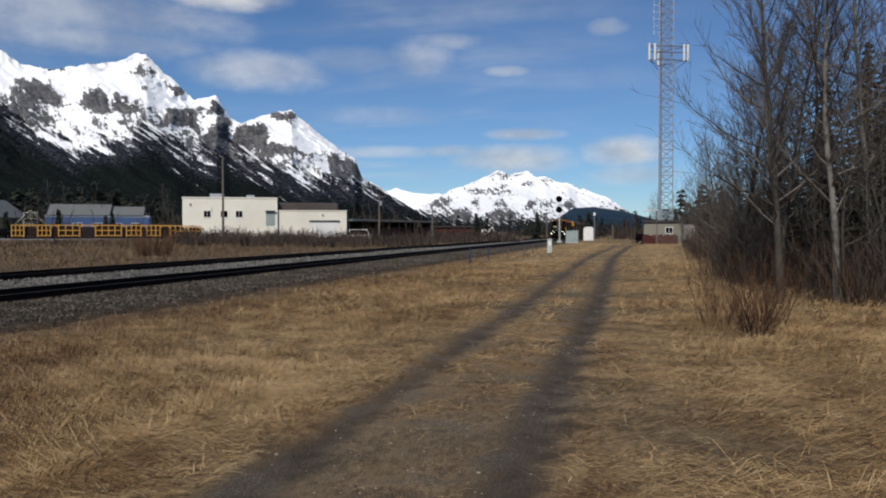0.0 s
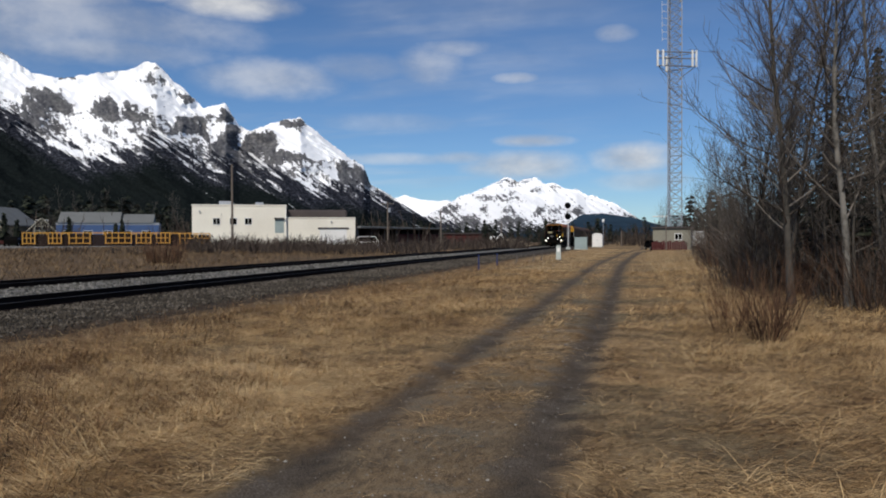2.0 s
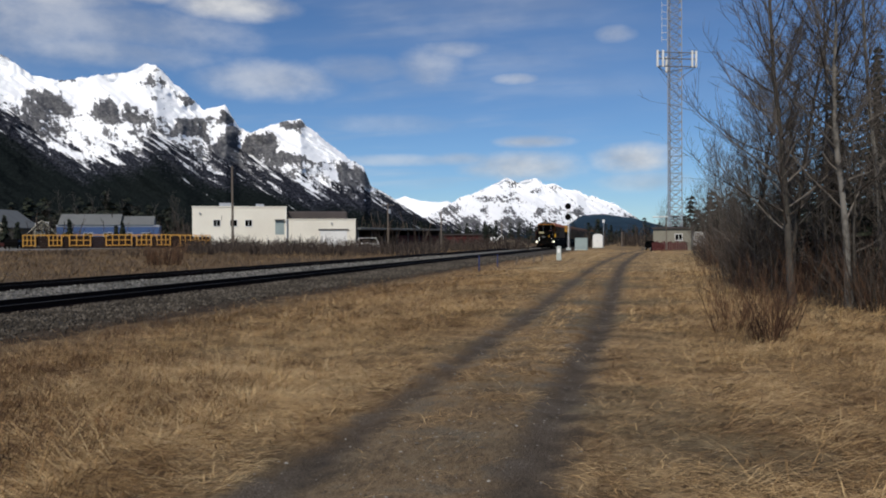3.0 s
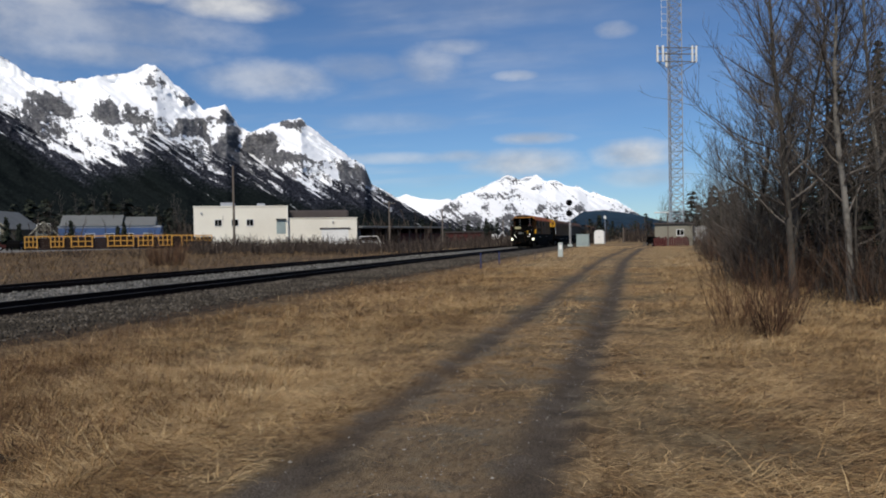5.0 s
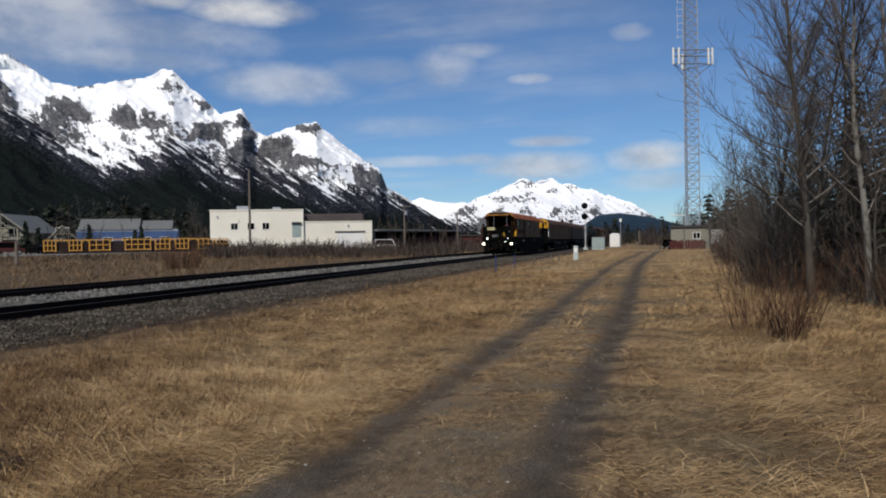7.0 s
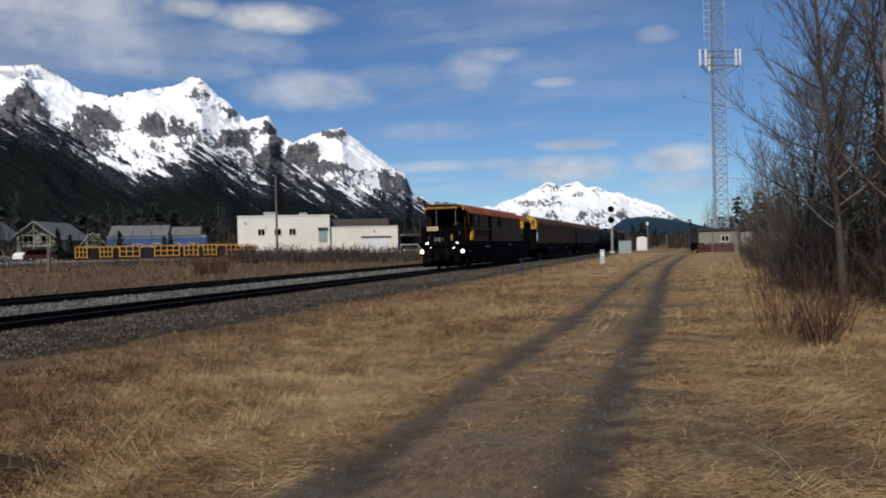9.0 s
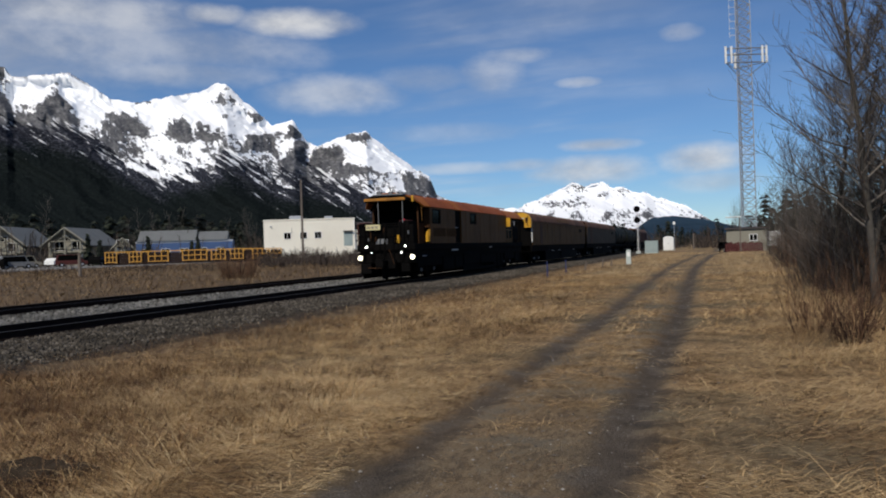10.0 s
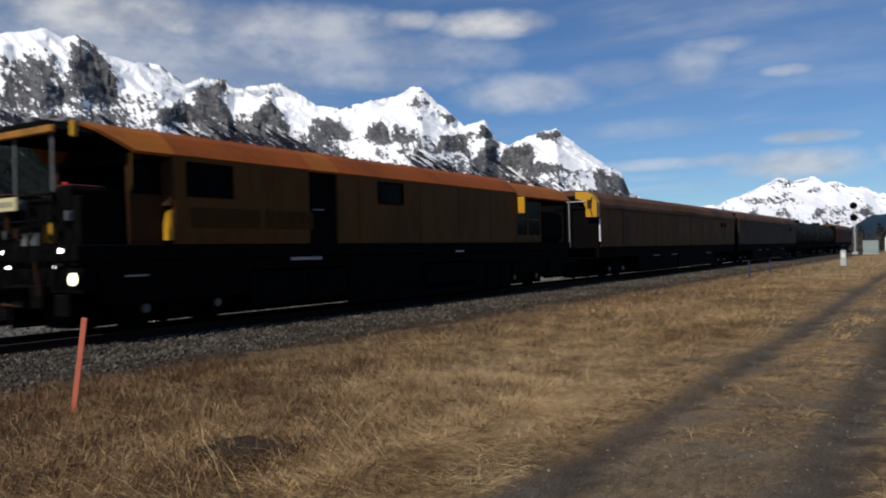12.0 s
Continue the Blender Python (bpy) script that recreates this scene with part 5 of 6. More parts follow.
# reddish shrub standing out of the grass in front of the wood, and brown undergrowth along its edge
for i, (x, y, s, stems, reach) in enumerate(((1.95, 13.5, 0.95, 80, 0.62), (1.5, 14.8, 0.9, 34, 0.8), (2.4, 15.2, 1.0, 44, 0.8), (1.9, 17.0, 0.9, 26, 1.1))):
    ob = new("osier_shrub", shrub_mesh("osier_shrub", 60 + i, stems, 1.55 * s, 0.8 * reach, M_REDTWIG, 0.0052))
    ob.matrix_basis = pose(x, y, 0)
    tagged(ob, "leafless reddish-brown shrub of upright stems in dry grass", "shrub", "osier shrubs")
UNDER = [shrub_mesh("undergrowth_shrub", 80 + i, 48, 2.3, 2.0, M_REDTWIG if i == 2 else M_BRUSH, 0.009, 3) for i in range(3)]
for i in range(84):
    y = 19.0 + 60 * rng.random() ** 1.5
    x = 2.3 + 0.034 * y + 5.5 * rng.random() ** 1.3 + (1.3 if y < 26 else 0)
    ob = new("undergrowth_shrub", UNDER[i % 3])
    k = rng.uniform(0.45, 1.0) if y < 23 else rng.uniform(0.6, 1.25)
    ob.matrix_basis = pose(x, y, 0, 0, 0, rng.uniform(0, 360)) @ Matrix.Diagonal((k, k, k, 1))
    tagged(ob, "tangled leafless brown undergrowth at the edge of the wood", "shrub", "undergrowth")


def spruce(rng, height, width, whorls, sprays, size):
    """Verts and triangles of a spruce crown: drooping sprays in whorls."""
    v, f = [], []
    for i in range(whorls):
        u = i / whorls
        z = height * (0.1 + 0.9 * u)
        reach = width * (1 - u) ** 0.85 * rng.uniform(0.75, 1.15) + 0.04
        for s in range(max(3, int(sprays * (1 - 0.6 * u)))):
            a = rng.uniform(0, 6.28)
            rr = reach * rng.uniform(0.55, 1.1)
            d, side = Vector((math.cos(a), math.sin(a), 0)), Vector((-math.sin(a), math.cos(a), 0))
            n = 3
            for j in range(n):
                c = d * (rr * (j + 0.6) / n) + Vector((0, 0, z - 0.35 * rr * ((j + 0.6) / n) ** 1.3))
                w = size * (1.2 - 0.5 * j / n) * rng.uniform(0.7, 1.3)
                b = len(v)
                v += [c + side * w + Vector((0, 0, rng.uniform(-w, w) * 0.4)), c - side * w + Vector((0, 0, rng.uniform(-w, w) * 0.4)), c + d * (rr / n * 1.3) + Vector((0, 0, -0.5 * w)), c + Vector((0, 0, w * 0.8))]
                f += [(b, b + 1, b + 2), (b, b + 2, b + 3)]
    return v, f


def plant_spruce(seed, x, y, height, width, label="dark green spruce among the bare trees", whorls=26, sprays=10, size=0.2):
    v, f = spruce(random.Random(seed), height, width, whorls, sprays, size)
    tree = thing("spruce_tree", label, "tree", pose(x, y, float(land(np.array(x), np.array(y)))), "spruces")
    part("trunk", rods(((0, 0, -0.1), (0, 0, height * 0.95), 0.016 * height, 0.02)), M_TRUNK, tree)
    ob = new("crown", array_mesh("crown", np.array([tuple(p) for p in v]), np.array(f), M_NEEDLE))
    ob.parent = tree
    return tree


for i, (x, y, h, w) in enumerate(((6.9, 22.8, 7.5, 1.5), (8.2, 25, 9, 1.8), (7.6, 29, 8, 1.7), (5.9, 27.5, 5.5, 1.2), (9.5, 33, 10, 2.0), (8.3, 38, 9, 1.9), (7.6, 45, 8, 1.8))):
    plant_spruce(100 + i, x, y, h, w, whorls=34, sprays=16, size=0.13)
for az_, d, h, w in ((-10.84, 165, 5.6, 1.5), (-6.53, 170, 6.0, 1.3), (-42.6, 142, 5.2, 1.4), (-41.9, 146, 4.2, 1.2), (-35.7, 150, 4.6, 1.2), (-36.1, 151, 3.8, 1.0), (-38.9, 135, 4.4, 1.0)):
    p = bearing(az_, d)
    plant_spruce(int(d) + int(h * 10), p.x, p.y, h, w, "dark conifer beside the yard buildings", 20, 9, 0.3)


def far_woods():
    """Mixed dark woods that close the valley floor; crowns of ragged tufts."""
    rg, nr = random.Random(77), np.random.RandomState(7)
    kinds = []
    for i in range(5):
        v, f = spruce(rg, 1.0, 0.16 + 0.03 * i, 11, 6, 0.05)
        kinds.append((np.array([tuple(p) for p in v]), np.array(f)))
    vs, fs, base = [], [], 0
    for i in range(700):
        az_ = nr.uniform(-80, 30) if i % 5 else nr.uniform(-22, 14)
        d = nr.uniform(215, 470) if az_ > -24 else nr.uniform(195, 420)
        if az_ > 3.2:
            d = nr.uniform(120, 260)
        h = nr.uniform(6, 13) * (1.25 if az_ < -33 else 0.8)
        if -24 < az_ < 2:
            h *= 0.72
        v, f = kinds[i % 5]
        p = bearing(az_, d)
        t = nr.uniform(0, 6.28)
        c, s = math.cos(t), math.sin(t)
        w = np.stack([(v[:, 0] * c - v[:, 1] * s) * h * 1.3, (v[:, 0] * s + v[:, 1] * c) * h * 1.3, v[:, 2] * h], 1) + (p.x, p.y, 0.4)
        vs.append(w), fs.append(f + base)
        base += len(v)
    tagged(new("far_woods", array_mesh("far_woods", np.concatenate(vs), np.concatenate(fs), M_NEEDLE)), "dark conifer woods across the valley floor", "woods", kind="stuff")


far_woods()


def far_thickets():
    """Low brown brush: between the yard and the railway, and far along the line."""
    nr = np.random.RandomState(12)
    v, f = [], []
    me = [shrub_mesh("t", 90 + i, 9, 1.0, 1.25, M_HEDGE, 0.024, 2) for i in range(3)]
    kinds = []
    for m in me:
        co = np.zeros(len(m.vertices) * 3, np.float32)
        m.vertices.foreach_get("co", co)
        fc = np.zeros(len(m.loops), np.int32)
        m.loops.foreach_get("vertex_index", fc)
        kinds.append((co.reshape(-1, 3), fc.reshape(-1, 4)))
        bpy.data.meshes.remove(m)
    base = 0
    for i in range(680):
        if i < 450:
            az_, d, h = nr.uniform(-31.5, -8), nr.uniform(82, 126), nr.uniform(0.9, 2.3)
            if az_ > -14:
                d, h = nr.uniform(120, 165), nr.uniform(1.2, 3)
        elif i < 530:
            az_, d, h = nr.uniform(-56, -30), nr.uniform(76, 92), nr.uniform(0.5, 1.1)
        elif i < 610:
            az_, d, h = nr.uniform(-56, -14), nr.uniform(150, 185), nr.uniform(3.5, 8.5)
        else:
            az_, d, h = nr.uniform(-7, 2.5), nr.uniform(175, 240), nr.uniform(2, 6)
        c, fc = kinds[i % 3]
        p, t = bearing(az_, d), nr.uniform(0, 6.28)
        cs, sn = math.cos(t), math.sin(t)
        k = h * (0.7 if h > 3 else 1.1)
        v.append(np.stack([(c[:, 0] * cs - c[:, 1] * sn) * k, (c[:, 0] * sn + c[:, 1] * cs) * k, c[:, 2] * h], 1) + (p.x, p.y, float(land(np.array(p.x), np.array(p.y)))))
        f.append(fc + base)
        base += len(c)
    tagged(new("far_thickets", array_mesh("far_thickets", np.concatenate(v), np.concatenate(f), M_HEDGE)), "low leafless brown brush on the far side of the railway", "brush", kind="stuff")
    # one rounded dark bush by the racks
    ob = new("bush", shrub_mesh("bush", 97, 150, 1.9, 2.6, M_REDTWIG, 0.016))
    p = bearing(-33.0, 57)
    ob.matrix_basis = pose(p.x, p.y, float(land(np.array(p.x), np.array(p.y))))
    tagged(ob, "round dark leafless bush in dry grass across the tracks", "bush")


far_thickets()


def blades(name, label, n, xs, ys, length, width, seed, mat, flat, keep=None, tuft=0.0, skew=1.0, each=7, wide=0.07):
    """Dry grass: bent blades of two segments, lying or standing."""
    nr = np.random.RandomState(seed)
    x, y = nr.uniform(*xs, n), ys[0] + (ys[1] - ys[0]) * nr.rand(n) ** skew
    if tuft:
        m = n // each
        cx, cy = nr.uniform(*xs, m), ys[0] + (ys[1] - ys[0]) * nr.rand(m) ** skew
        pick = nr.randint(0, m, n)
        own = nr.rand(n) < tuft
        x, y = np.where(own, cx[pick] + nr.normal(0, wide, n), x), np.where(own, cy[pick] + nr.normal(0, wide, n), y)
    clump = 0.5 + 0.5 * smooth_noise(x * 1.1, y * 1.1, seed + 1, 3)
    tall = 0.5 + 0.5 * smooth_noise(x * 0.32, y * 0.32, seed + 2, 3)
    ok = nr.rand(n) < np.clip(-0.2 + 2.0 * clump, 0.1, 1)
    for at in RUTS:
        ok &= (np.abs(x - rut_shift(y) - at + 0.06 * np.sin(0.16 * y)) > np.where(y > 14, 0.46, 0.34) + 0.12 * smooth_noise(x * 2, y * 2, 5, 2)) | (nr.rand(n) < 0.02)
    ok &= (x < -2.3) | (x > -0.7) | (nr.rand(n) < np.where(y < 8, 0.06 + 0.6 * (clump > 0.56), 0.2 + 0.75 * (clump > 0.45)))
    ok &= (y > 4) | (x < -3)
    if keep is not None:
        ok &= keep(x, y, nr)
    x, y, clump, tall = x[ok], y[ok], clump[ok], tall[ok]
    n = len(x)
    mid = (x > -3.6) & (x < 0.6)
    ln = nr.uniform(*length, n) * (0.55 + 0.9 * tall) * np.where(mid, 0.55, 1.0)
    wd = nr.uniform(*width, n)
    # most blades lie across the wind, some stand
    swirl = 0.75 * smooth_noise(x * 0.45, y * 0.45, seed + 7, 3)
    a = np.where(nr.rand(n) < 0.78, swirl + nr.normal(0.1, 0.28, n) + np.pi * (nr.rand(n) < 0.3), nr.uniform(0, 2 * np.pi, n))
    lean = np.clip(nr.normal(flat, 0.25, n), 0.08, 1.45)
    d = np.stack([np.cos(a), np.sin(a)], 1)
    sd_ = np.stack([-np.sin(a), np.cos(a)], 1)
    p0 = np.stack([x, y, land(x, y) - 0.01], 1)
    rise = lean * (0.7 + 0.24 * np.clip(flat - 0.8, 0, 0.6) / 0.6)
    p1 = p0 + np.concatenate([d * (np.sin(rise) * ln * 0.5)[:, None], (np.cos(rise) * ln * 0.5)[:, None]], 1)
    lean2 = np.minimum(lean * 1.25, 1.62)
    p2 = p1 + np.concatenate([d * (np.sin(lean2) * ln * 0.5)[:, None], (np.cos(lean2) * ln * 0.5)[:, None]], 1)
    p2[:, 2] = np.maximum(p2[:, 2], p0[:, 2] + 0.012)
    off = np.concatenate([sd_ * wd[:, None] * 0.5, np.zeros((n, 1))], 1)
    v = np.stack([p0 - off, p0 + off, p1 + off * 0.8, p1 - off * 0.8, p2], 1).reshape(-1, 3)
    k = 5 * np.arange(n)[:, None]
    f = np.concatenate([k + (0, 1, 2), k + (0, 2, 3), k + (3, 2, 4)], 0)
    tagged(new(name, array_mesh(name, v, f, mat)), label, "grass", kind="stuff")


def off_bed(x, y, nr):
    return (x > -9.6 + 0.6 * smooth_noise(x * 0 + 1, y * 0.5, 9, 3)) | (nr.rand(len(x)) < np.clip(0.35 + 0.28 * (x + 9.6), 0.0, 0.35))


def in_view(x, y, nr):
    thin = nr.rand(len(x)) < np.clip(np.where(y < 7.5, 0.1 + 0.19 * (x + 9.0), 0.3 + 0.45 * (x + 9.0)), 0.1, 1)          # sparser towards the ballast
    return off_bed(x, y, nr) & thin & (x < 1.5 + 0.27 * y) & (x > -2.1 * y - 1.5)


blades("dry_grass", "matted straw-coloured dry grass beside the track", 250000, (-10.4, 5.5), (2.0, 16), (0.2, 0.52), (0.0028, 0.0058), 301, M_BLADE, 1.44, in_view, 0.3, 1.25)
blades("dry_grass_verge", "straw-coloured dry grass along the track verge", 150000, (-10.4, 8), (15, 42), (0.18, 0.42), (0.006, 0.012), 311, M_BLADE, 1.28, in_view, 0.35, 1.2)
blades("dry_grass_distance", "dry grass fading along the railway", 115000, (-9.8, 9), (40, 125), (0.15, 0.35), (0.014, 0.027), 321, M_STRAW, 1.36, in_view, 0.3, 1.2)
blades("standing_weeds", "brown standing weeds beside the ballast", 34000, (-11.4, -6.6), (2, 60), (0.08, 0.24), (0.004, 0.009), 331, M_WEED, 0.62, off_bed, 0.8, 1.5)
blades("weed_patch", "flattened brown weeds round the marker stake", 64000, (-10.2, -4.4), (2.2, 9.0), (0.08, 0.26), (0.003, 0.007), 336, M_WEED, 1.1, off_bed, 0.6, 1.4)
blades("straw_swath", "bleached flattened straw lying along the verge", 80000, (-7.4, 4.5), (2.5, 26), (0.18, 0.45), (0.003, 0.006), 338, M_STRAW, 1.42, lambda x, y, nr: in_view(x, y, nr) & ((x < -3.0) | (x > 0.5)), 0.92, 1.3, 260, 0.3)
blades("laid_straw", "pale straw pressed flat beside the wheel ruts", 52000, (-6.6, -2.7), (2.4, 9.5), (0.25, 0.55), (0.003, 0.006), 343, M_STRAW, 1.5, lambda x, y, nr: in_view(x, y, nr) & (x > -0.88 * y), 0.9, 1.1, 400, 0.4)
# clumps of dark blades give the tussocks their shadows by colour
blades("tussock_shade_swath", "dark blades lying in the dry grass as shade between tussocks", 34000, (-9.4, 4.5), (2.5, 26), (0.1, 0.3), (0.003, 0.006), 339, M_WEED, 1.3, in_view, 0.95, 1.3, 320, 0.26)
blades("far_side_grass", "dry grass across the railway", 65000, (-66, -22.5), (4, 110), (0.2, 0.55), (0.012, 0.028), 341, M_FIELD, 0.95, None, 0.4, 1.0)


def beside_track(x, y, nr):
    return in_view(x, y, nr) & ((x < -3.2) | (x > 0.9))


blades("grass_tufts", "taller tufts of bleached grass in the matted verge", 42000, (-9.8, 6), (2.2, 34), (0.12, 0.28), (0.003, 0.006), 351, M_BLADE, 0.8, beside_track, 1.0, 1.35, 60, 0.11)
blades("dark_tufts", "brown withered weed tufts in the verge", 24000, (-10.4, -3), (2.2, 30), (0.08, 0.22), (0.003, 0.007), 361, M_WEED, 0.6, beside_track, 1.0, 1.35, 90, 0.16)
# ---- the line side ----
M_EARTH = surface("dark_earth", (0.035, 0.026, 0.018), (0.08, 0.06, 0.04), 0.95, scale=4, fine=40, relief=0.8, depth=0.02, spec=0.05)
def at(x, y):
    return float(land(np.array(float(x)), np.array(float(y))))


def facing(az, d, turn=0.0, lift=0.0):
    """A pose d metres off at a bearing; its -y side looks at the camera, turned by so many degrees."""
    p = bearing(az, d)
    return pose(p.x, p.y, at(p.x, p.y) + lift, 0, 0, -az + turn)


def signal_mast():
    s = thing("railway_signal", "silver signal mast with two round black target heads", "railway signal", pose(-10.7, 124, 0))
    part("base", boxes((-0.35, 0.35, -0.35, 0.35, -0.1, 0.35), bevel=0.03), M_CONCRETE, s)
    part("mast", rods(((0, 0, 0.3), (0, 0, 6.9), 0.055), sides=12), M_WHITE, s, "silver painted mast")
    for z in (6.75, 5.1):
        head = part("signal_head", rods(((-0.05, -0.28, z), (-0.05, -0.22, z), 0.48), sides=24), M_BLACK, s, "round black target")
        part("lamp_hood", rods(((-0.05, -0.5, z), (-0.05, -0.28, z), 0.13), sides=12), M_BLACK, head)
        part("lamp_case", boxes((-0.22, 0.12, -0.22, 0.1, z - 0.25, z + 0.25), bevel=0.03), M_BLACK, head)
    part("ladder", rods(((0.2, 0.25, 0.2), (0.2, 0.25, 6.4), 0.02), ((-0.2, 0.25, 0.2), (-0.2, 0.25, 6.4), 0.02), *[((-0.2, 0.25, 0.4 + 0.35 * i), (0.2, 0.25, 0.4 + 0.35 * i), 0.012) for i in range(17)], sides=6), M_GALV, s)
    part("cross_plate", boxes((-0.25, 0.25, -0.12, -0.08, 4.1, 4.3)), M_WHITE, s, "small white plate")


signal_mast()


def cabinet(x, y, w, d, h, mat, label, rounded=False):
    c = thing("equipment_cabinet", label, "trackside cabinet", pose(x, y, 0))
    bm = bmesh.new()
    if rounded:
        prism(bm, [(-w / 2, 0.12), (w / 2, 0.12), (w / 2, h * 0.86), (w * 0.36, h * 0.97), (w * 0.15, h), (-w * 0.15, h), (-w * 0.36, h * 0.97), (-w / 2, h * 0.86)], -d / 2, d / 2)
    else:
        box(bm, -w / 2, w / 2, -d / 2, d / 2, 0.12, h, 0.03)
    body = part("body", bm, mat, c)
    part("plinth", boxes((-w / 2 - 0.06, w / 2 + 0.06, -d / 2 - 0.06, d / 2 + 0.06, -0.1, 0.12)), M_CONCRETE, c)
    if not rounded:
        part("lid", boxes((-w / 2 - 0.05, w / 2 + 0.05, -d / 2 - 0.05, d / 2 + 0.05, h, h + 0.06), bevel=0.02), mat, c)
    for s in (-1, 1):
        door = part("door", boxes((s * w * 0.245 - w * 0.22, s * w * 0.245 + w * 0.22, -d / 2 - 0.025, -d / 2, 0.22, h * 0.84), bevel=0.008), mat, body)
        part("handle", boxes((s * 0.08 - 0.02, s * 0.08 + 0.02, -d / 2 - 0.06, -d / 2 - 0.025, h * 0.45, h * 0.55)), M_STEEL, door)


cabinet(-8.75, 124, 1.9, 1.2, 1.85, M_GREYBOX, "grey-green metal signal cabinet on a concrete plinth")
cabinet(-8.0, 158, 1.9, 1.7, 2.7, M_WHITE, "tall white equipment hut with a rounded top", True)

post = thing("marker_post", "pale squat concrete marker post in dry grass", "post", pose(-6.28, 63.9, 0))
part("shaft", prism(bmesh.new(), [(-0.19, -0.1), (0.19, -0.1), (0.17, 1.08), (0.1, 1.14), (-0.1, 1.14), (-0.17, 1.08)], -0.14, 0.14), M_CONCRETE, post)
part("face_plate", boxes((-0.12, 0.12, -0.152, -0.142, 0.6, 0.95)), M_WHITE, post)
for x, y, h in ((-8.1, 40.6, 0.78), (-8.35, 47.5, 0.72)):
    p = thing("cable_marker", "thin blue-painted steel marker post beside the ballast", "marker post", pose(x, y, 0, 0, 0, 8), "blue markers")
    part("upright", rods(((0, 0, -0.1), (0, 0, h), 0.035)), M_BLUEPOST, p)
    part("cap", rods(((0, 0, h), (0, 0, h + 0.06), 0.045)), M_BLUEPOST, p)
for x, y in ((-7.9, 52), (-7.5, 57.5), (-7.2, 60)):
    p = thing("survey_stake", "short weathered wooden stake in the grass", "stake", pose(x, y, 0, 6, 8, 20), "wooden stakes")
    part("shaft", boxes((-0.04, 0.04, -0.02, 0.02, -0.1, 0.55)), M_POLE, p)
stake = thing("marker_stake", "leaning faded orange-painted wooden stake in grass", "stake", pose(-8.08, 5.2, 0, 0, 0, 40))
bm = bmesh.new()
box(bm, -0.029, 0.029, -0.012, 0.012, -0.15, 1.06, 0.003)
bmesh.ops.transform(bm, matrix=pose(0, 0, 0, 5, 9, 0), verts=bm.verts)
part("shaft", bm, M_ORANGE, stake)


def lattice_tower(x, y, h, w):
    t = thing("lattice_tower", "tall galvanised lattice radio mast with an antenna frame", "radio tower", pose(x, y, 0, 0, 0, 20))
    legs = [(w / 2, -w * 0.29), (-w / 2, -w * 0.29), (0, w * 0.58)]
    for lx, ly in legs:
        part("leg", rods(((lx, ly, -0.2), (lx, ly, h), 0.075), sides=8), M_GALV, t)
    n = int(h / 1.25)
    me = bmesh.new()
    for i in range(3):
        a, b_ = legs[i], legs[(i + 1) % 3]
        rod(me, (a[0], a[1], 0), (b_[0], b_[1], 1.25), 0.036, sides=5)
        rod(me, (b_[0], b_[1], 0), (a[0], a[1], 1.25), 0.036, sides=5)
        rod(me, (a[0], a[1], 0), (b_[0], b_[1], 0), 0.036, sides=5)
    first = tagged(part("bracing", me, M_GALV, t), kind="stuff")
    for i in range(1, n):
        ob = tagged(new("bracing", first.data), kind="stuff")
        ob.parent = t
        ob.matrix_basis = pose(0, 0, 1.25 * i)
    z = 27.2
    fr = part("antenna_frame", rods(*[((-2.9, -1.4, zz), (2.9, -1.4, zz), 0.085) for zz in (z - 0.6, z + 0.5, z + 1.4)], *[((-2.9, -1.4, zz), (0, 2.6, zz), 0.05) for zz in (z - 0.6, z + 1.4)],
                                    *[((2.9, -1.4, zz), (0, 2.6, zz), 0.05) for zz in (z - 0.6, z + 1.4)], ((-2.9, -1.4, z - 0.6), (-w / 2, -0.4, z - 2.0), 0.05), ((2.9, -1.4, z - 0.6), (w / 2, -0.4, z - 2.0), 0.05), sides=6), M_GALVDARK, t, "triangular antenna frame")
    for ax, ay in ((-2.9, -1.4), (2.9, -1.4), (0, 2.6), (-2.1, -1.45), (2.3, -1.45)):
        part("antenna_panel", boxes((ax - 0.14, ax + 0.14, ay - 0.1, ay + 0.1, z - 0.7, z + 1.7), bevel=0.03), M_WHITE, fr, "white panel antenna")
    for i in range(6):
        part("whip_antenna", rods(((-w / 2 - 0.8, -0.4, z + 3.5 + 1.0 * i), (-w / 2, -0.4, z + 3.5 + 1.0 * i), 0.03), ((-w / 2 - 0.8, -0.4, z + 3.2 + 1.0 * i), (-w / 2 - 0.8, -0.4, z + 4.0 + 1.0 * i), 0.03), sides=5), M_WHITE, t)


lattice_tower(4.75, 122, 48, 2.1)


def power_pole(az, d, h, arms=1, lamp=False):
    p = thing("utility_pole", "weathered wooden utility pole with a crossarm" if arms else "weathered bare wooden pole", "utility pole", facing(az, d), "utility poles")
    part("shaft", rods(((0, 0, -0.3), (0, 0, h), 0.17, 0.11), sides=10), M_POLE, p)
    for i in range(arms):
        arm = part("crossarm", boxes((-1.2, 1.2, -0.16, -0.06, h - 0.5 - 0.9 * i, h - 0.38 - 0.9 * i)), M_POLE, p)
        for k in (-1.1, -0.5, 0.5, 1.1):
            part("insulator", rods(((k, -0.11, h - 0.38 - 0.9 * i), (k, -0.11, h - 0.22 - 0.9 * i), 0.05), sides=6), M_GREYBOX, arm)
    if lamp:
        part("transformer", rods(((0.32, 0, h - 2.0), (0.32, 0, h - 1.2), 0.24), sides=12), M_GALV, p)


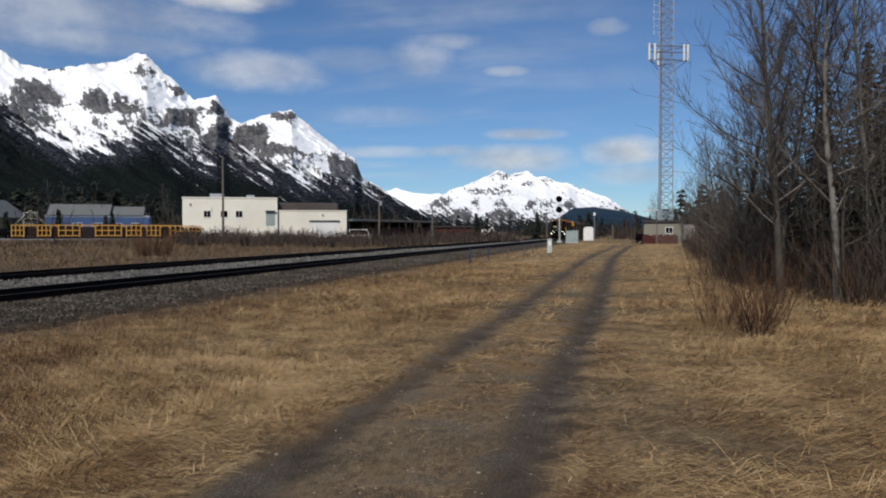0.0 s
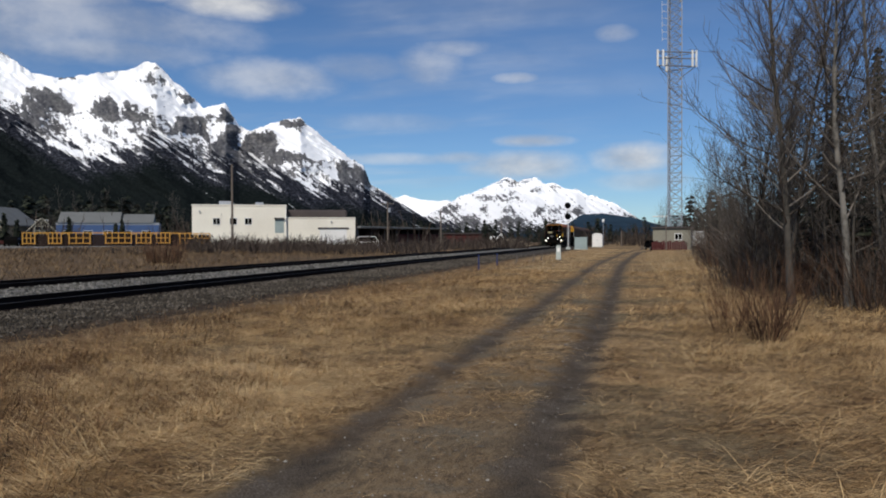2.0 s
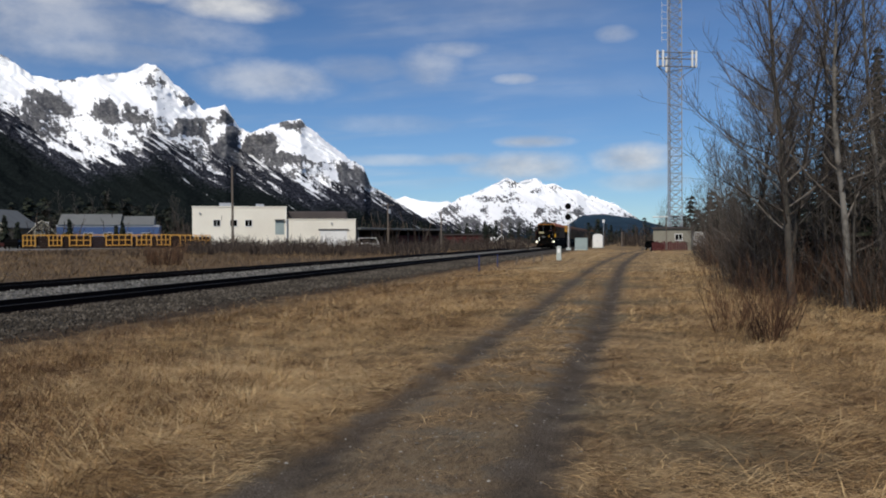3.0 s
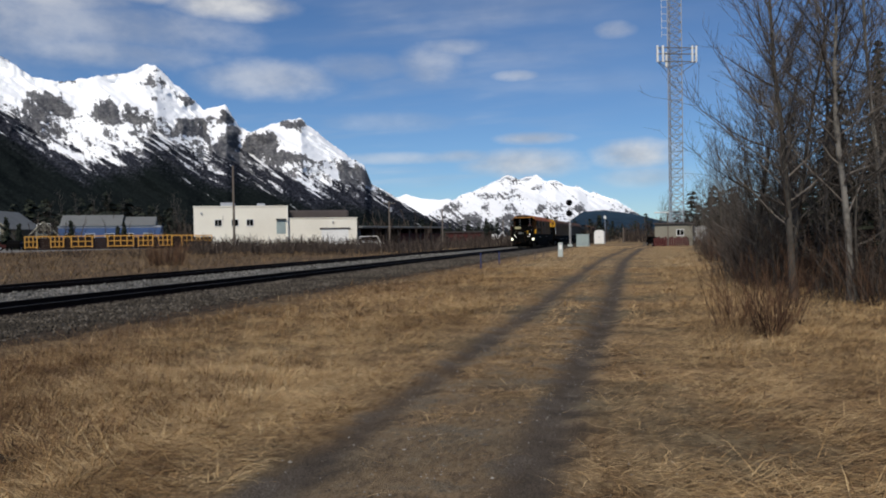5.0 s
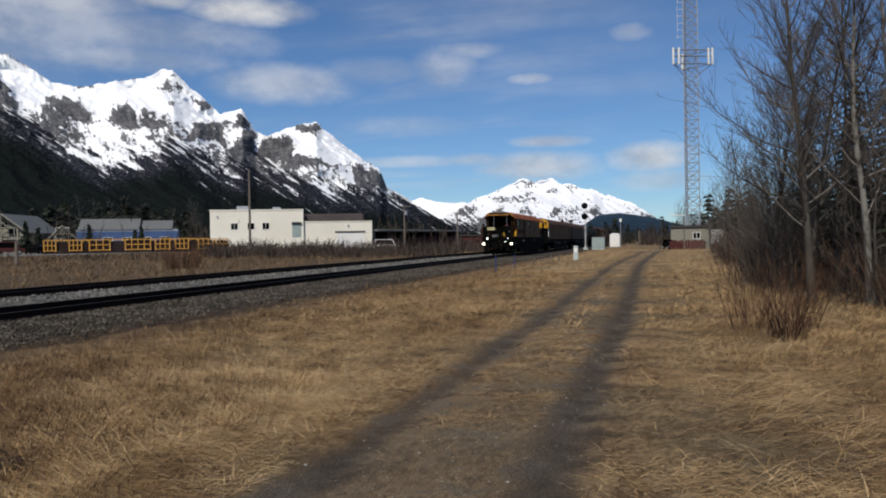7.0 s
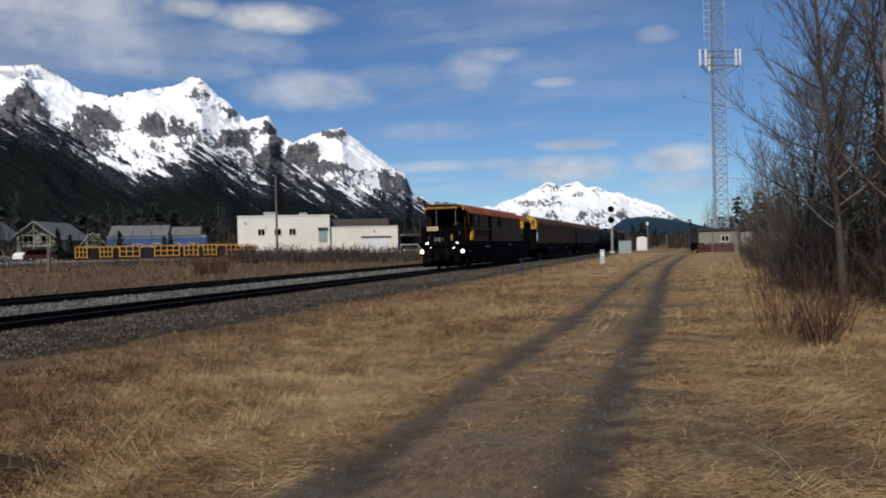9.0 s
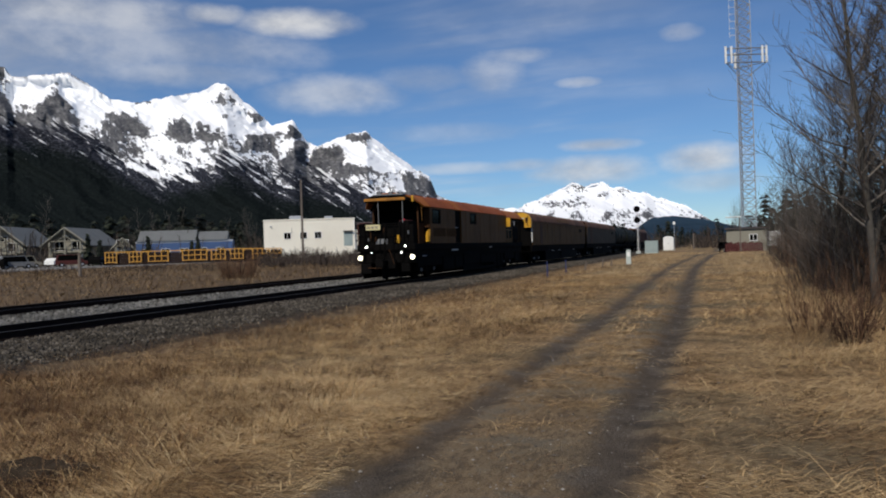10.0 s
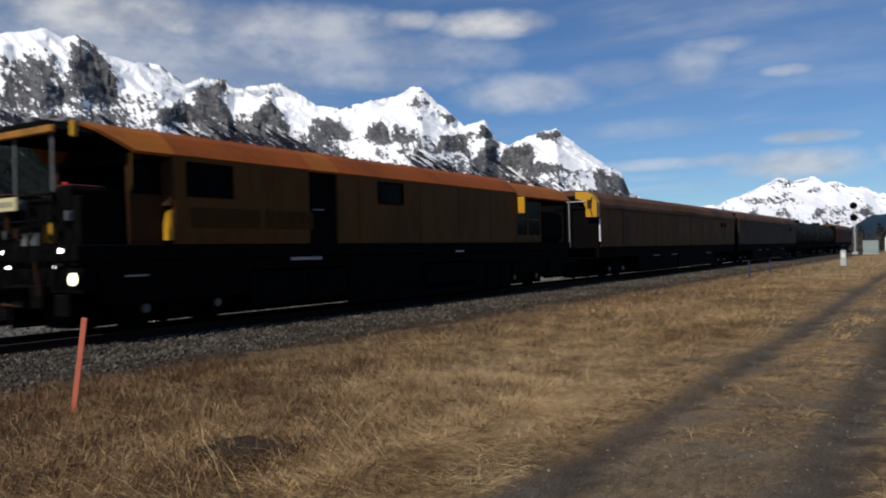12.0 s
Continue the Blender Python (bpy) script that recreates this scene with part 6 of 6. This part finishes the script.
power_pole(-28.6, 100, 10.4, 0)
power_pole(-17.79, 150, 8.4, 1, True)
power_pole(-13.99, 152, 7.0, 0)
power_pole(-9.66, 172, 5.4, 0)
power_pole(-5.82, 190, 6.2, 0)
yard = thing("yard_light", "thin pale steel mast with a white lamp box beside the hut", "yard light", facing(-2.5, 160))
part("shaft", rods(((0, 0, -0.2), (0, 0, 5.2), 0.07, 0.05)), M_GALV, yard)
part("lamp_box", boxes((-0.22, 0.22, -0.15, 0.15, 4.9, 5.5), bevel=0.03), M_WHITE, yard, "white lamp box")
power_pole(-1.25, 172, 3.2, 0)
power_pole(-50.97, 78, 2.2, 0)
power_pole(-43.14, 70, 1.9, 0)

# gravel road and yard across the railway
xs, ys = np.linspace(-150, -68, 12), np.linspace(-10, 150, 40)
gx, gy = np.meshgrid(xs, ys, indexing="ij")
gx = gx + 3 * smooth_noise(gx * 0.02, gy * 0.05, 6, 2)
tagged(new("yard_road", array_mesh("yard_road", np.stack([gx.ravel(), gy.ravel(), land(gx, gy).ravel() + 0.03], 1), grid_faces(12, 40), M_GRAVEL, True)), "pale gravel yard and road", "road", kind="structure")


# ---- buildings across the railway ----
def window_in(parent, x, z, w, h, y=-0.02, sill=True):
    win = part("window", boxes((x - w / 2, x + w / 2, y - 0.03, y, z, z + h)), M_GLASS, parent, "dark window")
    part("window_frame", boxes((x - w / 2 - 0.08, x - w / 2, y - 0.08, y, z - 0.08, z + h + 0.08), (x + w / 2, x + w / 2 + 0.08, y - 0.08, y, z - 0.08, z + h + 0.08), (x - w / 2, x + w / 2, y - 0.08, y, z + h, z + h + 0.08),
                               (x - w / 2, x + w / 2, y - 0.08, y, z - 0.08, z), (x - 0.03, x + 0.03, y - 0.07, y, z, z + h)), M_WHITE, win)


def white_building():
    p0, p1 = bearing(-31.27, 150), bearing(-20.07, 150)
    run = p1 - p0
    yaw = math.degrees(math.atan2(run.y, run.x))
    L, base = run.length, 0.78
    bld = thing("warehouse", "long cream-white flat-roofed warehouse with small square windows", "building", pose(p0.x, p0.y, base - 0.1, 0, 0, yaw))
    k = L * 0.565
    part("wall", boxes((0, k, 0, 14, 0, 7.15)), M_CREAM, bld, "cream rendered main block")
    part("wall", boxes((k, L, 0.6, 12, 0, 4.95)), M_CREAM, bld, "cream rendered lower block")
    part("parapet", boxes((-0.1, k + 0.1, -0.1, 14.1, 7.15, 7.35)), M_CREAM, bld)
    part("parapet", boxes((k + 0.1, L + 0.1, 0.5, 12.1, 4.95, 5.1)), M_CREAM, bld)
    part("roof", boxes((k + 0.1, L - 1.2, 4.0, 12.0, 5.0, 6.6), bevel=0.3), M_DARKROOF, bld, "dark upper roof of the lower block")
    for x in (0.135, 0.235, 0.325):
        window_in(bld, L * x + 0.3, 3.75, 1.15, 1.1)
    pieces("roof_unit", ((4.5, 7.0, 3, 5, 7.3, 8.1), (11, 12.5, 3, 5, 7.3, 7.9)), M_GALV, bld, "rooftop ventilation unit", 0.05)
    door = part("loading_door", boxes((k - 2.0, k - 0.4, -0.06, -0.01, 2.2, 4.8)), M_GREYBOX, bld, "grey high loading door")
    part("canopy", boxes((k - 2.1, k - 0.3, -0.5, -0.01, 4.8, 4.95)), M_DARKROOF, door)
    gate = part("garage_door", boxes((L - 6.6, L - 1.6, 0.54, 0.58, 0, 3.0)), M_WHITE, bld, "wide white garage door")
    part("lintel", boxes((L - 6.9, L - 1.3, 0.35, 0.58, 3.0, 3.2)), M_DARKROOF, gate, "dark lintel")
    part("lamp", boxes((L - 4.6, L - 4.3, 0.3, 0.58, 4.1, 4.4), (1.2, 1.5, -0.3, 0, 5.9, 6.2), bevel=0.05), M_GALV, bld)
    part("edge_trim", boxes((k - 0.05, k + 0.05, -0.08, 0.6, 0, 7.15)), M_WHITE, bld)


white_building()


def open_shed():
    p0, p1 = bearing(-19.9, 152), bearing(-14.1, 178)
    run = p1 - p0
    L = run.length
    s = thing("open_shed", "long low open-fronted shed with a pale flat roof", "shed", pose(p0.x, p0.y, 0.4, 0, 0, math.degrees(math.atan2(run.y, run.x))))
    part("roof", boxes((-0.5, L + 0.5, -1.0, 9, 3.35, 3.75), bevel=0.05), M_GREYROOF, s)
    part("back_wall", boxes((0, L, 8.5, 8.8, 0, 3.35)), M_DARKROOF, s)
    part("side_wall", boxes((0, 0.25, 0, 8.5, 0, 3.35)), M_GREYROOF, s)
    part("side_wall", boxes((L - 0.25, L, 0, 8.5, 0, 3.35)), M_DARKROOF, s)
    for i in range(1, 7):
        part("post", boxes((L * i / 7 - 0.1, L * i / 7 + 0.1, -0.1, 0.1, 0, 3.35)), M_POLE, s)
    part("half_wall", boxes((L * 0.45, L - 0.3, 0.1, 0.25, 0, 2.3)), M_DARKRED, s, "dull red board wall")


open_shed()


def blue_building():
    p = facing(-36.5, 172, -6)
    s = thing("blue_workshop", "long low blue-clad workshop with grey roofs", "building", p)
    part("wall", boxes((-9.6, 9.3, 0, 9, 0, 4.3)), M_BLUE, s)
    part("band", boxes((-9.7, 9.4, -0.06, -0.01, 3.9, 4.3)), M_GALV, s, "pale eaves band")
    for x0, x1, z in ((-9.4, 2.0, 6.6), (2.4, 8.3, 6.2)):
        bm = bmesh.new()
        prism(bm, [(-0.3, 4.3), (9.3, 4.3), (4.5, z)], x0, x1)
        bmesh.ops.transform(bm, matrix=Matrix(((0, 1, 0, 0), (1, 0, 0, 0), (0, 0, 1, 0), (0, 0, 0, 1))), verts=bm.verts)
        bmesh.ops.recalc_face_normals(bm, faces=bm.faces)
        part("roof", bm, M_GREYROOF, s, "grey pitched roof")
    for i in range(5):
        window_in(s, -7.5 + 3.6 * i, 1.5, 1.6, 1.2)


blue_building()


def gable_house(az, d, w, depth, eave, ridge_z, turn, label, wall=M_LODGE):
    h = thing("gabled_house", label, "house", facing(az, d, turn), "houses")
    bm = bmesh.new()
    prism(bm, [(-w / 2, 0), (w / 2, 0), (w / 2, eave), (0, ridge_z - 0.25), (-w / 2, eave)], 0, depth)
    part("wall", bm, wall, h, "cream gable wall")
    for s in (-1, 1):
        bm = bmesh.new()
        prism(bm, [(s * (w / 2 + 0.9), eave - 0.65), (0, ridge_z), (0, ridge_z - 0.22), (s * (w / 2 + 0.9), eave - 0.87)], -1.6, depth + 0.5)
        part("roof", bm, M_GREYROOF, h, "steep grey roof slope")
        # gable boards take the darkened cream, as if shaded
        part("barge_board", rods(((s * (w / 2 + 0.9), -1.62, eave - 0.75), (0, -1.62, ridge_z - 0.1), 0.16), sides=4), M_LODGE, h, "barge board, cream dulled for shade")
    part("gable_truss", rods(((0, -1.55, eave - 0.2), (0, -1.55, ridge_z - 0.3), 0.12), ((-w * 0.36, -1.55, eave + 0.2), (w * 0.36, -1.55, eave + 0.2), 0.12), ((-w * 0.2, -1.55, eave + 0.2), (0, -1.55, eave + 1.3), 0.1), ((w * 0.2, -1.55, eave + 0.2), (0, -1.55, eave + 1.3), 0.1), sides=4), M_LODGE, h, "timber truss in the gable, cream dulled for shade")
    for x in (-w * 0.38, 0.0, w * 0.38):
        part("porch_post", boxes((x - 0.14, x + 0.14, -1.65, -1.4, 0, eave + 0.1)), M_LODGE, h)
    part("balcony", boxes((-w * 0.42, w * 0.42, -1.5, 0, 2.5, 2.7), (-w * 0.42, w * 0.42, -1.5, -1.42, 3.3, 3.4)), M_LODGE, h)
    for x in (-w * 0.22, w * 0.22):
        window_in(h, x, 3.0, w * 0.25, 1.6)
        window_in(h, x, 0.6, w * 0.22, 1.5)
    window_in(h, 0.0, eave + 0.3, w * 0.14, 1.0)


gable_house(-43.75, 168, 7.6, 14, 4.4, 7.3, -24, "cream gabled lodge with white trusses and a big grey roof")
gable_house(-47.4, 172, 7.4, 13, 4.6, 7.8, -24, "cream gabled lodge half hidden by bare trees")
gable_house(-46.0, 190, 8, 10, 3.6, 5.6, 10, "low cream house behind the lodges")
gable_house(-40.5, 165, 3.0, 7, 3.2, 5.0, 0, "small white gabled house beside the racks", M_WHITE)


# yellow cage racks in a row on the yard
def racks():
    edges = [(-41.59, -40.89), (-40.11, -39.37), (-38.91, -37.66), (-36.72, -35.14), (-34.83, -33.92), (-33.56, -32.71), (-32.06, -31.08), (-30.9, -30.1)]
    d = 126
    for i, (a0, a1) in enumerate(edges):
        w = 2 * d * math.tan(radians(a1 - a0) / 2)
        r = thing("cage_rack", "yellow welded steel cage rack standing on the gravel yard", "steel rack", facing((a0 + a1) / 2, d, 0), "yellow racks")
        h, dep = 2.0, 1.5
        for x in (-w / 2, w / 2):
            for y in (0, dep):
                part("post", boxes((x - 0.07, x + 0.07, y - 0.07, y + 0.07, 0.35 if i % 2 else 0.3, h)), M_RACK, r)
        for z in (0.45, 1.2, h - 0.06):
            part("rail", boxes((-w / 2, w / 2, -0.08, 0.04, z - 0.06, z + 0.06)), M_RACK, r)
            part("rail", boxes((-w / 2, w / 2, dep - 0.04, dep + 0.08, z - 0.06, z + 0.06)), M_RACK, r)
        n = max(3, round(w / 0.95))
        for k in range(1, n):
            x = -w / 2 + w * k / n
            part("bar", boxes((x - 0.06, x + 0.06, -0.07, 0.03, 0.4, h)), M_RACK, r)
        part("skid", boxes((-w / 2, w / 2, 0, dep, -0.05, 0.3)), M_TIMBER, r, "dark timber skid")
        part("load", boxes((-w / 2 + 0.1, w / 2 - 0.1, 0.12, dep - 0.1, 0.3, 1.75), bevel=0.1), M_TIMBER, r, "dark brown load")
        if i < len(edges) - 1:
            g0, g1 = a1, edges[i + 1][0]
            w2 = 2 * d * math.tan(radians(g1 - g0) / 2) - 0.2
            s = thing("timber_stack", "stack of dark brown timber between the yellow racks", "timber stack", facing((g0 + g1) / 2, d + 0.3), "timber stacks")
            for k in range(5):
                part("plank_layer", boxes((-w2 / 2 - 0.08, w2 / 2 + 0.08, 0, 1.4, 0.34 * k, 0.34 * k + 0.325), bevel=0.02), M_TIMBER, s)
            part("top_rail", boxes((-w2 / 2, w2 / 2, 0, 0.12, 1.85, 2.0)), M_RACK, s, "yellow top bar")
            for x in (-w2 / 2 + 0.1, w2 / 2 - 0.1):
                part("stanchion", boxes((x - 0.05, x + 0.05, 0.0, 0.1, 1.65, 1.86)), M_RACK, s)


racks()


def parked_car(az, d, turn, paint, label, van=False):
    c = thing("parked_car", label, "car", facing(az, d, turn), "parked cars")
    h = 1.85 if van else 1.42
    bm = bmesh.new()
    side = [(-2.2, 0.35), (2.2, 0.35), (2.22, 0.8), (1.5 if van else 1.25, 0.95), (1.0 if van else 0.6, h), (-1.9 if van else -1.3, h), (-2.15, 0.95)]
    prism(bm, side, -0.85, 0.85)
    part("body", bm, paint, c)
    part("glass", prism(bmesh.new(), [(1.25 if van else 0.98, 1.0), (0.95 if van else 0.55, h - 0.1), (-1.8 if van else -1.2, h - 0.1), (-2.0 if van else -1.8, 1.0)], -0.87, 0.87), M_GLASS, c)
    for x in (-1.4, 1.4):
        for y in (-0.82, 0.82):
            wh = part("wheel", rods(((x, y - 0.1, 0.33), (x, y + 0.1, 0.33), 0.33), sides=14), M_BLACK, c)
            part("rim", rods(((x, y - 0.12, 0.33), (x, y + 0.12, 0.33), 0.18), sides=10), M_GALV, wh)


for az_, d, turn, paint, lab, van in ((-50.9, 118, 20, M_GALVDARK, "dull grey car parked on the gravel yard", False), (-50.0, 121, 15, M_GALVDARK, "dull silver-grey car parked on the yard", False), (-49.2, 124, 18, M_BLACK, "dark car parked on the yard", False),
                                      (-47.7, 126, 80, M_BLACK, "black car parked beside the lodges", False), (-46.8, 128, 15, M_GALVDARK, "dull grey van parked by the lodges", True), (-46.3, 134, 10, M_LODGE, "dull white van behind the parked cars", True),
                                      (-44.5, 148, 60, M_WHITE, "small white car on the yard", False), (-43.6, 132, 5, M_DARKRED, "dull purple-red van parked by the lodge", True), (-42.1, 131, 80, M_BLACK, "small dark car beside the racks", False),
                                      (-19.1, 140, 5, M_WHITE, "white pickup parked before the open shed", True), (-52.2, 130, 10, M_GREYCAR, "dark grey car under bare trees", False)):
    parked_car(az_, d, turn, paint, lab, van)

sign = thing("field_sign", "small white sign board on two posts in the brown field", "sign", facing(-55.9, 72))
part("board", boxes((-0.42, 0.42, -0.03, 0.03, 0.75, 1.75), bevel=0.01), M_LODGE, sign, "weathered white board")
for x in (-0.32, 0.32):
    part("post", boxes((x - 0.04, x + 0.04, 0.03, 0.1, -0.2, 1.6)), M_POLE, sign)

# heap of sand beside the line, with the red building behind
gx, gy = np.meshgrid(np.linspace(-1, 1, 34), np.linspace(-1, 1, 26), indexing="ij")
hz = np.clip(1 - np.abs(gx) ** 1.5 - gy ** 2 * 0.9, 0, 1) ** 1.15 * (1 + 0.14 * smooth_noise(gx * 3, gy * 3, 14, 3)) * 1.75 - 0.05
ob = new("sand_heap", array_mesh("sand_heap", np.stack([gx.ravel() * 4.6, gy.ravel() * 3.5, hz.ravel()], 1), grid_faces(34, 26), M_PILE, True))
ob.matrix_basis = facing(-9.0, 150)
tagged(ob, "low heap of pale brown sand beside the tracks", "sand heap")
barn = thing("red_barn", "low dark red shed behind brown brush", "shed", facing(-12.2, 180))
part("wall", boxes((-5, 5, 0, 6, 0, 2.6)), M_DARKRED, barn)
part("roof", boxes((-5.4, 5.4, -0.4, 6.4, 2.6, 2.85)), M_DARKROOF, barn)
digger = thing("excavator", "small pale excavator beside the sand heap", "excavator", facing(-10.3, 158))
part("cab", boxes((-0.5, 0.5, 0, 1.2, 0.9, 2.2), bevel=0.08), M_WHITE, digger)
part("track_frame", boxes((-1.2, 1.2, 0, 1.6, 0, 0.8), bevel=0.2), M_BLACK, digger)
part("boom", rods(((0.5, 0.5, 1.2), (1.7, 0.5, 2.6), 0.16), ((1.7, 0.5, 2.6), (2.6, 0.5, 1.0), 0.12), sides=6), M_WHITE, digger)

# sheds and a truck at the end of the grass track
shed = thing("grey_shed", "weathered grey shed with a flat pale roof among bare trees", "shed", pose(4.4, 118, 0, 0, 0, -6))
part("wall", boxes((-2.6, 2.6, 0, 5, 0, 3.1)), M_LODGE, shed)
part("roof", boxes((-2.8, 2.8, -0.3, 5.2, 3.1, 3.3)), M_DARKROOF, shed)
window_in(shed, 0.9, 1.5, 0.9, 0.8)
pole = thing("lamp_arm", "short yard lamp on a pole with a white shade", "yard lamp", pose(2.9, 114, 0))
part("shaft", rods(((0.6, 0, -0.2), (0.6, 0, 4.6), 0.07)), M_POLE, pole)
part("shade", boxes((-1.2, 0.8, -0.25, 0.25, 4.6, 4.75), bevel=0.05), M_WHITE, pole)
fence = thing("board_fence", "dark red board fence by the grey shed", "fence", pose(3.2, 115.5, 0))
for i in range(16):
    part("board", boxes((-1.6 + 0.3 * i, -1.6 + 0.3 * i + 0.26, 0, 0.05, 0, 1.15 + 0.1 * (i % 3))), M_DARKRED, fence)
parked_car(0.95, 119, -75, M_BLACK, "dark pickup truck parked at the end of the grass track", False)
trailer = thing("white_trailer", "white box trailer half hidden by the thicket", "trailer", pose(8.0, 121, 0))
part("box", boxes((-1.6, 1.2, 0, 4, 0.6, 2.7), bevel=0.1), M_WHITE, trailer)
part("wheel", rods(((-1.3, 0.4, 0.35), (-1.1, 0.4, 0.35), 0.35), sides=14), M_BLACK, trailer)
part("wheel", rods(((0.8, 0.4, 0.35), (1.0, 0.4, 0.35), 0.35), sides=14), M_BLACK, trailer)

# dug-over dark earth beside the verge
nr = np.random.RandomState(9)
gx, gy = np.meshgrid(np.linspace(-1, 1, 26), np.linspace(-1, 1, 22), indexing="ij")
rr = np.clip(1 - gx ** 2 - gy ** 2, 0, 1)
hz = rr ** 0.7 * (0.13 + 0.08 * smooth_noise(gx * 4, gy * 4, 15, 3)) - 0.03
ob = new("earth_mound", array_mesh("earth_mound", np.stack([gx.ravel() * 0.55, gy.ravel() * 0.4, hz.ravel()], 1), grid_faces(26, 22), M_EARTH, True))
ob.matrix_basis = pose(-5.05, 4.85, 0, 0, 0, 20)
tagged(ob, "small mound of dark dug earth in dry grass", "earth mound")


# ---- what moves ----
def motions():
    for car in TRAIN:
        y = car["front"]
        walk(car, [(t, pose(TRACK_X, FRONT0 - SPEED * t + y, RAIL_Z + 0.003)) for t in (0, 3, 6, 9, 12)])
    for wheel, x, y in WHEELS:
        rows = []
        for i in range(0, 361):
            rows.append((i / 30, pose(x, y, 0.46, math.degrees(SPEED * i / 30 / 0.46) % 360, 0, 0)))
        walk(wheel, rows)


motions()
